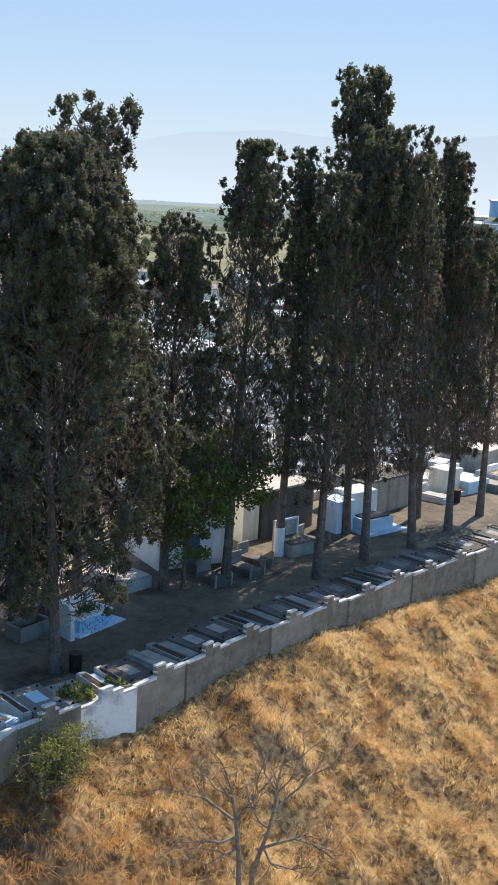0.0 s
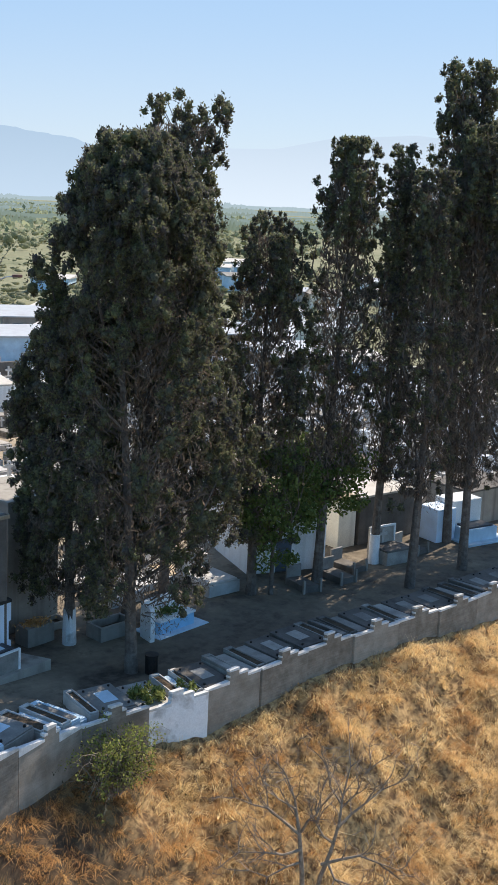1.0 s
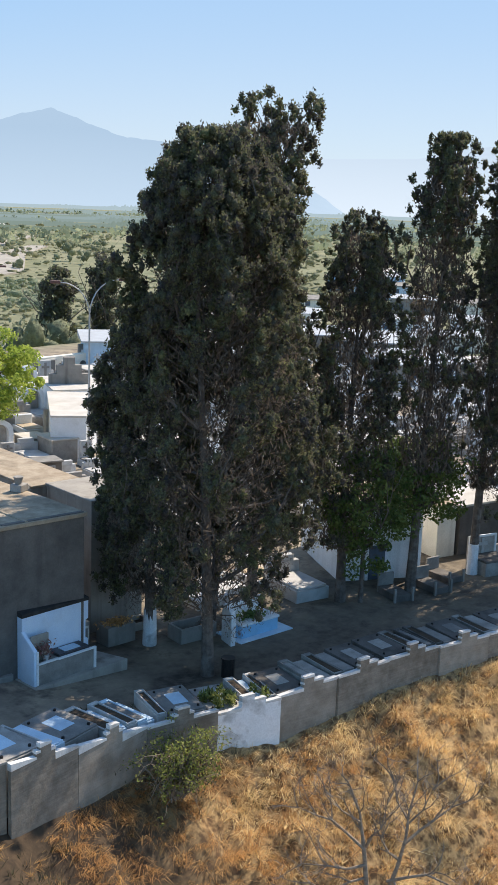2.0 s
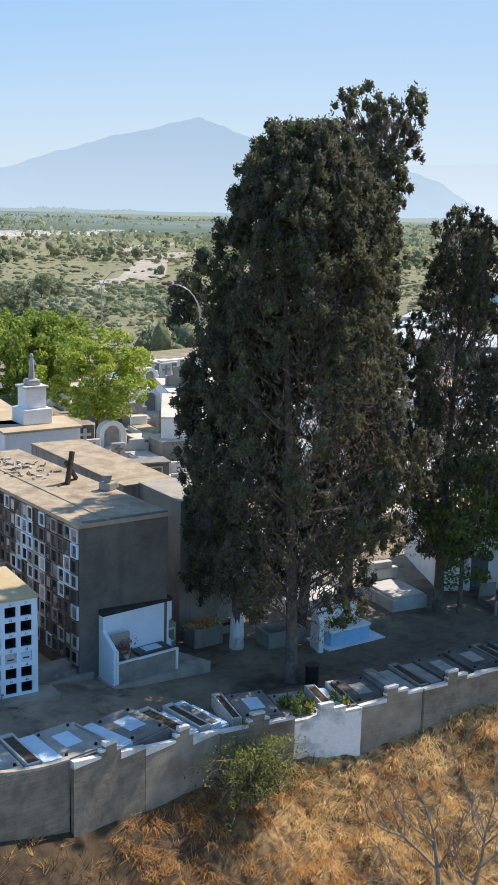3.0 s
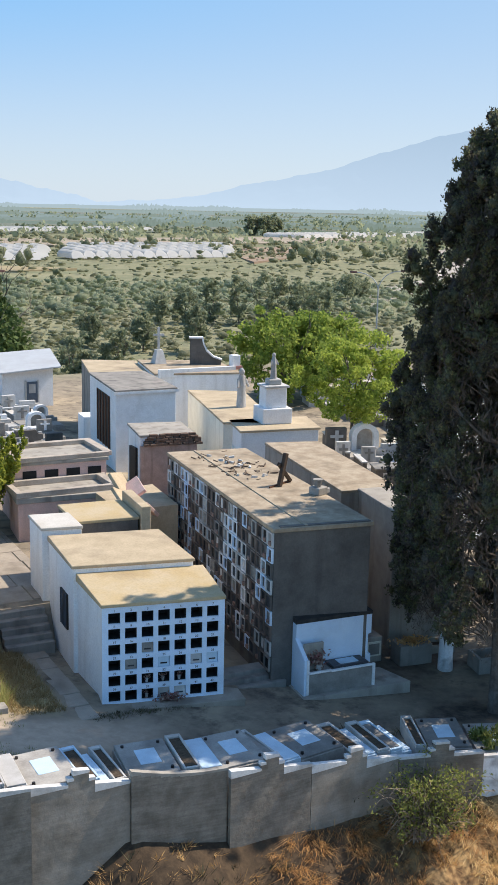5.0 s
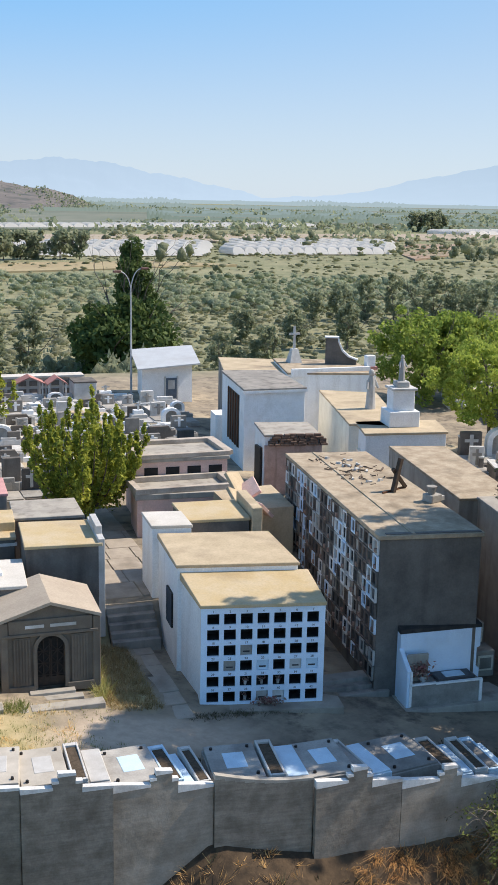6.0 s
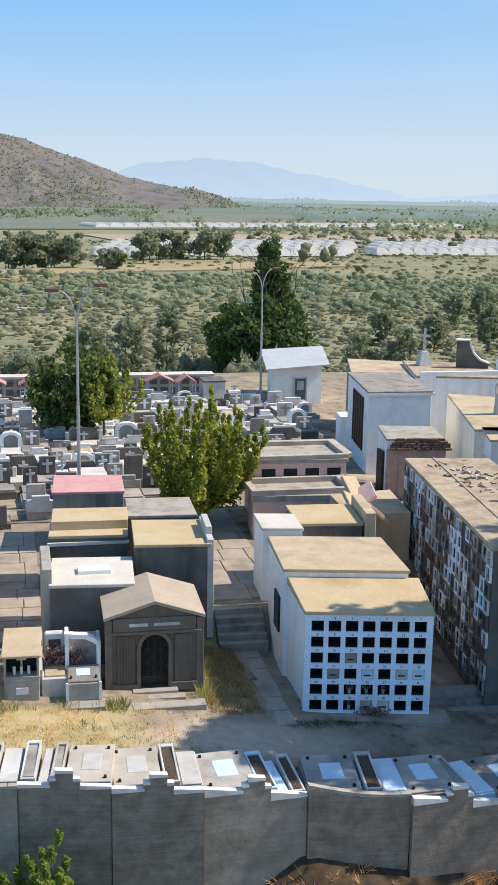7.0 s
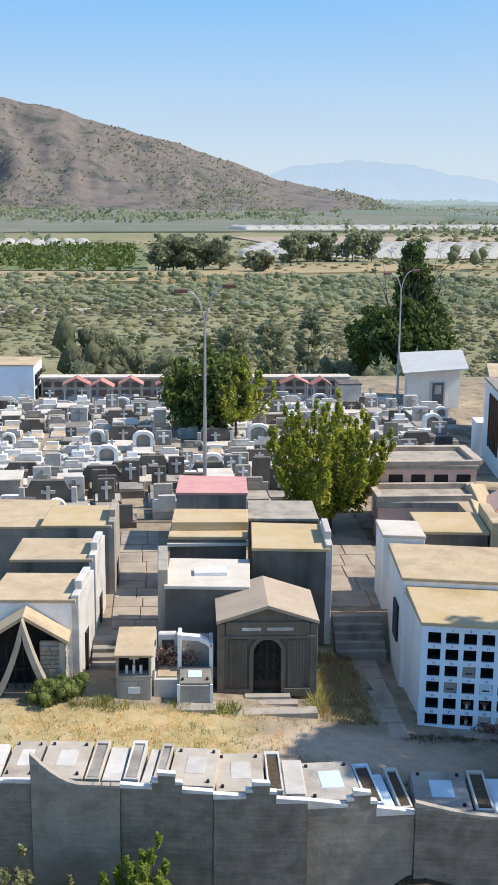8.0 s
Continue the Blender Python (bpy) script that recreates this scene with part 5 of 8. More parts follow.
# steps and paths
def steps(name, x0, x1, y0, z0, n, rise, tread):
    ob = thing(name, "worn grey cement steps between the vaults", "steps", kind="structure")
    for i in range(n):
        part("step", Shape().box(x0, y0 + i * tread, z0 - 0.4, x1, y0 + (i + 1) * tread + 0.3, z0 + (i + 1) * rise), CONCRETE, ob, bevel=0.02)


steps("steps_1", -2.0, 0.1, 6.3, 0.45, 5, 0.26, 0.34)
steps("steps_2", -11.9, -10.4, 3.6, 1.35, 4, 0.17, 0.4)
steps("steps_3", 5.2, 8.2, 0.6, -0.4, 3, 0.16, 0.4)


def paving(name, x0, x1, y0, y1, cell, z_up=0.05, seed=1):
    ob = thing(name, "cracked cement paving slabs of an alley", "paving", kind="structure")
    r = random.Random(seed)
    y = y0
    while y < y1:
        d = r.uniform(0.8, 1.25) * cell
        x = x0
        while x < x1 - 0.2:
            w = min(r.uniform(0.8, 1.2) * cell, x1 - x)
            z = float(land(x + w / 2, y + d / 2)) + z_up + r.uniform(-0.015, 0.015)
            part("slab", Shape().box(x + 0.02, y + 0.02, z - 0.3, x + w - 0.02, y + d - 0.02, z), PATH_CEMENT, ob, bevel=0.015)
            x += w
        y += d


paving("paving_1", -2.0, 1.4, 8.6, 27, 1.6, seed=2)
paving("paving_2", -11.3, -9.3, 5.4, 20, 1.2, seed=3)
paving("paving_3", -1.45, -0.35, -0.6, 6.3, 1.3, 0.03, seed=4)


# ---------------------------------------------------------------- graves along the wall
def slab_grave(width, mat, plate_mat):
    ob = thing("wall_grave", "low painted slab grave with plate and knobs by the wall", "grave", group="graves along the wall")
    part("base", Shape().box(0.03, 0.3, -2.2, width - 0.03, 2.55, -0.12), mat, ob, bevel=0.02)
    part("slab", Shape().prism([(0.06, 0.34), (width - 0.06, 0.34), (width - 0.06, 2.5), (0.06, 2.5)], -0.12, [-0.04, -0.04, 0.06, 0.06]), mat, ob, bevel=0.015)
    part("plate", Shape().prism([(width * 0.33, 1.0), (width * 0.72, 1.0), (width * 0.72, 1.95), (width * 0.33, 1.95)], -0.05, [0.005, 0.005, 0.05, 0.05]), plate_mat, ob, "pale rectangular plate", bevel=0.01)
    for x, y in ((0.16, 0.55), (0.84, 0.55), (0.16, 2.25), (0.84, 2.25)):
        part("knob", Shape().tube((width * x, y, -0.05), (width * x, y, 0.03 + 0.04 * y), 0.06, 0.05, 8), IRON, ob)
    return ob


def trough_grave(width, mat, filled=True):
    ob = thing("planter_grave", "narrow white-rimmed planter grave filled with dry soil", "grave", group="graves along the wall")
    t = 0.09
    part("base", Shape().box(0.02, 0.28, -2.2, width - 0.02, 2.6, -0.05), mat, ob, bevel=0.02)
    for x0, y0, x1, y1 in ((0.02, 0.28, t, 2.6), (width - t, 0.28, width - 0.02, 2.6), (t, 0.28, width - t, 0.28 + t), (t, 2.6 - t * 2, width - t, 2.6)):
        part("rim", Shape().prism([(x0, y0), (x1, y0), (x1, y1), (x0, y1)], -0.05, [0.04 + 0.03 * y for y in (y0, y0, y1, y1)]), mat, ob, bevel=0.012)
    part("soil", Shape().box(t, 0.4, -0.05, width - t, 2.4, 0.05), SOIL if filled else GREY_TOMB, ob, "dark dry soil" if filled else "grey stone slab")
    return ob


def strip_grave(width, mat):
    ob = thing("plain_grave", "plain smooth painted grave strip by the wall", "grave", group="graves along the wall")
    part("base", Shape().box(0.01, 0.28, -2.2, width - 0.01, 2.5, -0.1), mat, ob, bevel=0.02)
    part("slab", Shape().box(0.05, 0.32, -0.1, width - 0.05, 2.4, -0.03), mat, ob, bevel=0.015)
    return ob


def graves_by_wall():
    rng = random.Random(12)
    proto = {}

    def make(kind, w, a, b):
        key = (kind, w, a, b)
        if key not in proto:
            proto[key] = slab_grave(w, a, b) if kind == "slab" else trough_grave(w, a, b) if kind == "trough" else strip_grave(w, a)
            return proto[key], True
        return proto[key], False

    for x0, x1 in zip(JOINTS[2:], JOINTS[3:]):
        span = x1 - x0
        # own paint with sun and shade along the wall mixed in: pale, bluish, dark
        if x0 < -6.6:
            sets = (GRAVE_WHITE, GRAVE_WHITE, GRAVE_BEIGE)
        elif x0 < 12:
            sets = (GREY_TOMB, BLUE_WHITE, GRAVE_WHITE)
        else:
            sets = (CONCRETE_DARK, GREY_TOMB, CONCRETE_DARK)
        plan = [("slab", 1.7, sets[0] if x0 > -6.6 else sets[2], sets[1]), ("trough", 0.55, sets[1] if rng.random() < 0.6 else sets[2], rng.random() < (0.45 if x0 < 12 else 0.95)), ("strip", 0.75, sets[1], None)]
        if rng.random() < 0.35:
            plan[2:] = [("strip", 0.4, sets[1], None), ("trough", 0.45, sets[2], rng.random() < 0.6)]
        if rng.random() < 0.5:
            plan = plan[1:] + plan[:1]
        total = sum(p[1] for p in plan)
        k = round(span / total, 2)
        x = x0 + 0.02
        for kind, w, a, b in plan:
            wd = w * k
            y0, y1 = float(wall_y(x)), float(wall_y(x + wd))
            ob, first = make(kind, w, a, b)
            z = float(crest_z(x + wd / 2)) + rng.uniform(-0.03, 0.05)
            m = pose(x, max(y0, y1) - 0.0, z, 0, 0, math.degrees(math.atan2(y1 - y0, wd)))
            if first:
                ob.matrix_basis = m
                ob.scale = (k, 1, 1)
            else:
                c = copy_thing(ob, m)
                c.scale = (k, 1, 1)
            x += wd


graves_by_wall()


# ---------------------------------------------------------------- tombs by the road
def white_tomb():
    ob = thing("white_tomb", "white chest tomb with a tall back wall, urn and flowers", "tomb", (8.4, -0.62, -0.6), -3)
    wl = Shape().extrude_y([(0, 0), (3.55, 0), (3.55, 1.05), (3.4, 1.1), (3.4, 1.95), (3.55, 2.0), (3.55, 2.9), (0.0, 2.98)], 0.95, 1.62)
    part("back_wall", wl, SHADE_BLUE_WALL, ob)
    part("top_slab", Shape().prism([(-0.03, 0.93), (3.57, 0.93), (3.5, 1.66), (0.03, 1.66)], 2.84, [3.02, 2.98, 3.1, 3.14]), SOOT, ob, "black weathered top")
    part("side_wall", Shape().prism([(-0.05, 0.05), (0.14, 0.05), (0.14, 0.98), (-0.05, 0.98)], 0, [1.6, 1.6, 2.25, 2.25]), SHADE_BLUE_WALL, ob, bevel=0.02)
    part("chest", Shape().box(0.14, 0.05, 0, 3.2, 0.95, 0.95), GREY_TOMB, ob, bevel=0.02)
    part("rim", Shape().box(1.2, 0.0, 0.95, 3.25, 0.12, 1.02).box(3.13, 0.0, 0.0, 3.25, 0.06, 0.95).box(0.06, 0.0, 0.98, 1.2, 0.1, 1.06).box(0.06, 0, 0.1, 0.16, 0.05, 1.6), WHITE_CLEAN, ob)
    part("slab", Shape().box(1.35, 0.16, 0.98, 3.0, 0.92, 1.1), GRANITE, ob, bevel=0.02)
    part("plate", Shape().box(1.75, 0.3, 1.1, 2.6, 0.78, 1.13), BLUE_WHITE, ob)
    part("ledge", Shape().prism([(-0.15, -0.2), (4.9, -0.2), (4.4, 1.6), (-0.1, 1.6)], -0.9, 0.06), CONCRETE_PALE, ob, "grey cement base slab", bevel=0.02)
    part("niche_back", Shape().box(0.15, 0.5, 0.95, 1.05, 0.62, 2.1), CONCRETE_PALE, ob, bevel=0.02)
    urn = part("urn", Shape().tube((0.75, 0.32, 0.98), (0.75, 0.32, 1.25), 0.1, 0.17, 10), WHITE_TOMB, ob)
    rg = np.random.default_rng(17)
    bunch("bouquet", quads("bouquet", leaves(np.array([0.62, 0.35, 1.5]) + rg.normal(size=(300, 3)) * (0.22, 0.15, 0.16), 0.1, rg), FLOWER), urn, "bunch of flowers and leaves")
    ob2 = thing("grey_box_grave", "grey cement box grave filled with leaves", "grave", (14.6, 1.6, -1.2), -8)
    part("box", Shape().box(0, 0, 0, 1.6, 1.0, 0.95), CONCRETE, ob2, bevel=0.02)
    bunch("litter", quads("litter", leaves(np.array([0.8, 0.5, 0.98]) + rg.normal(size=(260, 3)) * (0.4, 0.25, 0.02), 0.12, rg), STRAW_DARK), ob2)
    for dy, dz in ((0.0, 0.0), (1.0, 0.9)):
        n = thing("niche_stack", "pale cement niche box with a framed plaque", "niche", (13.2, 2.4 + dy, -1.1), -4)
        part("block", Shape().box(0, 0, 0, 0.9, 1.0, 1.2 + dz), CONCRETE_PALE, n, bevel=0.03)
        part("frame", Shape().box(0.08, -0.05, 0.3 + dz, 0.82, 0.0, 1.0 + dz), CREAM, n, bevel=0.02)
        part("plaque", Shape().box(0.18, -0.07, 0.4 + dz, 0.72, -0.05, 0.9 + dz), CONCRETE, n)


white_tomb()


def trough(name, at, rz, sx, sy, h, mat, label):
    ob = thing(name, label, "grave", at, rz)
    t = 0.14
    for x0, y0, x1, y1 in ((0, 0, sx, t), (0, sy - t, sx, sy), (0, t, t, sy - t), (sx - t, t, sx, sy - t)):
        part("side", Shape().box(x0, y0, -0.3, x1, y1, h), mat, ob, bevel=0.015)
    part("bed", Shape().box(t, t, -0.3, sx - t, sy - t, h * 0.45), SOIL, ob)
    return ob


trough("trough_grave", (17.3, -0.6, -1.2), -12, 2.1, 1.2, 0.75, CONCRETE, "open grey cement trough grave under the cypress")
trough("kerb_grave", (16.0, 2.4, -1.2), -12, 2.0, 1.1, 0.4, CONCRETE_PALE, "low kerbed grave full of leaf litter")


def blue_tomb():
    ob = thing("blue_tomb", "white and blue painted chest tomb with a rounded headstone", "tomb", (19.6, -2.0, -1.2), -8)
    part("ledge", Shape().box(-0.2, -0.7, -0.3, 3.3, 1.2, 0.1), BLUE_WHITE, ob, "dusty pale blue base slab", bevel=0.02)
    part("chest", Shape().box(0.2, -0.3, 0.1, 2.6, 0.9, 0.72), CYAN, ob, bevel=0.02)
    part("lid", Shape().box(0.15, -0.36, 0.72, 2.65, 0.95, 0.84), WHITE_CLEAN, ob, bevel=0.02)
    arch = [(-0.55, 0.0), (0.5, 0.0), (0.5, 1.5)] + [(0.5 - 0.525 * (1 - math.cos(math.pi * i / 8)), 1.5 + 0.3 * math.sin(math.pi * i / 8)) for i in range(1, 8)] + [(-0.55, 1.5)]
    hd = part("headstone", Shape().extrude_y(arch, 0.3, 0.55), WHITE_CLEAN, ob, bevel=0.02)
    hd.matrix_basis = pose(-0.1, -0.2, 0, 0, 0, 75)
    part("back_board", Shape().box(0.2, 0.95, 0.0, 2.7, 1.15, 1.5), WHITE, ob, bevel=0.02)
    rg = np.random.default_rng(18)
    bunch("wreath", quads("wreath", leaves(np.array([1.3, 0.3, 0.98]) + rg.normal(size=(260, 3)) * (0.4, 0.2, 0.09), 0.13, rg), LEAF_DEEP), ob)


blue_tomb()


def cross_shape(h, w, t, d, z=0.0, y=0.0):
    return Shape().box(-t / 2, y - d / 2, z, t / 2, y + d / 2, z + h).box(-w / 2, y - d * 0.48, z + h * 0.58, w / 2, y + d * 0.48, z + h * 0.58 + t)


def side_tombs():
    a = thing("cross_tomb", "grey chest tomb with a white-edged cross headstone", "tomb", (37.2, -5.4, -1.05), -22)
    part("chest", Shape().box(0, -0.9, 0, 1.9, 0.6, 0.85), GREY_TOMB, a, bevel=0.03)
    part("lid", Shape().box(-0.06, -0.96, 0.85, 1.96, 0.66, 0.97), CONCRETE_DARK, a, bevel=0.02)
    part("headstone", Shape().box(0.0, 0.7, 0, 1.9, 0.95, 2.0), GREY_TOMB, a, bevel=0.03)
    part("edging", Shape().box(-0.06, 0.62, 0, 0.06, 0.72, 2.0).box(1.84, 0.62, 0, 1.96, 0.72, 2.0).box(-0.06, 0.62, 1.95, 1.96, 0.72, 2.07), WHITE_CLEAN, a)
    c = part("cross", cross_shape(1.0, 0.7, 0.18, 0.08, 0.85, 0.66), WHITE_TOMB, a)
    c.matrix_basis = pose(0.95, 0, 0)
    b = thing("large_tomb", "large pale tomb with a stepped front and dark slab", "tomb", (43.2, -6.6, -1.0), -24)
    part("block", Shape().box(0, 0, 0, 1.6, 1.8, 2.2), SHADE_BLUE_WALL, b, bevel=0.03)
    part("side_block", Shape().box(1.7, 0.4, 0, 4.2, 2.2, 2.5), WHITE, b, bevel=0.03)
    part("chest", Shape().box(1.75, -1.1, 0, 4.3, 0.4, 0.95), BLUE_WHITE, b, bevel=0.03)
    part("dark_slab", Shape().box(1.95, -0.9, 0.95, 4.1, 0.25, 1.05), GRANITE, b, bevel=0.015)
    part("ledge", Shape().box(1.4, -1.6, -0.2, 5.2, 0.4, 0.14), BLUE_WHITE, b, bevel=0.02)
    part("back_wall", Shape().box(2.0, 2.3, 0, 5.5, 2.5, 2.4), CONCRETE_PALE, b, bevel=0.02)
    d = thing("pale_tomb", "pale plastered tomb with a low blue-grey front", "tomb", (57.8, -9.6, -1.0), -22)
    part("block", Shape().box(0, 0, 0, 1.9, 1.6, 2.0), CREAM, d, bevel=0.03)
    part("chest", Shape().box(1.95, -0.8, 0, 4.6, 1.0, 1.0), BLUE_WHITE, d, bevel=0.03)
    e = thing("litter_bin", "dark metal drum bin beside a tomb", "bin", (56.6, -10.9, -1.0))
    part("drum", Shape().tube((0, 0, 0), (0, 0, 0.95), 0.32, 0.33, 14), IRON, e)
    part("rim", Shape().tube((0, 0, 0.95), (0, 0, 0.99), 0.35, 0.35, 14), RUST, e)
    e2 = thing("litter_bin", "dark metal drum bin beside a cypress trunk", "bin", (16.1, -4.6, -1.2))
    part("drum", Shape().tube((0, 0, 0), (0, 0, 0.85), 0.3, 0.3, 14), IRON, e2)
    part("rim", Shape().tube((0, 0, 0.85), (0, 0, 0.9), 0.33, 0.33, 14), IRON, e2)
    for i, (x, y) in enumerate(((30.4, -4.2), (33.0, -5.0), (35.0, -4.6), (40.6, -6.0))):
        g = thing("dark_grave", "low dark grave with a kerb and side posts", "grave", (x, y, -1.1), -25 + 6 * i)
        part("kerb", Shape().box(-0.5, -0.9, 0, 0.5, 0.9, 0.4), CONCRETE_DARK, g, bevel=0.02)
        part("headboard", Shape().box(-0.5, 0.9, 0, 0.5, 1.02, 1.1), GREY_TOMB, g, bevel=0.02)
        part("post", Shape().box(-0.62, -1.0, 0, -0.5, -0.88, 0.8), CONCRETE, g)
        part("post", Shape().box(0.5, -1.0, 0, 0.62, -0.88, 0.8), CONCRETE, g)


side_tombs()


def mausoleum_tombs():
    """The three small tombs beside the mausoleum."""
    s = thing("shelf_tomb", "tan-roofed cement tomb with an open shelf of candles", "tomb", (-10.85, 1.1, 1.15), -2)
    part("lower_box", Shape().box(0, 0, -0.3, 1.25, 2.6, 0.95), GREY_TOMB, s, bevel=0.02)
    part("shelf", Shape().box(-0.03, -0.03, 0.95, 1.28, 2.6, 1.02), CONCRETE_PALE, s, bevel=0.01)
    part("side", Shape().box(0, 0, 1.02, 0.08, 2.6, 1.75), CONCRETE_PALE, s)
    part("side", Shape().box(1.17, 0, 1.02, 1.25, 2.6, 1.75), CONCRETE_PALE, s)
    # black back paints the shade inside the open shelf
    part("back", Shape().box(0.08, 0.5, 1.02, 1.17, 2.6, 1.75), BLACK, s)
    part("roof", Shape().box(-0.08, -0.1, 1.75, 1.33, 2.7, 1.85), ROOF_TAN, s, bevel=0.02)
    part("frame", Shape().box(0.12, -0.04, -0.05, 1.13, 0.0, 0.8), CONCRETE_PALE, s)
    part("plaque", Shape().box(0.42, -0.06, 0.35, 0.85, -0.04, 0.6), WHITE_CLEAN, s)
    for i, x in enumerate((0.36, 0.62, 0.88)):
        part("candle", Shape().tube((x, 0.25, 1.02), (x, 0.25, 1.32), 0.055, 0.055, 10), WHITE_CLEAN, s)
    c = part("cross", cross_shape(0.55, 0.35, 0.07, 0.05, 1.15, 0.46), CREAM, s)
    c.matrix_basis = pose(0.62, 0, 0)
    m = thing("statue_tomb", "small pale tomb with flowers and a carved headpiece", "tomb", (-9.5, 1.4, 1.15), -2)
    part("base", Shape().box(0, 0, -0.3, 0.95, 2.4, 0.72), WHITE_TOMB, m, bevel=0.02)
    part("bed", Shape().box(0.12, 0.15, 0.72, 0.83, 1.3, 0.78), ROOF_TAN, m)
    part("headpiece", Shape().box(0.1, 1.5, 0.72, 0.85, 1.8, 1.9), WHITE_TOMB, m, bevel=0.05)
    part("plate", Shape().box(0.25, 1.46, 1.1, 0.7, 1.5, 1.65), GRANITE, m)
    part("side_wall", Shape().prism([(-0.1, 0.2), (0.02, 0.2), (0.02, 2.4), (-0.1, 2.4)], 0, [1.0, 1.0, 1.7, 1.7]), WHITE_TOMB, m)
    rg = np.random.default_rng(19)
    bunch("bouquet", quads("bouquet", leaves(np.array([0.45, 1.2, 1.05]) + rg.normal(size=(320, 3)) * (0.25, 0.15, 0.2), 0.1, rg), FLOWER), m)
    w = thing("arch_tomb", "grey slab tomb under a white curved arch headpiece", "tomb", (-8.62, 0.9, 1.05), -2)
    part("ledge", Shape().box(-0.1, -0.6, -0.4, 1.35, 0.1, 0.12), CONCRETE_PALE, w, bevel=0.02)
    part("chest", Shape().box(0, 0.0, -0.2, 1.2, 1.9, 0.78), GREY_TOMB, w, bevel=0.02)
    for x in (-0.05, 1.15):
        part("edging", Shape().box(x, -0.04, 0.1, x + 0.1, 0.04, 0.82), WHITE_CLEAN, w)
    lid = part("slab", Shape().prism([(0.02, 0.05), (1.18, 0.05), (1.18, 1.2), (0.02, 1.2)], 0.78, [0.86, 0.86, 1.0, 1.0]), GREY_TOMB, w, bevel=0.02)
    part("plate", Shape().prism([(0.35, 0.4), (0.85, 0.4), (0.85, 0.9), (0.35, 0.9)], 0.84, [0.93, 0.93, 0.98, 0.98]), BLUE_WHITE, lid)
    for x, y in ((0.15, 0.25), (1.05, 0.25), (0.15, 1.05), (1.05, 1.05)):
        part("knob", Shape().tube((x, y, 0.8), (x, y, 0.98), 0.05, 0.04, 8), IRON, lid)
    arch = [(-0.05, 0.6), (0.12, 0.6), (0.12, 1.9)] + [(0.12 + 0.96 * i / 10, 1.9 + 0.22 * math.sin(math.pi * (i / 10) ** 0.7)) for i in range(11)] + [(1.1, 0.6), (1.27, 0.6), (1.27, 1.85), (0.9, 2.3), (0.45, 2.32), (-0.05, 2.2)]
    part("side", Shape().box(-0.05, 1.2, 0, 0.1, 2.3, 2.1), WHITE_CLEAN, w, bevel=0.02)
    part("side", Shape().box(1.12, 1.2, 0, 1.27, 2.3, 1.9), WHITE_CLEAN, w, bevel=0.02)
    part("arch", Shape().extrude_y([(-0.05, 2.1), (0.3, 2.02), (0.7, 2.0), (1.0, 1.85), (1.27, 1.6), (1.27, 1.78), (1.05, 2.02), (0.75, 2.16), (0.3, 2.2), (-0.05, 2.24)], 1.2, 1.5), WHITE_CLEAN, w)
    part("back", Shape().box(0.1, 1.75, 0.7, 1.12, 1.95, 2.0), GREY_TOMB, w)
    bunch("bouquet", quads("bouquet", leaves(np.array([0.45, 1.55, 1.2]) + rg.normal(size=(160, 3)) * (0.16, 0.1, 0.14), 0.1, rg), FLOWER), w)
    k = thing("front_kerb", "cracked pale cement kerb before the tombs", "kerb", kind="structure")
    for x0, x1 in ((-12.6, -9.7), (-8.5, -6.4), (-6.3, -3.6)):
        part("kerb_stone", Shape().box(x0, 0.2, 0.3, x1, 0.75, 1.12 if x0 < -9 else 0.98), CONCRETE_PALE, k, bevel=0.02)


mausoleum_tombs()


# ---------------------------------------------------------------- shaded vaults behind the road tombs
quad_house("ochre_vault", "ochre-walled vault in the shade of the cypresses", [(37.9, -2.3), (39.3, -2.75), (40.6, 1.2), (39.3, 1.6)], -1.3, 2.3, CREAM, ROOF_TAN)
quad_house("dark_vault", "dark cement vault in the shade of the cypresses", [(39.5, -2.9), (44.3, -4.4), (45.6, -0.4), (40.8, 1.1)], -1.3, 2.15, CONCRETE_DARK, ROOF_WHITE)
quad_house("grey_vault", "low grey cement vault behind a white altar tomb", [(48.3, -6.7), (53.6, -8.3), (54.7, -4.6), (49.4, -3.0)], -1.3, 1.5, CONCRETE_PALE, CONCRETE_DARK)


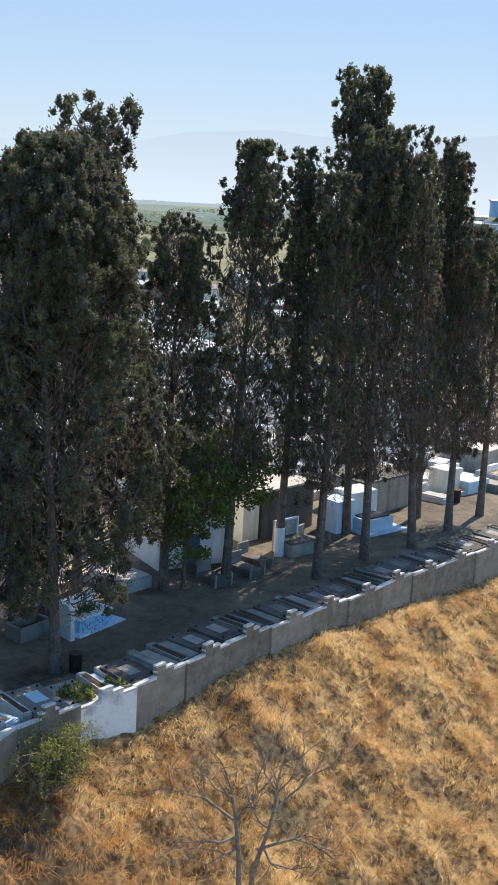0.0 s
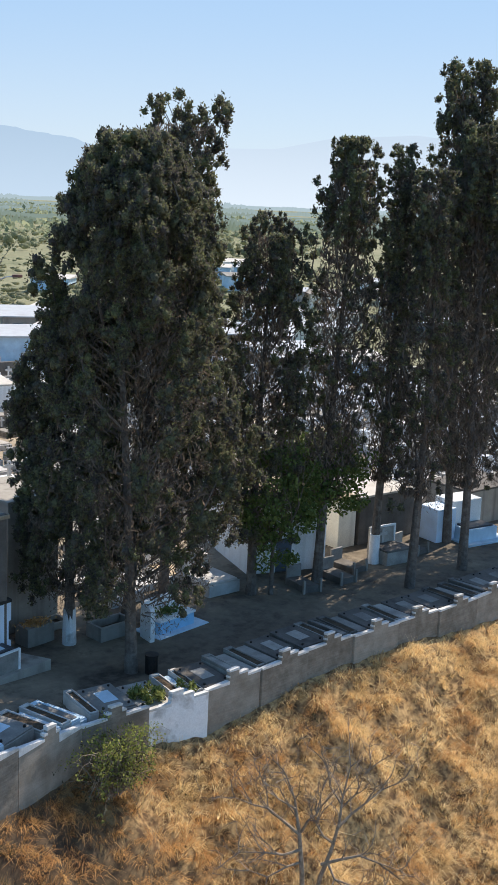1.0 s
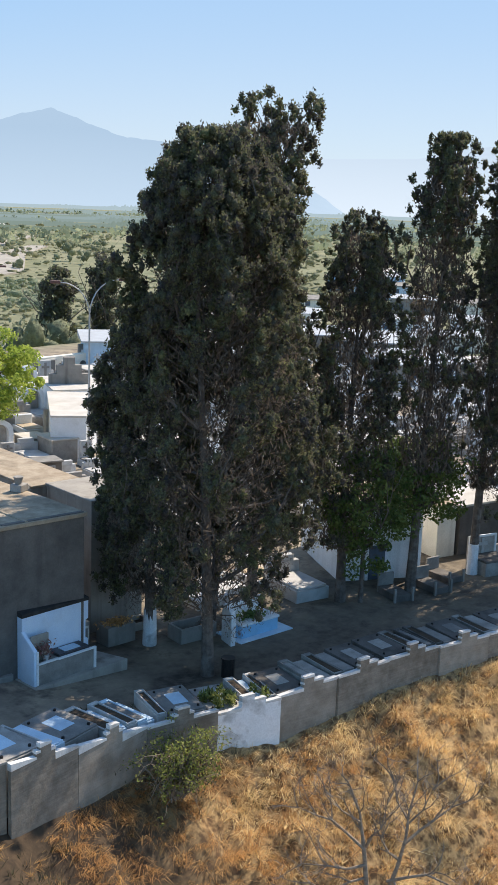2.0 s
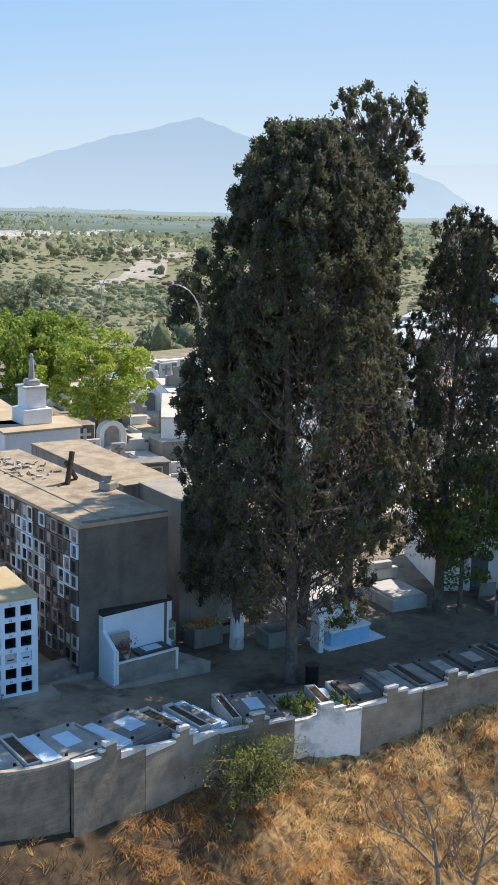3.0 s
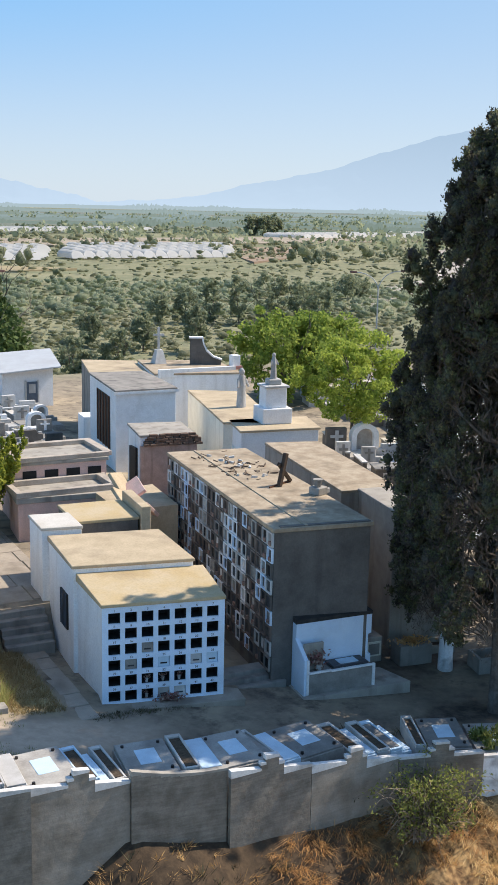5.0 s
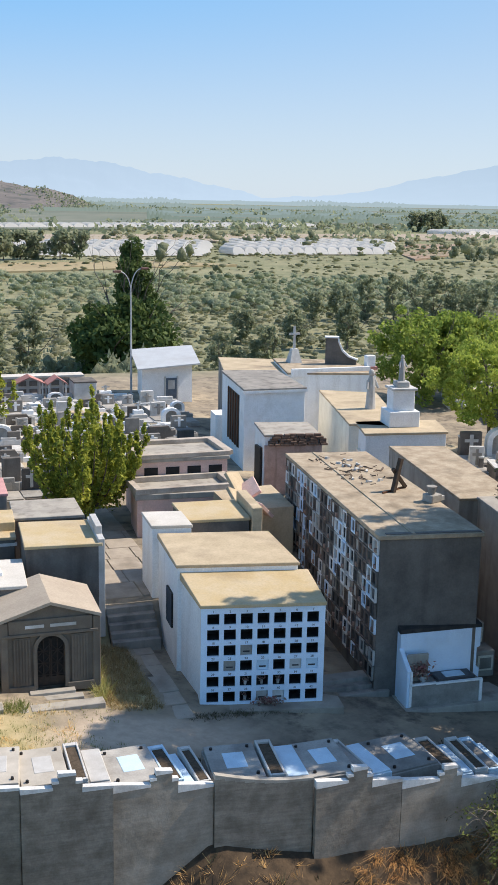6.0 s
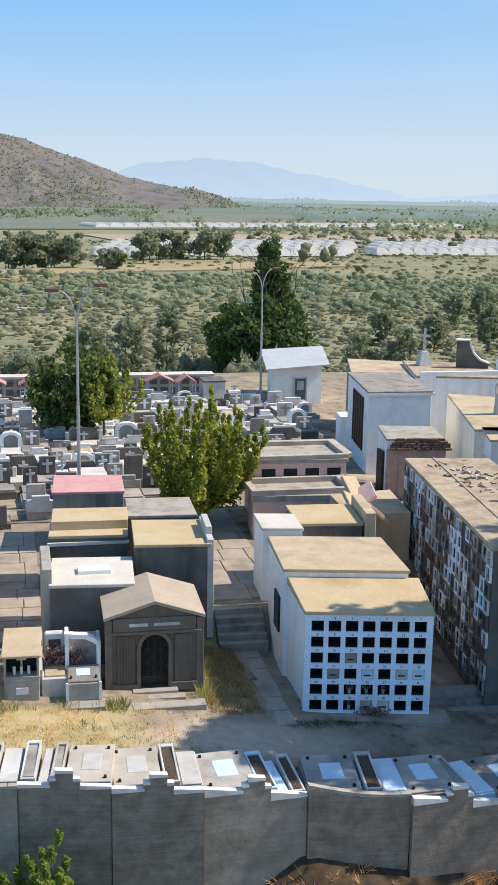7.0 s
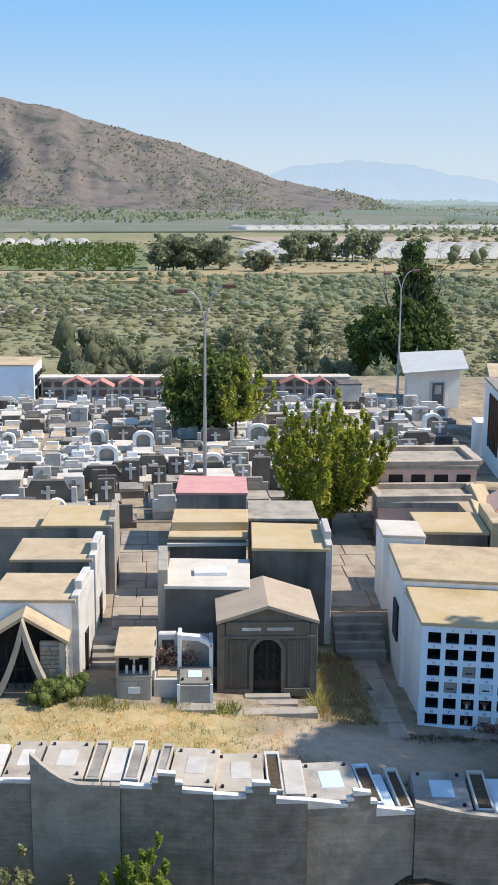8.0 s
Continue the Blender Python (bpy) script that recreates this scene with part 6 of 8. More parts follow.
# ---------------------------------------------------------------- the field of tombs
def proto_tombs():
    """Ten kinds of tomb, built once at the origin, facing -y; about 1.4 wide and 2.4 long."""
    out = []

    def begin(name, label):
        ob = thing(name, label, "tomb", group="field of tombs")
        out.append(ob)
        return ob

    for a, b, label in ((WHITE_TOMB, GRAVE_WHITE, "white painted slab tomb with a stepped headstone"), (GREY_TOMB, CONCRETE_PALE, "grey cement slab tomb with a stepped headstone")):
        o = begin("slab_tomb", label)
        part("base", Shape().box(-0.7, -1.2, -0.3, 0.7, 0.9, 0.45), a, o, bevel=0.02)
        part("slab", Shape().box(-0.62, -1.12, 0.45, 0.62, 0.7, 0.53), b, o, bevel=0.015)
        part("headstone", Shape().extrude_y([(-0.7, 0.4), (0.7, 0.4), (0.7, 0.95), (0.45, 0.95), (0.45, 1.2), (-0.45, 1.2), (-0.45, 0.95), (-0.7, 0.95)], 0.75, 1.0), a, o, bevel=0.02)
        part("plaque", Shape().box(-0.3, 0.72, 0.6, 0.3, 0.75, 0.95), b, o)
    for a, c, label in ((GREY_TOMB, WHITE_CLEAN, "grey tomb with a white cross on its headstone"), (CONCRETE_DARK, WHITE_TOMB, "dark stone tomb with a pale cross"), (WHITE_TOMB, GREY_TOMB, "white tomb with a grey cross")):
        o = begin("cross_tomb", label)
        part("base", Shape().box(-0.75, -1.2, -0.3, 0.75, 0.9, 0.5), a, o, bevel=0.02)
        part("slab", Shape().box(-0.66, -1.1, 0.5, 0.66, 0.65, 0.6), GREY_TOMB, o, bevel=0.015)
        part("headstone", Shape().box(-0.5, 0.7, 0.4, 0.5, 1.0, 1.9), a, o, bevel=0.03)
        part("cross", cross_shape(1.0, 0.62, 0.16, 0.08, 0.75, 0.66), c, o)
    o = begin("stepped_tomb", "white tomb rising in steps to a small cross")
    part("base", Shape().box(-0.8, -1.2, -0.3, 0.8, 1.0, 0.5), WHITE_TOMB, o, bevel=0.02)
    part("step", Shape().box(-0.65, 0.2, 0.5, 0.65, 1.0, 0.9), WHITE_TOMB, o, bevel=0.02)
    part("step", Shape().box(-0.4, 0.45, 0.9, 0.4, 1.0, 1.35), WHITE_CLEAN, o, bevel=0.02)
    part("cross", cross_shape(0.8, 0.55, 0.14, 0.12, 1.35, 0.7), WHITE_TOMB, o)
    o = begin("arch_niche_tomb", "white tomb with a rounded arch niche")
    part("base", Shape().box(-0.75, -1.2, -0.3, 0.75, 0.9, 0.5), WHITE_TOMB, o, bevel=0.02)
    arch = [(-0.7, 0.4), (-0.45, 0.4), (-0.45, 1.2)] + [(-0.45 * math.cos(math.pi * i / 8), 1.2 + 0.45 * math.sin(math.pi * i / 8)) for i in range(1, 8)] + [(0.45, 1.2), (0.45, 0.4), (0.7, 0.4), (0.7, 1.25)] + [(0.7 * math.cos(math.pi * i / 8), 1.25 + 0.65 * math.sin(math.pi * i / 8)) for i in range(1, 8)] + [(-0.7, 1.25)]
    part("arch", Shape().extrude_y(arch, 0.5, 1.0), WHITE_CLEAN, o)
    part("niche", Shape().box(-0.5, 0.8, 0.4, 0.5, 0.95, 1.6), GREY_TOMB, o)
    o = begin("box_tomb", "closed grey box tomb with a pale top")
    part("box", Shape().box(-0.8, -1.2, -0.3, 0.8, 1.0, 1.35), GREY_TOMB, o, bevel=0.03)
    part("top", Shape().box(-0.88, -1.28, 1.35, 0.88, 1.08, 1.45), ROOF_WHITE, o, bevel=0.02)
    o = begin("wide_tomb", "wide grey tomb with white-edged side pillars")
    part("headwall", Shape().extrude_y([(-1.2, 0), (1.2, 0), (1.2, 1.2), (0.9, 1.2), (0.7, 1.65), (-0.7, 1.65), (-0.9, 1.2), (-1.2, 1.2)], 0.6, 0.95), CONCRETE_DARK, o, bevel=0.02)
    for s in (-1, 1):
        part("pillar", Shape().box(s * 1.1 - 0.12, 0.4, 0, s * 1.1 + 0.12, 0.6, 1.35), WHITE_TOMB, o, bevel=0.02)
    part("cross", cross_shape(0.85, 0.6, 0.16, 0.1, 0.5, 0.55), WHITE_TOMB, o)
    part("slab", Shape().box(-1.0, -1.2, -0.3, 1.0, 0.5, 0.5), ROOF_WHITE, o, bevel=0.02)
    o = begin("low_tomb", "low white kerbed tomb with a bare bed")
    part("kerb", Shape().box(-0.7, -1.1, -0.3, 0.7, 1.0, 0.3), WHITE_TOMB, o, bevel=0.02)
    part("bed", Shape().box(-0.55, -0.95, 0.3, 0.55, 0.8, 0.34), ROOF_TAN, o)
    part("headstone", Shape().box(-0.55, 0.8, 0.3, 0.55, 1.0, 0.85), WHITE_CLEAN, o, bevel=0.04)
    return out


def tomb_field():
    protos = proto_tombs()
    used = set()
    rng = random.Random(31)

    def place(x, y, rz, weights=None, lo=0.7, hi=1.08, tall=1.0):
        k = rng.choices(range(len(protos)), weights or (8, 3, 3, 2, 6, 5, 2, 2, 5, 6))[0]
        s = rng.uniform(lo, hi)
        m = pose(x, y, ground_z(x, y), 0, 0, rz + rng.uniform(-3, 3))
        if any(a - 1.3 < x < b + 1.3 and c - 1.3 < y < d + 1.3 for a, b, c, d in ((38.0, 45.6, -4.4, 1.2), (48.3, 54.7, -8.3, -3.0))):
            return
        ob = protos[k]
        if k not in used:
            used.add(k)
            ob.matrix_basis = m
        else:
            ob = copy_thing(ob, m)
        ob.scale = (s * rng.uniform(0.9, 1.2), s, s * tall * rng.uniform(0.8, 1.15))

    y = 21.5
    row = 0
    while y < 61:
        x = -34 - (row % 3) * 0.4
        while x < 11.5:
            keep_clear = (-4.6 < x < 1.4 and y < 24) or (x > 1.2 and y < 26.5) or (-9.0 < x < -4.4 and y < 22.5) or abs(x + 5.2) < 1.4 and abs(y - 46.5) < 1.4 or abs(x + 10.3) < 0.8 and y < 24
            edge = x > 9.0 and y < 38
            if not keep_clear and not edge and rng.random() < 0.93:
                near = y < 31
                place(x, y + rng.uniform(-0.3, 0.3), rng.choice((0, 0, 0, 180)) + 2, (3, 4, 4, 6, 3, 2, 1, 3, 7, 3) if near else (10, 2, 2, 1, 4, 6, 2, 1, 3, 9), 0.8 if near else 0.75, 1.15, 1.0 if near else 0.72)
            x += rng.uniform(1.4, 1.95)
        y += 2.3
        row += 1
    for _ in range(46):
        x, y = rng.uniform(-34, -13.5), rng.uniform(8.0, 20.0)
        if not (x > -20 and y < 18.5) and not (x > -17 and y < 15):
            place(x, y, 0)
    # tombs between the garden hut and the white vault
    for y in np.arange(41.5, 56.0, 2.5):
        x = 11.6
        while x < 11.3 + (y - 42) * 0.3:
            place(x, y + rng.uniform(-0.3, 0.3), 2, (6, 3, 3, 1, 4, 5, 4, 3, 1, 5), 0.9, 1.3, 0.72)
            x += rng.uniform(1.5, 2.0)
    # tombs behind the cypresses
    y = -12.0
    while y < 62:
        x = 22.5
        while x < 92:
            blocked = (x < 29 and 8 < y < 48) or (28 < x < 39.5 and y < 6.5) or (29 < x < 40 and 33 < y < 64) or (41.5 < x < 49.5 and y < -2.5)
            if not blocked and y > wall_y(x) + np.interp(x, [36, 60], [10.5, 8.0]) and y > -14 and rng.random() < 0.8:
                place(x, y + rng.uniform(-0.4, 0.4), -14, (6, 3, 3, 1, 4, 5, 4, 3, 1, 5), 0.9, 1.5)
            x += rng.uniform(2.0, 3.0)
        y += 3.0


def street_lamp(x, y, h, reach, rz, label="tall galvanised double-arm street lamp"):
    z = ground_z(x, y)
    ob = thing("street_lamp", label, "street lamp", (x, y, z), rz)
    part("lower_pole", Shape().tube((0, 0, 0), (0, 0, h * 0.5), 0.11, 0.09, 10), STEEL, ob)
    part("upper_pole", Shape().tube((0, 0, h * 0.5), (0, 0, h * 0.82), 0.075, 0.065, 10), STEEL, ob)
    part("foot_plate", Shape().box(-0.22, -0.22, 0, 0.22, 0.22, 0.05), STEEL, ob)
    for s, dz in ((1, 0.0), (-1, -0.25)):
        arm = Shape()
        pts = [(0, 0, h * 0.82)]
        for i in range(1, 8):
            t = i / 7
            pts.append((s * reach * t ** 1.8, 0, h * 0.82 + (h * 0.18 + dz) * math.sin(t * math.pi / 2)))
        arm.path(pts, [0.05 - 0.0015 * i for i in range(8)], 8)
        a = part("arm", arm, STEEL, ob)
        e = pts[-1]
        part("lamp_head", Shape().prism([(e[0] - 0.1 * s, -0.14), (e[0] + 0.62 * s, -0.14), (e[0] + 0.62 * s, 0.14), (e[0] - 0.1 * s, 0.14)] if s > 0 else [(e[0] - 0.62, -0.14), (e[0] + 0.1, -0.14), (e[0] + 0.1, 0.14), (e[0] - 0.62, 0.14)], e[2] - 0.08, e[2] + 0.12), LAMP_BODY, a, bevel=0.03)


def rear_edge():
    # long low niche wall with a flat roof, along the far edge
    # dark block painted as the shade inside a niche opening
    nm = Shape().box(0, 0, 0, 0.7, 0.3, 0.45).mesh("niche", CONCRETE_DARK)
    ob = thing("rear_niche_wall", "long low white niche wall along the cemetery edge", "niche wall")
    part("wall", Shape().box(-20, 65.6, 0.2, 8, 66.6, 2.6), WHITE_TOMB, ob)
    part("roof", Shape().box(-20.2, 65.2, 2.6, 8.2, 66.9, 2.78), ROOF_WHITE, ob)
    for i in range(28):
        for j in range(2):
            n = part("niche", nm, None, ob)
            n.matrix_basis = pose(-19.8 + i * 1.0, 65.45, 1.1 + j * 0.75)
    b = quad_house("rear_building", "white building with a tan flat roof at the cemetery edge", [(-25.5, 63.5), (-20.4, 63.5), (-20.2, 68.5), (-25.5, 68.5)], 0.2, 4.2, SHADE_BLUE_WALL, ROOF_TAN)
    # black blocks paint the shade inside these niches too
    for i in range(3):
        for j in range(2):
            part("niche", Shape().box(-20.35, 64.0 + i * 1.5, 1.0 + j * 1.3, -20.15, 65.0 + i * 1.5, 1.9 + j * 1.3), BLACK, b)
    for x, y, w in ((-16.5, 61.6, 2.4), (-14.3, 60.4, 2.2), (-11.8, 61.8, 2.2), (-8.6, 61.4, 2.2), (-7.2, 60.4, 2.0), (2.6, 61.8, 2.6), (4.9, 61.2, 1.8)):
        c = thing("tiled_canopy", "open grave canopy with a red tiled gable roof", "canopy", (x, y, ground_z(x, y)), 0)
        for s in (-1, 1):
            pts = [(0, 2.4), (s * w / 2, 1.8), (s * w / 2, 1.7), (0, 2.3)]
            part("roof_side", Shape().extrude_y(pts if s < 0 else pts[::-1], -0.9, 0.9), TILE_RED, c)
            part("post", Shape().box(s * w * 0.42 - 0.06, -0.8, 0, s * w * 0.42 + 0.06, -0.68, 1.84), WHITE_TOMB, c)
            part("post", Shape().box(s * w * 0.42 - 0.06, 0.68, 0, s * w * 0.42 + 0.06, 0.8, 1.84), WHITE_TOMB, c)
        part("grave", Shape().box(-w * 0.3, -0.7, 0, w * 0.3, 0.7, 0.7), WHITE_TOMB, c)
    f = quad_house("small_house_tomb", "small dark house-shaped tomb with white trim", [(6.4, 60.6), (8.4, 60.6), (8.4, 63.0), (6.4, 63.0)], 0.6, 2.9, WHITE_TOMB, CONCRETE_DARK)
    # far side walls and vaults seen to the left of the great cypress
    quad_house("white_vault", "plain white vault with a pale roof", [(35.0, 29.8), (37.0, 28.0), (45.5, 34.5), (42.0, 38.5)], -0.4, 3.5, WHITE_CLEAN, ROOF_WHITE)
    quad_house("white_vault", "low white vault beyond the lamp", [(44.0, 40.0), (50.0, 37.0), (54.0, 44.0), (48.0, 47.0)], 0.0, 3.2, WHITE, ROOF_WHITE)
    s = thing("stepped_monument", "grey stepped monument on a pale roof", "monument", (47.5, 42.0, 3.2), -35)
    part("block", Shape().extrude_y([(-1.8, 0), (1.8, 0), (1.8, 0.9), (1.1, 0.9), (1.1, 1.7), (0.5, 1.7), (0.5, 2.4), (-0.5, 2.4), (-0.5, 1.7), (-1.1, 1.7), (-1.1, 0.9), (-1.8, 0.9)], -0.4, 0.4), CONCRETE, s)
    a = thing("arcade_wall", "long pale wall with a row of small arches", "wall", (58.0, 58.5, 0.4), 2)
    part("wall", Shape().box(0, 0, 0, 24, 0.8, 2.4), CREAM, a)
    for i in range(14):
        arch = [(-0.5, 0.5), (0.5, 0.5), (0.5, 1.2)] + [(0.5 * math.cos(math.pi * k / 6), 1.2 + 0.45 * math.sin(math.pi * k / 6)) for k in range(1, 6)] + [(-0.5, 1.2)]
        n = part("arch", Shape().extrude_y(arch, -0.02, 0.1), CONCRETE_DARK, a)
        n.matrix_basis = pose(1.2 + i * 1.65, -0.03, 0)


def low_walls():
    """Dark kerb walls with white caps beside the leafy trees."""
    for x, y, ln, h in ((31.6, 36.2, 3.2, 1.3), (30.4, 32.2, 3.0, 1.3), (29.6, 28.6, 2.6, 1.4)):
        w = thing("kerb_wall", "dark low grave wall with a white cap", "wall", (x, y, ground_z(x, y)), 72)
        part("wall", Shape().box(-ln / 2, -0.15, -0.3, ln / 2, 0.15, h), CONCRETE_DARK, w)
        part("cap", Shape().box(-ln / 2 - 0.05, -0.2, h, ln / 2 + 0.05, 0.2, h + 0.1), WHITE_TOMB, w)
    g = thing("framed_tomb", "dark chest tomb with white framed panels", "tomb", (30.4, 25.6, ground_z(30.4, 25.6)), -20)
    part("chest", Shape().box(-1.4, -0.8, -0.3, 1.4, 0.8, 1.5), CONCRETE_DARK, g, bevel=0.03)
    part("top", Shape().box(-1.5, -0.9, 1.5, 1.5, 0.9, 1.62), GREY_TOMB, g, bevel=0.02)
    part("frame", Shape().box(-0.9, -0.84, 0.3, 0.9, -0.8, 0.38).box(-0.9, -0.84, 1.2, 0.9, -0.8, 1.28).box(-0.9, -0.84, 0.38, -0.82, -0.8, 1.2).box(0.82, -0.84, 0.38, 0.9, -0.8, 1.2), WHITE_TOMB, g)


low_walls()
tomb_field()
street_lamp(-6.86, 22.0, 12.7, 1.0, 3)
street_lamp(12.4, 64.3, 11.6, 1.1, 10)
street_lamp(35.7, 26.3, 14.0, 2.2, -35)
street_lamp(54.0, 64.0, 11.6, 2.4, -35)
rear_edge()


# ---------------------------------------------------------------- trees
def limb_path(p, d, length, r, rng, shape, depth, tips, rise=0.3, splits=3, bend=0.35):
    """A crooked limb that tapers and forks; tips gathers the ends."""
    q = Vector(p)
    d = Vector(d).normalized()
    n = 4
    for i in range(n):
        d = (d + Vector((rng.uniform(-bend, bend), rng.uniform(-bend, bend), rng.uniform(-bend, bend) + rise * 0.3))).normalized()
        e = q + d * (length / n)
        shape.tube(q, e, r * (1 - 0.7 * i / n), r * (1 - 0.7 * (i + 1) / n), 6 if r > 0.03 else 3)
        if depth and i >= 1 and rng.random() < 0.9:
            for _ in range(splits - 1 if i < n - 1 else splits):
                sd = (d + Vector((rng.uniform(-1, 1), rng.uniform(-1, 1), rng.uniform(-0.4, 0.8)))).normalized()
                limb_path(e, sd, length * rng.uniform(0.4, 0.65), r * (1 - 0.7 * (i + 1) / n) * 0.75, rng, shape, depth - 1, tips, rise, splits, bend)
        q = e
    tips.append(q)


def cypress(x, y, top, radius, start, seed, label, lean=(0.0, 0.0), trunk_r=0.23, painted=False, brown=0.25, crest=(0.86, 0.62, 0.28), airy=0.0, widest=0.35, off=(0.0, 0.0)):
    """A tall cypress: trunk, steep limbs that run up inside the column, and rounded tufts of scaly foliage along their outer ends."""
    z0 = float(land(x, y)) - 0.1
    rng = np.random.default_rng(seed)
    ob = thing("cypress", label, "tree", (x, y, z0))
    h = top - z0
    pts = [Vector((lean[0] * t + 0.12 * math.sin(5 * t + seed), lean[1] * t + 0.12 * math.cos(4 * t + seed), h * 0.96 * t)) for t in np.linspace(0, 1, 13)]
    part("trunk", Shape().path(pts, [trunk_r * 1.45] + [trunk_r * (1.25 - 1.18 * k / 12) for k in range(1, 13)], 10), BARK, ob)
    if painted:
        part("lime_band", Shape().tube((pts[0].x, pts[0].y, 0.05), (pts[0].x, pts[0].y, 1.9), trunk_r * 1.52, trunk_r * 1.3, 12), PEELING, ob, "flaking white lime band round the trunk foot")
    c0 = start - z0
    rise = h - c0
    wide = [0, 0.1, widest, 0.75, 0.92, 1.0]
    prof = [0.8, 0.95, 1.0, *crest]

    def axis(t):
        """The column's middle at a share t of the crown's height."""
        k = (c0 + rise * t) / h
        s = min(1.0, 0.3 + t)
        return Vector((lean[0] * k + off[0] * s, lean[1] * k + off[1] * s, c0 + rise * t))

    limbs, tufts_at, tuft_r = Shape(), [], []
    aim = radius * rise * (10.5 - 3.4 * airy)
    k = 0
    while len(tufts_at) < aim * 0.5 and k < 400:
        ang = 2.39996 * k + rng.uniform(-0.4, 0.4)
        t0 = rng.uniform(0, 0.78)
        t1 = min(t0 + rng.uniform(0.16, 0.42), 1.0)
        if k % 4 == 0:
            t1 = rng.uniform(0.9, 1.0)
            t0 = t1 - rng.uniform(0.15, 0.4)
        reach = math.sqrt(rng.uniform(0.3, 1.0)) if k % 3 else 1.0
        k += 1
        line = []
        for i in range(7):
            u = i / 6
            t = t0 + (t1 - t0) * u
            r = radius * np.interp(t, wide, prof) * reach * (0.12 + 0.88 * min(1.0, u * 2.2) ** 0.7)
            r *= 1 + 0.1 * math.sin(3 * ang + seed + 9 * t)
            a = ang + 0.25 * math.sin(4 * u + k)
            line.append(axis(t) + Vector((math.cos(a) * r, math.sin(a) * r, -0.25 * r * (1 - u))))
        limbs.path(line, [0.075 * (1 - 0.85 * i / 6) for i in range(7)], 4)
        run = (t1 - t0) * rise
        for j in range(max(3, int(run / 0.42))):
            u = 0.28 + 0.74 * (j + rng.uniform(0, 1)) / max(3, int(run / 0.42))
            if rng.uniform() < airy * (0.62 if u < 0.65 else 0.15):
                continue
            i = min(int(u * 6), 5)
            p = line[i].lerp(line[i + 1], min(u * 6 - i, 1.0))
            out = Vector((math.cos(ang), math.sin(ang), 0.25)) * rng.uniform(-0.1, 0.5)
            p = p + out + Vector(rng.normal(size=3) * 0.2)
            p.z = min(p.z, h - 0.25)
            tufts_at.append(p)
            tuft_r.append(rng.uniform(0.28, 0.5) * (0.8 if airy else 1.0))
            if j % 2:
                limbs.path([line[i], p], [0.022, 0.01], 4)
    # the rest of the skin, on short side branches
    while len(tufts_at) < aim:
        t, ang = rng.uniform(-0.02, 1.0) ** 1.0 if airy < 0.4 else 1 - rng.uniform(0, 1) ** 1.5, rng.uniform(0, 2 * np.pi)
        if rng.uniform() < airy * 0.7 * (1 - t):
            continue
        r = radius * np.interp(t, wide, prof) * (1 + 0.1 * math.sin(3 * ang + seed + 9 * t) + 0.06 * math.sin(23 * t + 2 * ang)) * math.sqrt(rng.uniform(0.45, 1.0))
        p = axis(t) + Vector((math.cos(ang) * r, math.sin(ang) * r, rng.uniform(-0.3, 0.2)))
        p.z = min(p.z, h - 0.2)
        tufts_at.append(p)
        tuft_r.append(rng.uniform(0.26, 0.5) * (0.8 if airy else 1.0))
        if len(tufts_at) % 2:
            b = axis(max(t - 0.06, 0.0))
            limbs.path([b.lerp(p, 0.35) - Vector((0, 0, 0.5)), b.lerp(p, 0.75), p], [0.03, 0.02, 0.008], 4)
    tagged(part("branchwork", limbs, BARK, ob), kind="stuff")
    bun, br = np.array([tuple(p) for p in tufts_at]), np.array(tuft_r)
    share = np.clip((bun[:, 2] - c0) / rise, 0, 1)
    dry = rng.uniform(0, 1, len(bun)) < brown * np.interp(share, [0, 0.45, 0.8], [1.5, 0.9, 0.0])
    green, size = bun[~dry], br[~dry]
    near = x < 22
    # each tuft is a handful of small knobs hidden under short sprays
    knobs = 4 if near else 3
    push = rng.normal(size=(len(green), knobs, 3)) * (0.55, 0.55, 0.75)
    cores = (green[:, None] + push * size[:, None, None]).reshape(-1, 3)
    cores[:, 2] = np.minimum(cores[:, 2], h - 0.1)
    size = np.repeat(size, knobs) * rng.uniform(0.35, 0.75, len(cores))
    rad = np.stack([size, size, size * 1.3], -1)
    part("crown", lumps("crown", cores, rad * 0.62, rng, LEAF_CYP, False, 0.4), ob)
    tagged(part("scale_leaves", quads("scale_leaves", scales(cores, rad * 1.2, 56 if near else 32, 0.095 if near else 0.115, rng, 1.25), LEAF_CYP, 3), ob), kind="stuff")
    if dry.sum() > 2:
        p = clumps(bun[dry], np.full((dry.sum(), 3), 0.62), 60, rng)
        tagged(part("dry_crown", quads("dry_crown", leaves(p, 0.038, rng, 1.0, 5.0), LEAF_BROWN), ob, "dry brown inner twigs"), kind="stuff")
    # bare twigs and dead scales in the shade inside
    n = int(len(bun) * (9 if near else 13) * (1.0 + 1.6 * airy))
    t = rng.uniform(-0.02, 0.93, n)
    r = np.interp(t, wide, [0.5, 0.78, 0.85, *(0.78 * c for c in crest)]) * radius * np.sqrt(rng.uniform(0, 0.9, n))
    a = rng.uniform(0, 2 * np.pi, n)
    mid = np.array([tuple(axis(q)) for q in np.linspace(0, 1, 40)])
    inner = np.stack([np.interp(t, np.linspace(0, 1, 40), mid[:, i]) for i in range(3)], -1) + np.stack([r * np.cos(a), r * np.sin(a), 0 * a], -1)
    tagged(part("inner_foliage", quads("inner_foliage", leaves(inner, 0.075 if near else 0.09, rng, 1.6, 5.0), LEAF_BROWN), ob), kind="stuff")
    return ob


CREST = (0.8, 0.62, 0.3)
FLAT = (0.9, 0.8, 0.5)
CAP = (0.55, 1.05, 0.85)
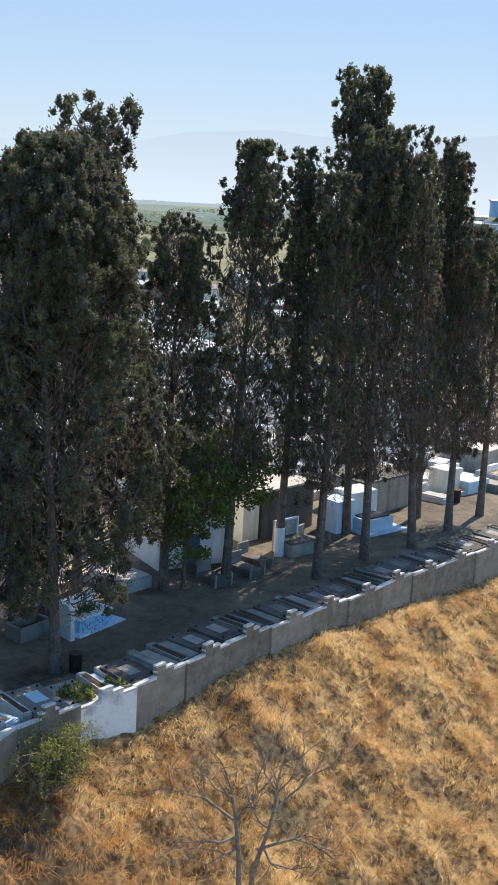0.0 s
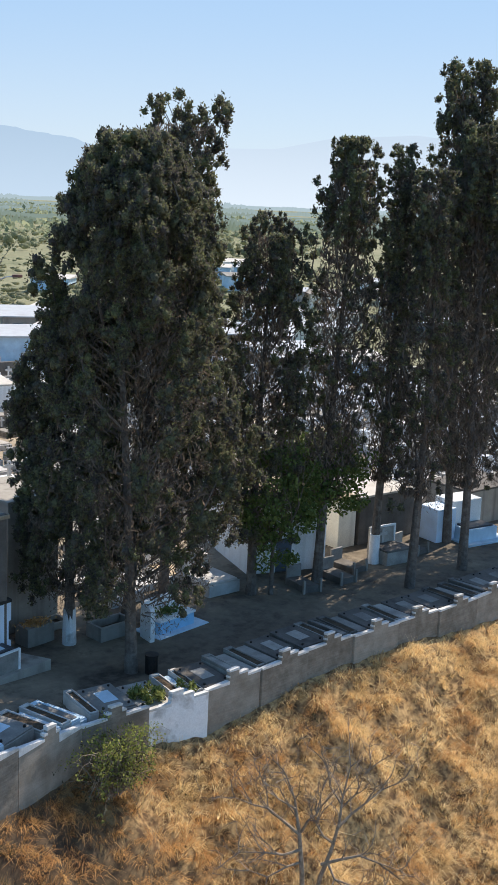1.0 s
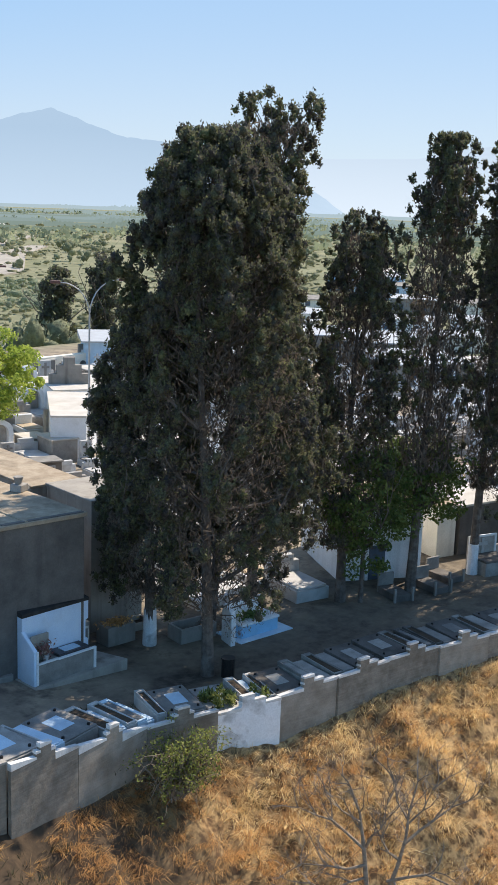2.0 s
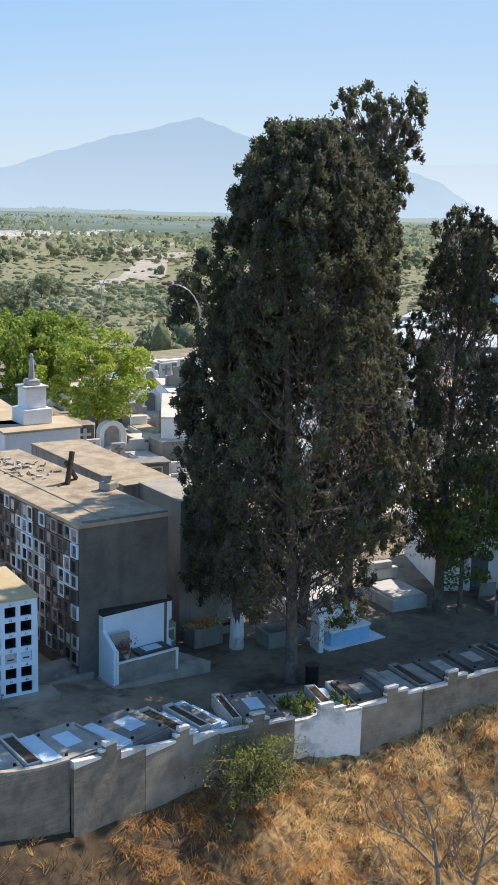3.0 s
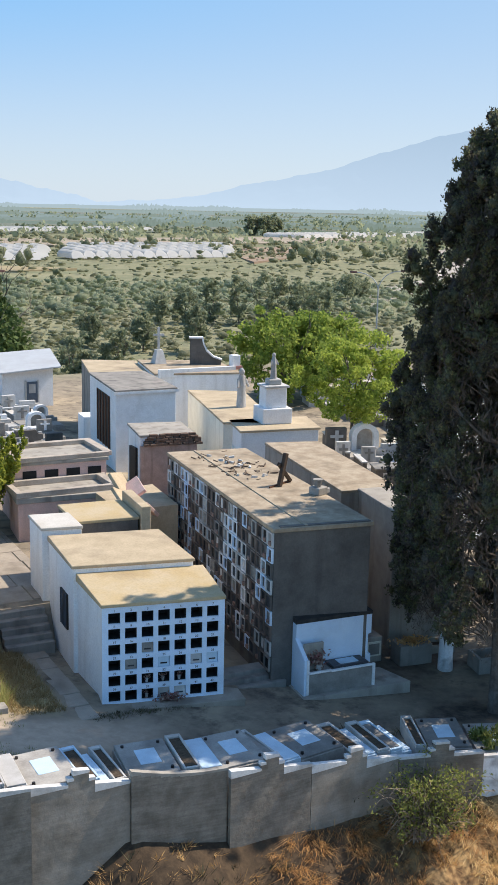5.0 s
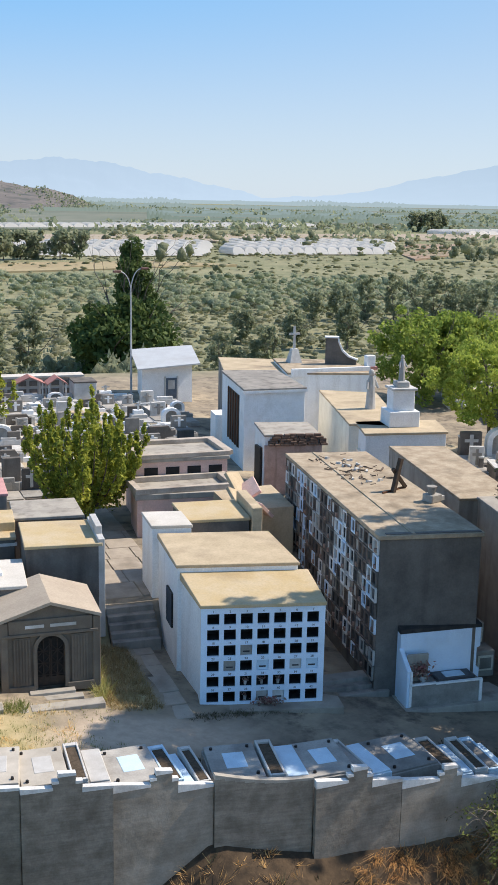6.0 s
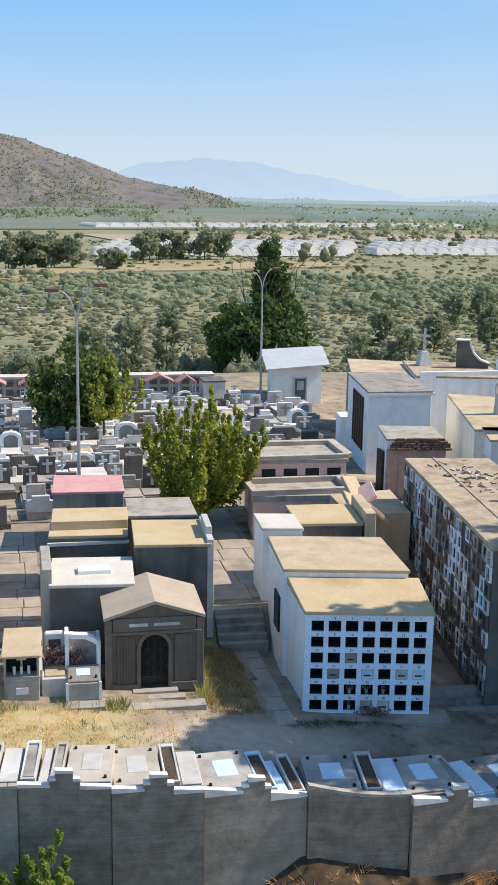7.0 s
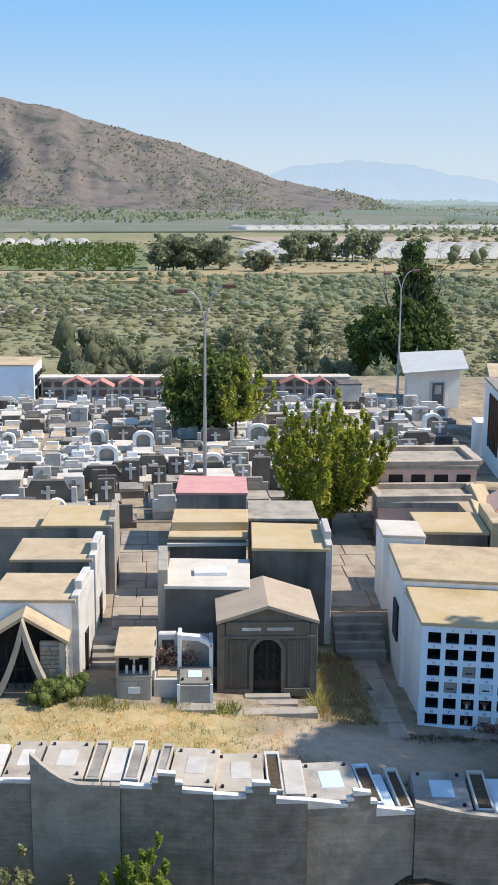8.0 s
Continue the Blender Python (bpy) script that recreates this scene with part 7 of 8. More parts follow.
DENSE, THIN = "tall dark cypress with a dense crown of rounded tufts", "tall thin cypress with gaps and dry brown twigs"
# x, y, top, radius, start of the crown, seed, painted foot, brown share, lean, crest, airiness, shift of the crown
TREES = [
    (15.5, -3.9, 22.6, 4.5, 2.6, 1, False, 0.32, (0.2, 1.7), (0.78, 0.5, 0.14), 0.0, (0.2, -0.9)),
    (16.2, 0.6, 15.2, 2.4, 1.6, 2, True, 0.12, (0.0, 0.0), (0.8, 0.6, 0.35), 0.0, (-0.9, -0.9)),
    (20.3, 0.4, 20.8, 2.7, 3.2, 14, False, 0.25, (0.0, -2.2), (0.9, 0.7, 0.45), 0.0, (0.0, 0.0)),
    (25.0, 1.6, 25.1, 2.1, 4.0, 3, False, 0.1, (0.6, -0.2), CAP, 0.0, (0.0, 0.0)),
    (27.8, -2.4, 19.5, 2.6, 2.0, 4, False, 0.3, (0.5, 0.0), CREST, 0.12, (0.0, 0.0)),
    (32.0, -4.3, 23.5, 1.95, 4.0, 5, False, 0.5, (0.6, -0.4), (1.0, 0.75, 0.4), 0.65, (0.0, 0.0)),
    (37.0, -5.4, 23.4, 1.3, 4.2, 6, True, 0.5, (0.3, 0.0), (0.7, 0.62, 0.4), 0.45, (0.0, 0.0)),
    (34.3, -9.0, 22.0, 1.8, 4.4, 7, False, 0.35, (0.8, 0.3), FLAT, 0.1, (0.0, 0.5)),
    (43.8, -7.0, 28.5, 2.0, 4.0, 8, False, 0.25, (-1.6, 0.4), (0.9, 0.75, 0.55), 0.1, (0.0, 0.0)),
    (39.3, -9.9, 24.8, 1.9, 4.2, 9, False, 0.5, (0.3, 0.3), (0.8, 0.75, 0.5), 0.45, (0.0, 0.6)),
    (43.4, -11.7, 25.1, 2.2, 4.2, 10, False, 0.5, (-1.0, 1.0), FLAT, 0.3, (0.0, 0.8)),
    (50.9, -9.7, 25.0, 2.4, 4.5, 11, False, 0.35, (-0.6, -0.4), CREST, 0.35, (0.0, 0.0)),
    (48.8, -12.7, 19.5, 2.4, 4.5, 12, False, 0.45, (0.6, 0.5), FLAT, 0.5, (0.0, 0.3)),
    (54.0, -13.5, 19.0, 2.5, 4.5, 13, False, 0.45, (0.5, 0.6), FLAT, 0.5, (0.0, 0.3)),
]
for x, y, top, r, start, seed, painted, brown, lean, crest, airy, off in TREES:
    cypress(x, y, top, r, start, seed, DENSE if airy < 0.4 else THIN, lean, 0.23, painted, brown, crest, airy, 0.35, off)


def spire_tree(name, at, height, width, mat, seed, label, shoots=18, leaf=0.26, per=70, trunk=0.14, clump=0.42, category="tree", low=0.22):
    """A young tree whose shoots stand up like flames, leafy along their whole length."""
    rng, rnd = np.random.default_rng(seed), random.Random(seed)
    ob = thing(name, label, category, at)
    fork = height * low
    wood, cen, rad = Shape(), [], []
    wood.path([(0, 0, -0.3), (0.04, 0.02, fork * 0.5), (0, 0, fork)], [trunk * 1.2, trunk, trunk * 0.8], 9)
    for i in range(shoots):
        a = 2.4 * i + rnd.uniform(-0.3, 0.3)
        f = math.sqrt((i + 0.5) / shoots)
        ln = (height - fork) * (1.0 - 0.42 * f) * rnd.uniform(0.85, 1.08)
        out = width * 0.5 * f * rnd.uniform(0.85, 1.1)
        pts = []
        for k in range(6):
            t = k / 5
            pts.append(Vector((math.cos(a) * out * math.sin(t * 1.57) ** 0.8, math.sin(a) * out * math.sin(t * 1.57) ** 0.8, fork + ln * t ** 1.15)))
        wood.path(pts, [trunk * 0.5 * (1 - 0.85 * k / 5) for k in range(6)], 5)
        for k in range(9):
            t = 0.22 + 0.78 * k / 8
            j = min(int(t * 5), 4)
            p = pts[j].lerp(pts[j + 1], t * 5 - j)
            cen.append(p)
            rad.append((clump * (1.2 - 0.95 * t),) * 2 + (clump * (1.3 - 0.6 * t),))
    part("trunk", wood, BARK, ob)
    cen, rad = np.array(cen) + rng.normal(size=(len(cen), 3)) * 0.12, np.array(rad)
    part("crown", quads("crown", leaves(clumps(cen, rad, per, rng), leaf, rng, 0.2, 1.4), mat), ob)
    return ob


def broadleaf(name, at, crown, mat, seed, label, count=90, per=150, leaf=0.22, trunk=0.2, category="tree", clump=0.3, forks=6, z_crown=None):
    """A broad-leaved tree or shrub: trunk, forking limbs, a crown of loose leaf clumps. crown: centre height and radii."""
    rng, rnd = np.random.default_rng(seed), random.Random(seed)
    ob = thing(name, label, category, at)
    zc, rx, ry, rz = crown
    s, tips = Shape(), []
    s.tube((0, 0, -0.2), (0.05, 0.03, zc - rz * 0.6), trunk, trunk * 0.7, 9)
    for i in range(forks):
        a = 2 * math.pi * i / forks + rnd.uniform(-0.3, 0.3)
        limb_path((0.05, 0.03, zc - rz * 0.65), (math.cos(a) * 0.8, math.sin(a) * 0.8, 1.0), rz * 1.3, trunk * 0.5, rnd, s, 1, tips, splits=2)
    part("trunk", s, BARK, ob)
    d = rng.normal(size=(count, 3))
    d /= np.linalg.norm(d, axis=1, keepdims=True)
    r = rng.uniform(0.3, 1.0, (count, 1)) ** 0.5
    lump = 1 + 0.2 * np.sin(4 * d[:, :1] * 3 + seed) * np.cos(5 * d[:, 2:] + seed)
    cen = d * r * lump * (rx, ry, rz) + (0, 0, zc)
    k = min(rx, rz) * clump
    rad = rng.uniform(0.6, 1.25, (count, 1)) * (k, k, k * 0.8)
    part("crown", quads("crown", leaves(clumps(cen, rad, per, rng), leaf, rng, 0.2, 1.5), mat), ob)
    return ob


spire_tree("plane_tree", (-0.3, 20.6, ground_z(-1.6, 20.6)), 7.5, 7.4, LEAF_YELLOW, 21, "yellow-green young plane tree among the vaults", 50, 0.17, 56, 0.15, 0.46, low=0.1)
broadleaf("plane_tree", (33.8, 36.5, 0.3), (5.6, 4.3, 4.3, 3.5), LEAF_LIME, 22, "bright yellow-green leafy tree behind the vaults", 130, 110, 0.20, 0.16, clump=0.2)
broadleaf("broad_tree", (38.8, 56.0, 0.5), (4.8, 5.6, 5.0, 4.1), LEAF_GREEN, 23, "green broad tree behind the statues", 150, 95, 0.26, 0.25, clump=0.22)
broadleaf("broad_tree", (43.5, 58.0, 0.5), (4.6, 4.0, 4.0, 3.8), LEAF_GREEN, 32, "green broad tree behind the statues", 110, 95, 0.26, 0.2, clump=0.22)
broadleaf("cemetery_tree", (-5.7, 46.5, 1.3), (3.6, 3.4, 3.2, 3.2), LEAF_MID, 24, "green tree among the white tombs", 110, 70, 0.3, 0.2, clump=0.24)
spire_tree("cemetery_tree", (-3.7, 45.0, 1.3), 6.4, 6.4, LEAF_YELLOW, 25, "yellowing branches of a tree among the tombs", 16, 0.26, 16, 0.1, 0.45)
broadleaf("small_conifer", (-25.0, 47.5, 1.2), (2.2, 1.8, 1.8, 2.3), LEAF_DEEP, 26, "small dark conifer at the cemetery edge", 60, 120, 0.3, 0.15)
broadleaf("small_oak", (28.3, -3.4, ground_z(28.3, -3.4)), (5.4, 2.5, 2.4, 3.8), LEAF_MID, 27, "green leafy tree under the cypresses", 120, 70, 0.15, 0.14, clump=0.24)
broadleaf("small_oak", (33.4, -3.6, ground_z(33.4, -3.6)), (6.0, 3.1, 2.8, 2.5), LEAF_MID, 28, "green leafy tree under the cypresses", 130, 70, 0.15, 0.14, clump=0.26)


def straggly_bush(at, width, height, seed, label):
    """An open bush of long bowed twigs with small leaves towards the light."""
    rng, rnd = np.random.default_rng(seed), random.Random(seed)
    ob = thing("wall_bush", label, "bush", at)
    wood, cen = Shape(), []
    for i in range(190):
        a = rnd.uniform(0, 6.283)
        bx, by = rnd.uniform(-0.7, 0.7), rnd.uniform(-0.3, 0.3)
        out, up = width * 0.5 * rnd.uniform(0.3, 1.05), height * rnd.uniform(0.2, 1.0)
        droop = rnd.uniform(0.0, 0.35) * height
        pts = []
        for k in range(7):
            t = k / 6
            pts.append(Vector((bx + math.cos(a) * out * t + rnd.uniform(-0.06, 0.06), by + math.sin(a) * out * t * 0.7 + rnd.uniform(-0.06, 0.06), up * math.sin(t * 1.9) / 0.95 - droop * t * t)))
        r = 0.022 if i % 8 else 0.04
        wood.path(pts, [r * (1 - 0.8 * k / 6) for k in range(7)], 4)
        for k in range(2, 7):
            if rnd.random() < 0.8:
                cen.append(pts[k] + Vector((rnd.uniform(-0.1, 0.1), rnd.uniform(-0.1, 0.1), rnd.uniform(-0.05, 0.12))))
    tagged(part("twig", wood, BARK_TWIG, ob, "pale grey bowed twigs"), "pale grey bowed twigs", kind="stuff")
    cen = np.array([tuple(c) for c in cen])
    # sun side painted in: high and right-hand leaves bright, the others dark
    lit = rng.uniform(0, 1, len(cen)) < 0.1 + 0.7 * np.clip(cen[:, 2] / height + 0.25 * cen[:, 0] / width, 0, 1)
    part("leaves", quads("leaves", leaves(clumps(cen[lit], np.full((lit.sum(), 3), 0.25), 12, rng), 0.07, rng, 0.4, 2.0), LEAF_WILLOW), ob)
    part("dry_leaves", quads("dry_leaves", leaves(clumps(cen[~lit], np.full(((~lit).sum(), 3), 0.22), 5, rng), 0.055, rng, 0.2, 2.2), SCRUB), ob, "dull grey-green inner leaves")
    return ob


straggly_bush((8.8, -8.6, -2.5), 4.2, 2.5, 29, "straggly open bush with bare twigs at the wall foot")
spire_tree("wall_bush", (-9.9, -8.7, -5.4), 7.0, 3.0, LEAF_GREEN, 30, "light green bush below the wall", 26, 0.12, 110, 0.08, 0.36, "bush")
spire_tree("wall_bush", (-13.4, -8.6, -5.6), 7.3, 4.0, LEAF_SHRUB, 31, "grey-green bush below the wall", 20, 0.12, 60, 0.08, 0.36, "bush")


def dead_tree():
    """Two bare grey stems that fork low into long, bowed, twiggy limbs."""
    x, y = 11.4, -15.4
    z = ground_z(x, y) - 0.2
    ob = thing("dead_tree", "leafless grey dead tree on the dry bank", "tree", (x, y, z))
    f = -3.05 - z
    s, twigs, rnd = Shape(), Shape(), random.Random(44)
    along = Vector((0.54, -0.84, 0))
    back = Vector((0.84, 0.54, 0))

    def at(u, v, w=0.0):
        return along * u + back * w + Vector((0, 0, f + v))

    # run along the slope, height over the fork, depth: stems first, then limbs
    lines = [
        (0.16, [(0.25, -f, 0), (0.2, -f * 0.5, 0.1), (0.12, -1.6, 0), (0.0, 0.0, 0), (-0.15, 0.5, 0.1), (-0.3, 1.2, 0.2), (-0.7, 2.3, 0.1)]),
        (0.15, [(0.7, -f, 0.2), (0.75, -f * 0.5, 0.2), (0.95, -1.8, 0.1), (1.2, -0.6, 0), (1.4, 0.55, -0.1), (1.5, 1.5, 0), (1.75, 2.7, 0.1)]),
        (0.085, [(0.0, -0.1, 0), (-0.7, 0.3, 0.3), (-1.3, 0.75, 0.2), (-1.9, 0.8, 0.5), (-2.5, 1.0, 0.4)]),
        (0.08, [(0.05, -0.7, 0), (-0.6, -0.75, -0.3), (-1.3, -0.6, -0.4), (-2.3, -0.75, -0.3)]),
        (0.07, [(0.1, -1.3, 0), (-0.5, -1.2, -0.4), (-1.2, -1.45, -0.8), (-1.9, -1.3, -0.7)]),
        (0.08, [(0.0, 0.0, 0), (0.25, 0.6, -0.3), (0.55, 1.1, -0.5), (0.7, 1.9, -0.4)]),
        (0.09, [(1.35, 0.2, 0), (1.9, 0.65, 0.3), (2.4, 1.2, 0.2), (3.0, 1.5, 0.5), (3.6, 1.95, 0.4)]),
        (0.09, [(0.9, -1.4, 0), (1.6, -0.9, -0.3), (2.3, -0.75, -0.3), (3.0, -0.85, -0.6), (3.8, -1.1, -0.5)]),
        (0.08, [(1.25, -0.4, 0), (0.85, 0.1, -0.4), (0.6, 0.7, -0.5), (0.75, 1.5, -0.7)]),
        (0.07, [(1.0, -1.2, 0), (1.4, -1.6, -0.5), (2.1, -1.7, -0.8), (2.9, -2.0, -0.9)]),
        (0.06, [(1.45, 1.2, 0), (1.1, 1.7, 0.4), (0.95, 2.4, 0.4)]),
        (0.06, [(1.45, 1.0, 0), (2.0, 1.7, -0.2), (2.3, 2.5, -0.1)]),
        (0.06, [(-0.25, 0.9, 0.1), (-0.9, 1.4, -0.1), (-1.3, 2.0, -0.2)]),
    ]
    tips = []
    for k, (r, pts) in enumerate(lines):
        q = [at(*p) + Vector((rnd.uniform(-0.06, 0.06), rnd.uniform(-0.06, 0.06), rnd.uniform(-0.06, 0.06))) for p in pts]
        n = len(q)
        s.path(q, [r * 0.8 * (1 - 0.8 * i / (n - 1)) for i in range(n)], 8 if k < 2 else 6)
        for i in range(1 if k > 1 else 4, n):
            for _ in range(2):
                d = (q[i] - q[i - 1]).normalized() + Vector((rnd.uniform(-0.8, 0.8), rnd.uniform(-0.8, 0.8), rnd.uniform(-0.2, 0.9)))
                limb_path(q[i], d, rnd.uniform(0.8, 1.6), 0.03, rnd, twigs, 1, tips, 0.2, 2, 0.4)
    for q in tips[::2]:
        limb_path(q, (rnd.uniform(-1, 1), rnd.uniform(-1, 1), rnd.uniform(-0.1, 0.9)), rnd.uniform(0.4, 0.8), 0.016, rnd, twigs, 1, [], 0.2, 2, 0.4)
    part("trunk", s, BARK_GREY, ob)
    tagged(part("twig", twigs, BARK_TWIG, ob), "fine pale grey twigs", kind="stuff")


dead_tree()


# ---------------------------------------------------------------- dry grass on the bank
def tufts(name, label, n, xr, off, mat, seed, height, blades, spread_r, width=0.02, lie=0.5, mask=None, inside=None):
    rng = np.random.default_rng(seed)
    x = rng.uniform(*xr, n)
    if inside:
        y = rng.uniform(*inside, n)
    else:
        y = wall_y(x) + 0.0 - rng.uniform(off[0], off[1], n)
    if mask is not None:
        k = mask(x, y, rng)
        x, y = x[k], y[k]
    n = len(x)
    z = land(x, y)
    base = np.stack([x, y, z], -1)
    sz = rng.uniform(0.6, 1.3, n) * height
    b = np.repeat(base, blades, 0)
    m = len(b)
    a = rng.uniform(0, 2 * np.pi, m)
    flow = np.repeat(rng.uniform(0, 2 * np.pi, n), blades)
    hgt = np.repeat(sz, blades) * rng.uniform(0.6, 1.15, m)
    root = b + np.stack([np.cos(a), np.sin(a), 0 * a], -1) * (rng.uniform(0, spread_r, m))[:, None]
    out = np.stack([np.cos(a) * 0.6 + np.cos(flow) * lie, np.sin(a) * 0.6 + np.sin(flow) * lie, np.full(m, 1.0)], -1)
    out /= np.linalg.norm(out, axis=1, keepdims=True)
    tip = root + out * hgt[:, None] - np.array([0, 0, 1]) * (hgt * 0.18)[:, None]
    side = np.stack([-np.sin(a), np.cos(a), 0 * a], -1) * width * rng.uniform(0.7, 1.5, m)[:, None]
    root[:, 2] -= 0.05
    v = np.stack([root - side, root + side, tip], 1)
    ob = new(name, quads(name, v, mat, 3))
    return tagged(ob, label, "grass", kind="stuff")


def patchy(s, k, cut):
    return lambda x, y, rng: tangle(x, y, s * 1.2, k) + 0.6 * tangle(x, y, s * 3.0, k) + rng.normal(size=len(x)) * 0.25 > cut


def mops(name, label, n, xr, off, mat, seed, size, blades, mask):
    """Bunch grass: each tussock's blades rise from one root, bow over and hang downhill."""
    rng = np.random.default_rng(seed)
    x = rng.uniform(*xr, n)
    y = wall_y(x) - rng.uniform(off[0], off[1], n)
    k = mask(x, y, rng)
    x, y = x[k], y[k]
    n = len(x)
    base = np.repeat(np.stack([x, y, land(x, y) - 0.04], -1), blades, 0)
    m = len(base)
    big = np.repeat(size * rng.uniform(0.55, 1.35, n), blades) * rng.uniform(0.65, 1.2, m)
    lay = 1.0 * wave(x, y, 0.7, 3.0) + rng.normal(size=n) * 0.9
    hang = np.repeat(np.stack([np.sin(lay) * 0.8, -np.cos(lay) * 0.8, 0 * lay], -1), blades, 0) + rng.normal(size=(m, 3)) * (0.5, 0.5, 0.2)
    a = rng.uniform(0, 2 * np.pi, m)
    way = np.stack([np.cos(a), np.sin(a), 0 * a], -1)
    root = base + way * (big * rng.uniform(0, 0.5, m))[:, None]
    side = np.stack([-np.sin(a), np.cos(a), 0 * a], -1) * (0.009 * rng.uniform(0.6, 1.5, m))[:, None]
    mid = root + (way * 0.35 + hang * 0.3 + np.array([0, 0, 0.62]) * rng.uniform(0.6, 1.25, (m, 1))) * (big * 0.6)[:, None]
    tip = mid + (way * 0.3 + hang * 0.65 + np.array([0, 0, -0.3])) * (big * 0.7)[:, None]
    ob = new(name, quads(name, np.stack([root, mid + side, tip, mid - side], 1), mat))
    return tagged(ob, label, "grass", kind="stuff")


mops("grass_tussocks", "hanging golden tussocks of dry grass", 5400, (10.5, 60), (0.3, 15), STRAW, 58, 0.78, 36, patchy(1.9, 0.8, 0.08))
mops("brown_tussocks", "hanging rust-brown tussocks of old grass", 7500, (3, 58), (0.4, 14), STRAW_RUST, 65, 0.55, 26, lambda x, y, rng: tangle(x, y, 1.8, 2.0) + rng.normal(size=len(x)) * 0.4 - np.clip((x - 13) * 0.1, -0.6, 0.4) > 0.0)
tufts("dry_grass", "golden dry grass on the bank", 9000, (12, 60), (0.3, 16), STRAW, 51, 0.34, 11, 0.2, 0.012, 0.9, patchy(0.9, 0.3, -0.05))
tufts("old_grass", "brown flattened old grass on the bank", 4500, (-6, 60), (0.2, 16), STRAW_DARK, 52, 0.40, 11, 0.24, 0.015, 1.1)
tufts("bank_scrub", "dark twiggy scrub patches on the bank", 3600, (-4, 60), (0.4, 17), SCRUB, 57, 0.5, 16, 0.25, 0.013, 0.3, patchy(0.9, 4.0, 0.35))
tufts("tall_straw", "tall pale straw stalks on the bank", 1500, (4, 60), (0.6, 15), STRAW, 53, 0.9, 9, 0.1, 0.012, 0.3, patchy(0.5, 1.3, 0.1))
tufts("roadside_weeds", "yellowing weeds and grass beside the dusty road", 1300, (-22, -3.4), (0, 0), GRASS_GREEN, 54, 0.16, 8, 0.14, 0.014, 0.5, patchy(0.9, 2.0, -0.1), (-4.0, 0.9))
tufts("alley_grass", "dry grass patch beside the mausoleum", 900, (-3.5, -1.45), (0, 0), OLD_HAY, 55, 0.28, 9, 0.14, 0.012, 0.5, None, (0.1, 6.4))
tufts("road_straw", "pale dry grass beside the dusty road", 2400, (-24, -5.0), (0, 0), STRAW, 59, 0.2, 10, 0.16, 0.012, 0.7, patchy(0.8, 0.5, -0.3), (-4.0, 0.7))
tufts("tall_weeds", "tall yellow-green weeds beside the steps", 60, (-3.5, -2.5), (0, 0), GRASS_PALE, 60, 0.85, 18, 0.22, 0.02, 0.4, None, (7.75, 8.4))
tufts("wall_weeds", "weeds along the mausoleum side", 50, (-3.6, -3.3), (0, 0), GRASS_PALE, 62, 0.7, 14, 0.2, 0.015, 0.4, None, (0.6, 4.6))


def hedge_shrub(x, y, seed):
    """A clipped round shrub."""
    rng = np.random.default_rng(seed)
    ob = thing("hedge_shrub", "clipped round green shrub at the chapel foot", "shrub", (x, y, ground_z(x, y)), group="shrubs at the chapel foot")
    cen = rng.normal(size=(16, 3)) * (0.24, 0.2, 0.12) + (0, 0, 0.38)
    rad = np.full((16, 3), 0.26)
    part("crown", lumps("crown", cen, rad * 0.85, rng, LEAF_MID, False, 0.3), ob)
    tagged(part("leaves", quads("leaves", scales(cen, rad * 1.15, 110, 0.07, rng, 1.4), LEAF_MID, 3), ob), kind="stuff")


for k, (x, y) in enumerate(((-13.5, 0.75), (-12.9, 1.0), (-12.3, 1.35))):
    hedge_shrub(x, y, 150 + k)
WEED_X = np.random.default_rng(63).uniform(12.0, 14.4, 16)
WEED_AT = np.stack([WEED_X, wall_y(WEED_X) + np.random.default_rng(64).uniform(0.4, 1.6, 16), crest_z(WEED_X) + 0.2], -1)
tagged(new("planter_weeds", quads("planter_weeds", scales(WEED_AT, np.full((16, 3), 0.26), 60, 0.09, np.random.default_rng(65), 2.2), GRASS_GREEN, 3)), "green weeds growing out of a wall grave", "plant", kind="stuff")
tufts("verge_weeds", "dark straggling weeds behind the wall graves", 420, (-3.0, 12.5), (-3.0, -2.2), SCRUB, 66, 0.24, 12, 0.22, 0.02, 0.7, patchy(1.1, 1.0, 0.0))
tufts("niche_weeds", "dry weeds along the niche block foot", 160, (-0.6, 5.6), (0, 0), SCRUB, 67, 0.16, 10, 0.16, 0.015, 0.7, None, (-0.7, -0.25))
tufts("alley_weeds", "green weeds round the tomb bases", 300, (-12.5, -6.5), (0, 0), GRASS_GREEN, 56, 0.4, 9, 0.14, 0.014, 0.5, patchy(1.3, 0.0, 0.0), (0.0, 1.0))


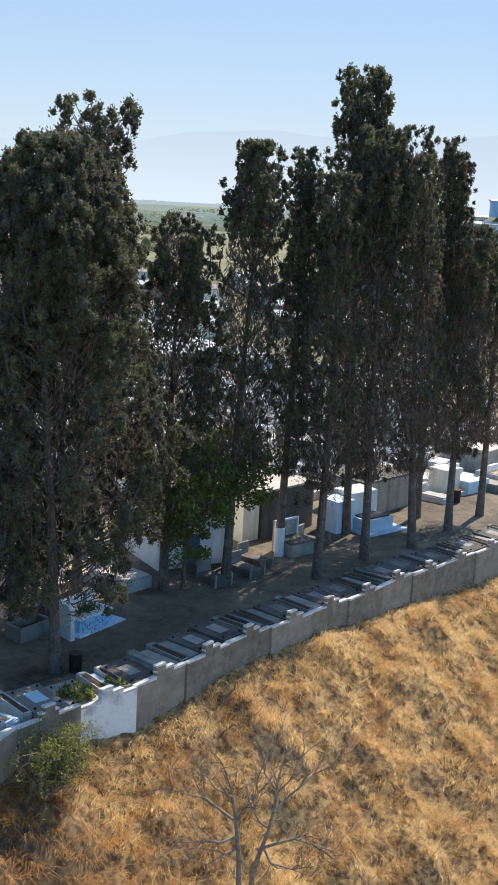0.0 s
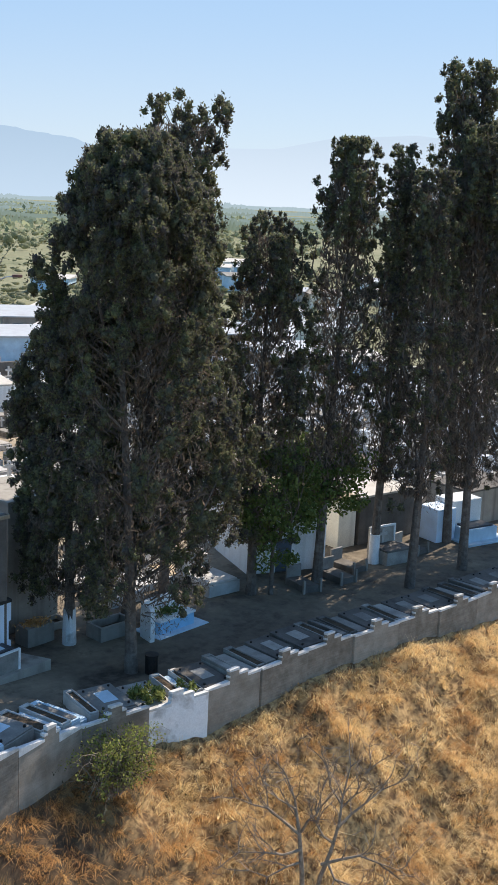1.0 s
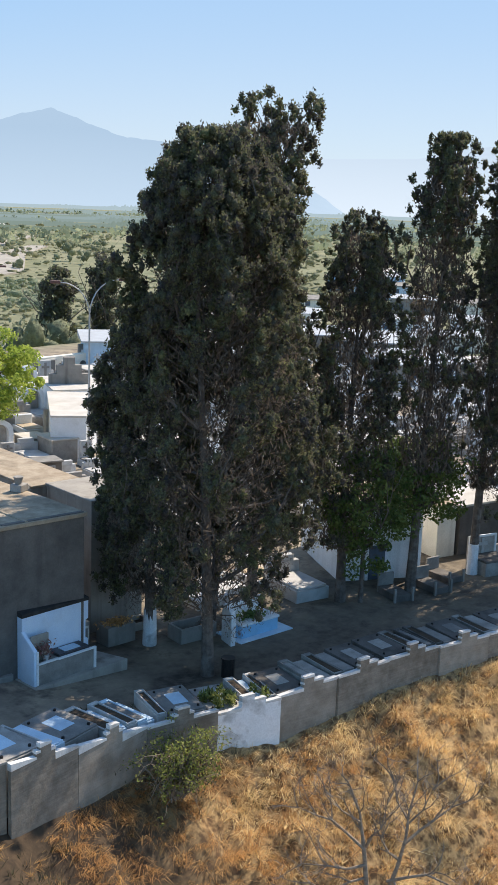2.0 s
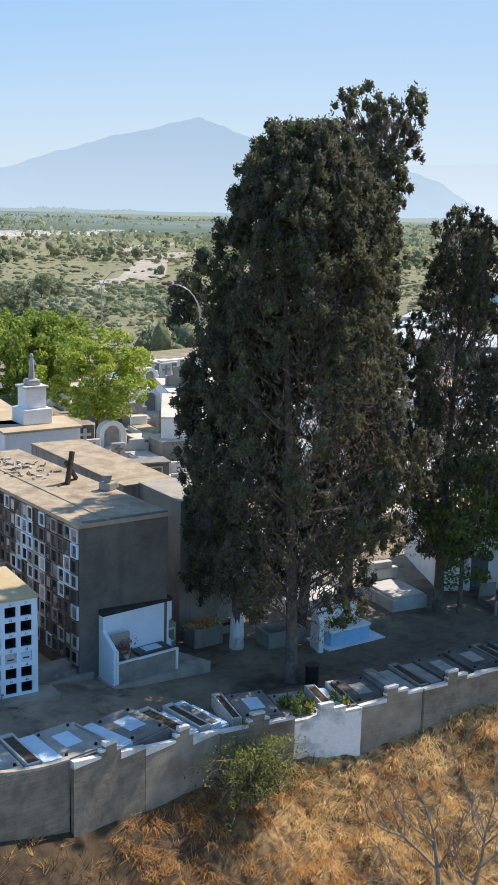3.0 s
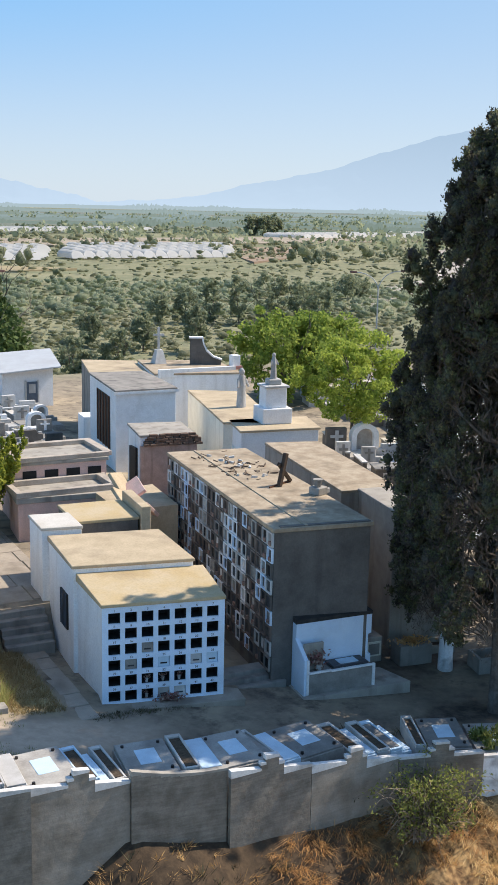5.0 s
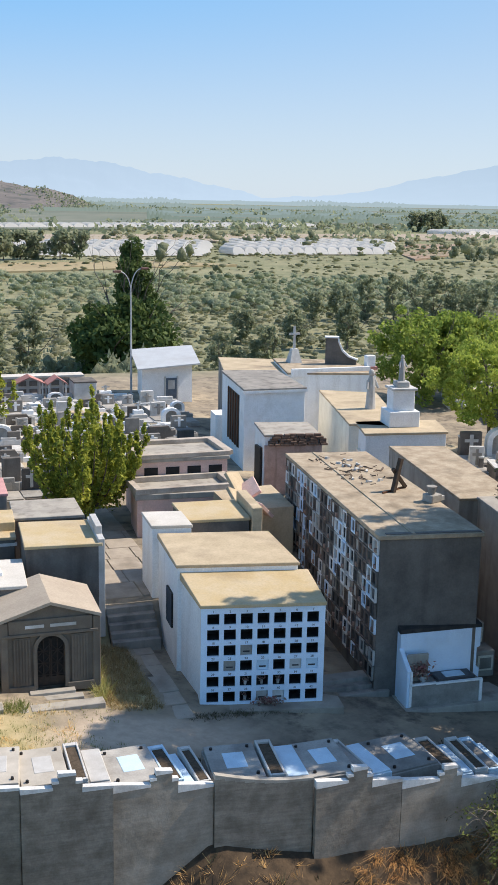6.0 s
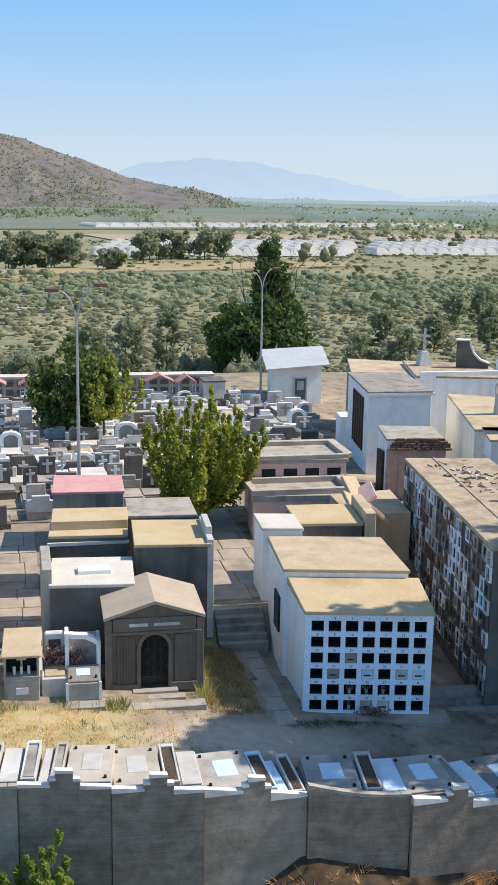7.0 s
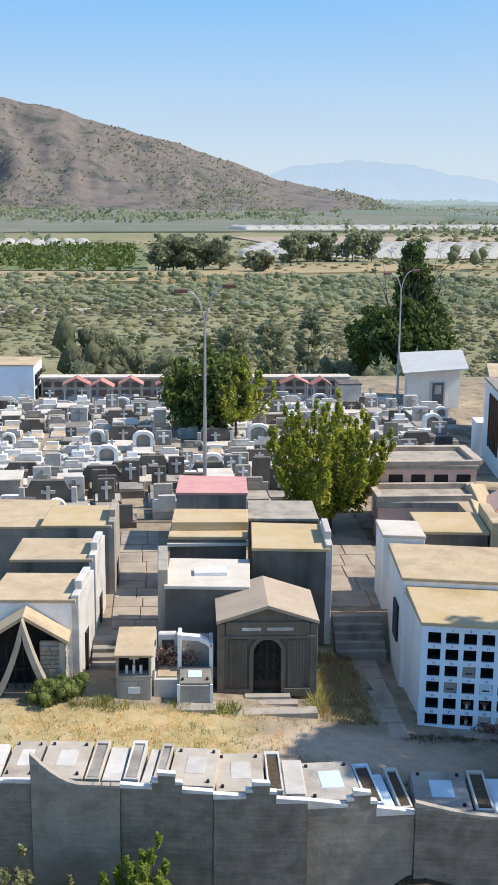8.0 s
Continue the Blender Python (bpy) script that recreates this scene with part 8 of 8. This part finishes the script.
# ---------------------------------------------------------------- valley and distance
def ridge(name, label, az, el, radius, depth, mat, seed, eye=(-12.0, -38.0, 19.4), rough=0.0, n=260, trees=0.0):
    """A range of hills: a strip of slope that rises to the given skyline, seen by azimuth and elevation."""
    rows = 24 if not trees else 4
    a = np.linspace(az[0], az[-1], n)
    e = np.interp(a, az, el)
    rng = np.random.default_rng(seed)
    jag = sum(np.sin(a * f + p) * w for f, p, w in zip((2.1, 4.7, 9.3, 17.0), rng.uniform(0, 6, 4), (0.03, 0.02, 0.012, 0.008)))
    e = e + jag * rough + trees * rng.uniform(0, 1, n) * np.clip(0.6 + np.sin(a * 1.7 + seed) + np.sin(a * 0.6), 0.1, 2)
    verts = []
    for j in range(rows):
        t = j / (rows - 1)
        rad = radius + depth * t
        top = eye[2] + np.tan(np.radians(e)) * (radius + depth)
        fold = np.array([noise.fractal(Vector((q * 0.55, t * 2.6, seed)), 1.0, 2.0, 5) for q in a]) * 0.32 * t * (1 - t) * 4 * rough
        z = -13 + (top + 13) * (t ** 1.25 + fold * 0.35)
        verts += list(zip(eye[0] + rad * np.sin(np.radians(a)), eye[1] + rad * np.cos(np.radians(a)), z))
    faces = [(j * n + i, j * n + i + 1, (j + 1) * n + i + 1, (j + 1) * n + i) for j in range(rows - 1) for i in range(n - 1)]
    me = bpy.data.meshes.new(name)
    me.from_pydata(verts, [], faces)
    me.polygons.foreach_set("use_smooth", [True] * len(me.polygons))
    me.materials.append(mat)
    return tagged(new(name, me), label, "hills", kind="structure")


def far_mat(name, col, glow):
    """Distance: a plain backdrop, its pale blue haze painted as glow."""
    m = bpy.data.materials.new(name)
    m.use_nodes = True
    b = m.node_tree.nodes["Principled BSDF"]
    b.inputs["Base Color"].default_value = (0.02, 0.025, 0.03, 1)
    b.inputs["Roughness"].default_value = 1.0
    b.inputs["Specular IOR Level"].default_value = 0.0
    # painted haze: paler towards the foot, where the air is thickest
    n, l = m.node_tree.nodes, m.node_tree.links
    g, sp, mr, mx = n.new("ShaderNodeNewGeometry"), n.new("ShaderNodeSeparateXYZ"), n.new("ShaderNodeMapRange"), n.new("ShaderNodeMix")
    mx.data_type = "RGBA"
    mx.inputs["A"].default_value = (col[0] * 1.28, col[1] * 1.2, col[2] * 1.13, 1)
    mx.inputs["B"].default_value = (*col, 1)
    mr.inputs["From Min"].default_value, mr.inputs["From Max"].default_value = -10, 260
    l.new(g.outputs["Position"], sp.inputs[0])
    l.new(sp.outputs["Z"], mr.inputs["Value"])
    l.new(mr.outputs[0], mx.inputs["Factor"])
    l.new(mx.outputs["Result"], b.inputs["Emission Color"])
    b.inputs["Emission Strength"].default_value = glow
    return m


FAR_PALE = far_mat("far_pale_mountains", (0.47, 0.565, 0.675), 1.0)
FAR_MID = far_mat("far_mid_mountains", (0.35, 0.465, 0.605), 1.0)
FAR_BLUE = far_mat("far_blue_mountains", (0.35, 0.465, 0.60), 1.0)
HILL = surf("brown_scrub_hill", (0.195, 0.168, 0.15), (0.135, 0.127, 0.118), 1.0, 0.05, 0.0, fine=0.12, stain=(0.068, 0.078, 0.072), stain_amount=0.9)
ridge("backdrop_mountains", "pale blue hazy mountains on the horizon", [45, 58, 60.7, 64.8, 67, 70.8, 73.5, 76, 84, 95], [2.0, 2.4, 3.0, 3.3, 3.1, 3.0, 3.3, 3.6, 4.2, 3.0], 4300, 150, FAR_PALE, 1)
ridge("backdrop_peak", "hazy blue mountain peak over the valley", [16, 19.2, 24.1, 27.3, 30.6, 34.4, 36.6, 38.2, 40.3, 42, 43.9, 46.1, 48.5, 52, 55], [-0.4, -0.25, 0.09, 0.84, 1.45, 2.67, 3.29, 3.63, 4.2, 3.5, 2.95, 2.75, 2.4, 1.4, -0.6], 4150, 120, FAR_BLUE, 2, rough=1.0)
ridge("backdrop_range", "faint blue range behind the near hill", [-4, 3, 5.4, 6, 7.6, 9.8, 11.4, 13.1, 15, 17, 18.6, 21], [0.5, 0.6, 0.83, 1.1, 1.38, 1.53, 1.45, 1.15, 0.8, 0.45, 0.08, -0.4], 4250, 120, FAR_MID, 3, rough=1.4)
ridge("backdrop_hill", "brown scrub-covered hill above the valley", [-40, -22, -14, -7.5, -4.9, -2.2, 0.5, 3.2, 6.0, 7.6, 9.3, 10.6, 11.6], [6.0, 6.0, 5.2, 4.26, 3.8, 3.0, 2.38, 1.53, 0.57, 0.23, 0.06, -0.33, -0.7], 1900, 500, HILL, 4, rough=1.0)

# haze painted into the belts' glow, paler and bluer with distance
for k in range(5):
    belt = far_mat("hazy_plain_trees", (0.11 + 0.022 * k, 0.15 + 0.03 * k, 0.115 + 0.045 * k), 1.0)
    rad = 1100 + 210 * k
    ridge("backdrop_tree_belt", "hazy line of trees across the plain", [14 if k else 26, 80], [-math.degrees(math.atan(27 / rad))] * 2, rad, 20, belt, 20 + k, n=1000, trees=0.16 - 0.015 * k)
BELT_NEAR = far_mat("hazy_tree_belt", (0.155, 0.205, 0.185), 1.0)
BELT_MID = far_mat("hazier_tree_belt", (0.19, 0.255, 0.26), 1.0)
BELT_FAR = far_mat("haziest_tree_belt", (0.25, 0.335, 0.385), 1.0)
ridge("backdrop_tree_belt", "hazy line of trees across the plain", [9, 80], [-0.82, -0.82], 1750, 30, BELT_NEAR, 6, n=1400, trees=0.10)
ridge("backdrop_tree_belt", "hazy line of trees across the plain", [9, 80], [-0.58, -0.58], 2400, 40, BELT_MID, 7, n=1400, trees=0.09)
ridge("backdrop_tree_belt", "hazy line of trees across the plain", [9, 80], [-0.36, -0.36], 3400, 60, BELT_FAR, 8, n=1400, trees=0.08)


def hill_scrub():
    """Dark bushes dotted over the near hill, thicker in its folds."""
    me = bpy.data.objects["backdrop_hill"].data
    co = np.empty(len(me.vertices) * 3)
    me.vertices.foreach_get("co", co)
    co = co.reshape(24, 260, 3)
    rng = np.random.default_rng(68)
    k = 9000
    j, i = rng.integers(0, 23, k), rng.integers(0, 259, k)
    u, v = rng.uniform(0, 1, (k, 1)), rng.uniform(0, 1, (k, 1))
    p = (co[j, i] * (1 - u) + co[j, i + 1] * u) * (1 - v) + (co[j + 1, i] * (1 - u) + co[j + 1, i + 1] * u) * v
    p = p[wave(p[:, 0], p[:, 2], 0.02) + rng.normal(size=k) * 0.4 > -0.1]
    h = rng.uniform(2.0, 5.0, len(p))
    c = clumps(p + np.stack([0 * h, 0 * h, h * 0.4], -1), np.stack([h * 0.6, h * 0.6, h * 0.45], -1), 4, rng)
    ob = new("hill_bushes", quads("hill_bushes", leaves(c, np.repeat(h, 4) * 0.8, rng, 0.2, 1.2), LEAF_FARTREE))
    tagged(ob, "grey-green bushes dotted over the hill", "shrubs", kind="stuff")


hill_scrub()


def field(name, label, poly, mat, z=-11.2):
    s = Shape().prism(poly, z - 2.5, z)
    return solo(name, s, mat, label, "field", kind="structure")


FIELD_GREEN = surf("green_crop", (0.13, 0.17, 0.075), (0.19, 0.21, 0.11), 1.0, 0.05, 0.0, fine=0.6)
FIELD_DULL = surf("dull_green_plain", (0.145, 0.165, 0.125), (0.21, 0.21, 0.165), 1.0, 0.012, 0.0, fine=0.05, stain=(0.10, 0.12, 0.08), stain_amount=0.7)
FIELD_DRY = surf("dry_yellow_field", (0.37, 0.30, 0.175), (0.31, 0.245, 0.145), 1.0, 0.03, 0.0, fine=0.4)
FIELD_TAN = surf("pale_bare_soil", (0.40, 0.33, 0.25), (0.33, 0.27, 0.20), 1.0, 0.03, 0.0, fine=0.4)
PLASTIC = leafy("white_greenhouse_film", (0.72, 0.70, 0.66), (0.84, 0.82, 0.78), 0.05, 0.5)
FIELD_RED = surf("reddish_bare_soil", (0.36, 0.26, 0.19), (0.28, 0.20, 0.14), 1.0, 0.05, 0.0, fine=0.4, stain=(0.22, 0.22, 0.13), stain_amount=0.6)
RIVER_STONE = surf("pale_river_gravel", (0.46, 0.41, 0.34), (0.34, 0.30, 0.25), 1.0, 0.08, 0.0, fine=0.8)
field("field_dry", "long strip of dry yellow grassland", [(-160, 352), (-10, 364), (30, 402), (110, 428), (150, 446), (120, 470), (60, 462), (-10, 412), (-160, 408)], FIELD_DRY)
field("field_green", "green orchard beyond the dry strip", [(-320, 410), (-14, 414), (-18, 600), (-320, 590)], FIELD_GREEN, -11.0)
field("field_soil", "bare pale fields in the valley", [(60, 640), (560, 760), (560, 860), (40, 760)], FIELD_TAN, -11.0)
field("field_far", "dull green fields towards the horizon", [(-200, 800), (560, 1000), (1500, 1600), (1900, 2900), (-200, 2900)], FIELD_DULL, -10.8)
field("river_bed", "pale gravel river bed", [(-90, 250), (-60, 262), (-44, 256), (-22, 268), (0, 262), (8, 268), (2, 276), (-16, 280), (-34, 270), (-52, 284), (-90, 274)], RIVER_STONE, -11.6)
field("river", "pale winding river in the valley", [(150, 236), (176, 250), (200, 274), (222, 294), (246, 316), (268, 334), (292, 350), (330, 396), (376, 452), (420, 497), (470, 545), (460, 552), (404, 502), (356, 455), (308, 398), (268, 351), (250, 340), (228, 321), (204, 295), (186, 277), (164, 256), (140, 246)], RIVER_STONE, -11.2)
field("river_pool", "pale gravel bar beside the river", [(425, 566), (452, 562), (482, 596), (560, 672), (590, 694), (575, 704), (535, 680), (466, 612), (430, 584)], RIVER_STONE, -11.2)
field("field_soil_red", "bare reddish soil patch in the valley", [(258, 486), (296, 520), (378, 655), (335, 652), (272, 530)], FIELD_RED, -11.3)


def greenhouse_row(x0, y0, x1, y1, count, length, peaked=False, name="greenhouse"):
    """A row of arched plastic tunnels side by side."""
    a, b = Vector((x0, y0)), Vector((x1, y1))
    d = (b - a) / count
    w = d.length * 0.97
    arch = [(-w / 2 * math.cos(math.pi * i / 8), 1.2 + 2.7 * math.sin(math.pi * i / 8)) for i in range(9)]
    tent = [(-w / 2, 0.9), (-w / 4, 2.6), (0, 4.4), (w / 4, 2.6), (w / 2, 0.9)]
    prof = [(-w / 2, 0.0)] + (tent if peaked else arch) + [(w / 2, 0.0)]
    hull = Shape().extrude_y(prof[::-1], 0, length)
    hull.v = [(x, y + (1.1 * z if y == 0 else 0), z) for x, y, z in hull.v]
    me = hull.mesh(name, PLASTIC)
    for i in range(count):
        p = a + d * (i + 0.5)
        ob = new(name, me)
        ob.matrix_basis = pose(p.x, p.y, -11.6, 0, 0, math.degrees(math.atan2(d.y, d.x)))
        tagged(ob, "white plastic greenhouse tunnel in the valley", "greenhouse", "valley greenhouses")


for k in range(4):
    greenhouse_row(30 + 6 * k, 512 + 30 * k, 160 + 10 * k, 520 + 30 * k, 16, 18)
    greenhouse_row(176 + 12 * k, 530 + 32 * k, 272 + 16 * k, 536 + 32 * k, 14, 22)
greenhouse_row(-130, 592, -46, 600, 10, 40)
greenhouse_row(60, 900, 420, 1010, 30, 40)
greenhouse_row(480, 820, 720, 900, 20, 50)


def scatter(name, label, n, area, mat, seed, height, per, leaf, squat=0.6, cut=-0.2, s=0.02, zoff=0.0):
    """Many shrubs or trees as one mesh of leaf clumps on the valley floor."""
    rng = np.random.default_rng(seed)
    (r0, r1), (a0, a1) = area
    r = np.sqrt(rng.uniform(r0 ** 2, r1 ** 2, n))
    a = np.radians(rng.uniform(a0, a1, n))
    x, y = -12 + r * np.sin(a), -38 + r * np.cos(a)
    k = (wave(x, y, s, seed) + 0.5 * wave(x, y, s * 3, seed) > cut) & (y > 84)
    x, y = x[k], y[k]
    h = height * rng.uniform(0.45, 1.35, len(x))
    z = np.maximum(land(x, y), -11.6) + zoff
    c = np.stack([x, y, z + h * 0.5], -1)
    rad = np.stack([h * squat, h * squat, h * 0.55], -1)
    p = clumps(c, rad, per, rng)
    size = np.repeat(h, per) * leaf
    ob = new(name, quads(name, leaves(p, size, rng, 0.3, 1.3), mat))
    return tagged(ob, label, "shrubs", kind="stuff")


def bushes(name, label, n, area, mat, seed, height, per, squat=0.6, cut=-0.2, s=0.02, fringe=0):
    """Many rounded shrubs or tree crowns of a few crumpled bunches each, as one mesh, with a fringe of leaf sprays."""
    rng = np.random.default_rng(seed)
    (r0, r1), (a0, a1) = area
    r = np.sqrt(rng.uniform(r0 ** 2, r1 ** 2, n))
    a = np.radians(rng.uniform(a0, a1, n))
    x, y = -12 + r * np.sin(a), -38 + r * np.cos(a)
    k = (wave(x, y, s, seed) + 0.5 * wave(x, y, s * 3, seed) + 0.25 * rng.normal(size=n) > cut) & (y > 84)
    x, y = x[k], y[k]
    h = height * rng.uniform(0.4, 1.3, len(x)) ** 1.2
    z = np.maximum(land(x, y), -11.6)
    m = np.repeat(np.arange(len(x)), per)
    hm = h[m]
    d = rng.normal(size=(len(m), 3)) * (0.55 * squat, 0.55 * squat, 0.16) * hm[:, None]
    cen = np.stack([x[m], y[m], z[m] + hm * 0.42], -1) + d
    w = hm * rng.uniform(0.55, 1.0, len(m)) * (0.8 if per > 1 else 1.0)
    rad = np.stack([w * squat * 0.75, w * squat * 0.75, w * 0.52], -1)
    tagged(new(name, lumps(name, cen, rad * 0.72, rng, mat, False, 0.4)), label, "shrubs", kind="stuff")
    if fringe:
        ob = new(name + "_leaves", quads(name, scales(cen, rad * 1.15, fringe, np.minimum(w * 0.2, np.maximum(0.42, 0.0016 * r0)), rng, 1.7), mat, 3))
        tagged(ob, label, "shrubs", kind="stuff")


bushes("valley_shrubs", "grey-green shrubs across the river flats", 7600, ((135, 330), (-18, 60)), VALLEY_SHRUB, 61, 1.35, 1, 1.5, -0.7, 0.03, 17)
bushes("valley_shrubs", "grey-green shrubs across the river flats", 4200, ((330, 720), (-18, 60)), VALLEY_SHRUB, 62, 1.5, 1, 1.9, -0.55, 0.02, 16)
bushes("reed_belt", "pale green reeds along the river", 3000, ((300, 425), (-18, 40)), VALLEY_REED, 63, 2.5, 1, 1.2, -0.6, 0.022, 22)
bushes("bluff_trees", "dark trees below the cemetery edge", 120, ((125, 190), (-16, 58)), VALLEY_TREE, 64, 7.0, 14, 0.45, -0.2, 0.06, 36)
bushes("valley_trees", "dark tree groups in the valley", 240, ((430, 760), (14, 60)), VALLEY_TREE, 65, 8.0, 4, 0.6, 0.3, 0.014, 14)
scatter("far_hedges", "lines of trees towards the horizon", 5200, ((620, 2300), (-20, 62)), LEAF_FARTREE, 66, 6.0, 9, 0.6, 1.2, 0.0, 0.008)


bushes("plain_shrubs", "soft green shrubs across the plain", 2600, ((600, 1250), (12, 60)), VALLEY_SHRUB, 69, 4.0, 1, 1.2, -0.4, 0.011, 9)
scatter("orchard", "rows of low green orchard trees", 1500, ((450, 650), (-18, -1)), LEAF_MID, 67, 2.6, 10, 0.5, 0.8, -2.0, 0.02)
# single trees in the valley
broadleaf("valley_tree", (24.9, 121, -9.5), (7.5, 7.2, 6.0, 6.2), LEAF_DEEP, 71, "large dark spreading tree below the cemetery edge", 150, 130, 0.55, 0.5)
broadleaf("poplar", (27.3, 128, -9.5), (13.5, 1.9, 1.9, 8.5), LEAF_DEEP, 72, "tall dark poplar behind a spreading tree", 90, 110, 0.4, 0.3, clump=0.7)
broadleaf("poplar", (29.2, 127, -9.5), (11.0, 1.5, 1.5, 7.0), LEAF_DEEP, 73, "tall dark poplar behind a spreading tree", 60, 110, 0.4, 0.3, clump=0.7)
for k, (x, y, h, r) in enumerate(((8.6, 148, 10.0, 2.6), (15.3, 150, 11.5, 2.4), (3.5, 160, 8, 3.0), (33, 150, 8, 2.5), (46, 140, 9, 2.8), (52, 138, 10, 2.4), (-18, 150, 8, 3.5), (104, 226, 9, 2.6), (109, 222, 11, 2.4), (116, 220, 12, 2.6), (121, 216, 13, 2.8), (126, 217, 12, 3.0), (131, 215, 11, 3.0), (136, 213, 10, 2.8), (96, 224, 8, 2.4), (180, 272, 8, 4), (188, 276, 7, 4), (74, 180, 8, 2.2), (84, 176, 9, 2.2), (66, 190, 7, 2.4))):
    broadleaf("eucalyptus", (x, y, -11.5), (h * 0.55, r, r, h * 0.5), LEAF_FARTREE, 80 + k, "grey-green tapering tree on the river flats", 60, 40, 0.42, 0.2, clump=0.3, forks=3)
for k, (x, y) in enumerate(((-10, 424), (-4, 427), (2, 424), (8, 428), (15, 424), (52, 478), (60, 482), (68, 486), (78, 484), (46, 450), (88, 490), (30, 415))):
    broadleaf("eucalyptus", (x, y, -11.5), (7.0 if k < 11 else 4, 5.0, 5.0, 6.5 if k < 11 else 4), LEAF_FARTREE, 90 + k, "dark eucalyptus in a valley tree group", 24, 40, 1.3, 0.3, clump=0.45)
for k, (x, y) in enumerate(((476, 918), (483, 922), (490, 918), (497, 922), (505, 928), (516, 936))):
    broadleaf("poplar", (x, y, -11.5), (9.0, 4.2, 4.2, 9.5 if k != 5 else 7.0), LEAF_FARTREE, 130 + k, "dark poplar in a far clump on the plain", 30, 30, 1.6, 0.4, clump=0.5)
for k, (x, y, h, r) in enumerate(((98, 92, 15.5, 1.9), (90, 93, 13.5, 2.2))):
    broadleaf("dark_cypress", (x, y, -4), (h * 0.55, r, r, h * 0.5), LEAF_CYP, 110 + k, "dark cypress beyond the cemetery", 70, 120, 0.35, 0.25, clump=0.55)


def far_house(x, y, w, d, h, rz, wall_mat, roof_mat):
    z = float(land(x, y)) - 1.0
    ob = thing("far_house", "small low house with a pale roof on the far slope", "house", (x, y, z), rz, group="far houses")
    part("wall", Shape().box(-w / 2, -d / 2, 0, w / 2, d / 2, h + 1), wall_mat, ob)
    part("roof", Shape().prism([(-w / 2 - 0.4, -d / 2 - 0.4), (w / 2 + 0.4, -d / 2 - 0.4), (w / 2 + 0.4, d / 2 + 0.4), (-w / 2 - 0.4, d / 2 + 0.4)], h + 1, [h + 1.15, h + 1.15, h + 1.7, h + 1.7]), roof_mat, ob)
    for i in (-1, 1):
        part("window", Shape().box(i * w * 0.25 - 0.6, -d / 2 - 0.06, 2.2, i * w * 0.25 + 0.6, -d / 2 + 0.02, 3.3), BLUE_DOOR, ob)


rh = random.Random(77)
for _ in range(70):
    a, r = math.radians(rh.uniform(47, 75)), rh.uniform(125, 330)
    far_house(-25 + r * math.sin(a), -32 + r * math.cos(a), rh.uniform(7, 14), rh.uniform(6, 9), rh.uniform(2.6, 3.6), rh.uniform(-70, -30), rh.choice((WHITE_CLEAN, CREAM, BLUE_WHITE, CONCRETE)), rh.choice((TIN, TIN, ROOF_WHITE, CONCRETE)))
for a, r, m in ((74.2, 285, WHITE_CLEAN), (75.6, 280, BLUE), (76.8, 278, BLUE), (75.2, 305, BLUE_WHITE), (76.5, 312, BLUE), (74.8, 330, CREAM), (77.5, 300, BLUE_WHITE)):
    a = math.radians(a)
    far_house(-25 + r * math.sin(a), -32 + r * math.cos(a), 9, 7, 3.0, -70, m, TIN)
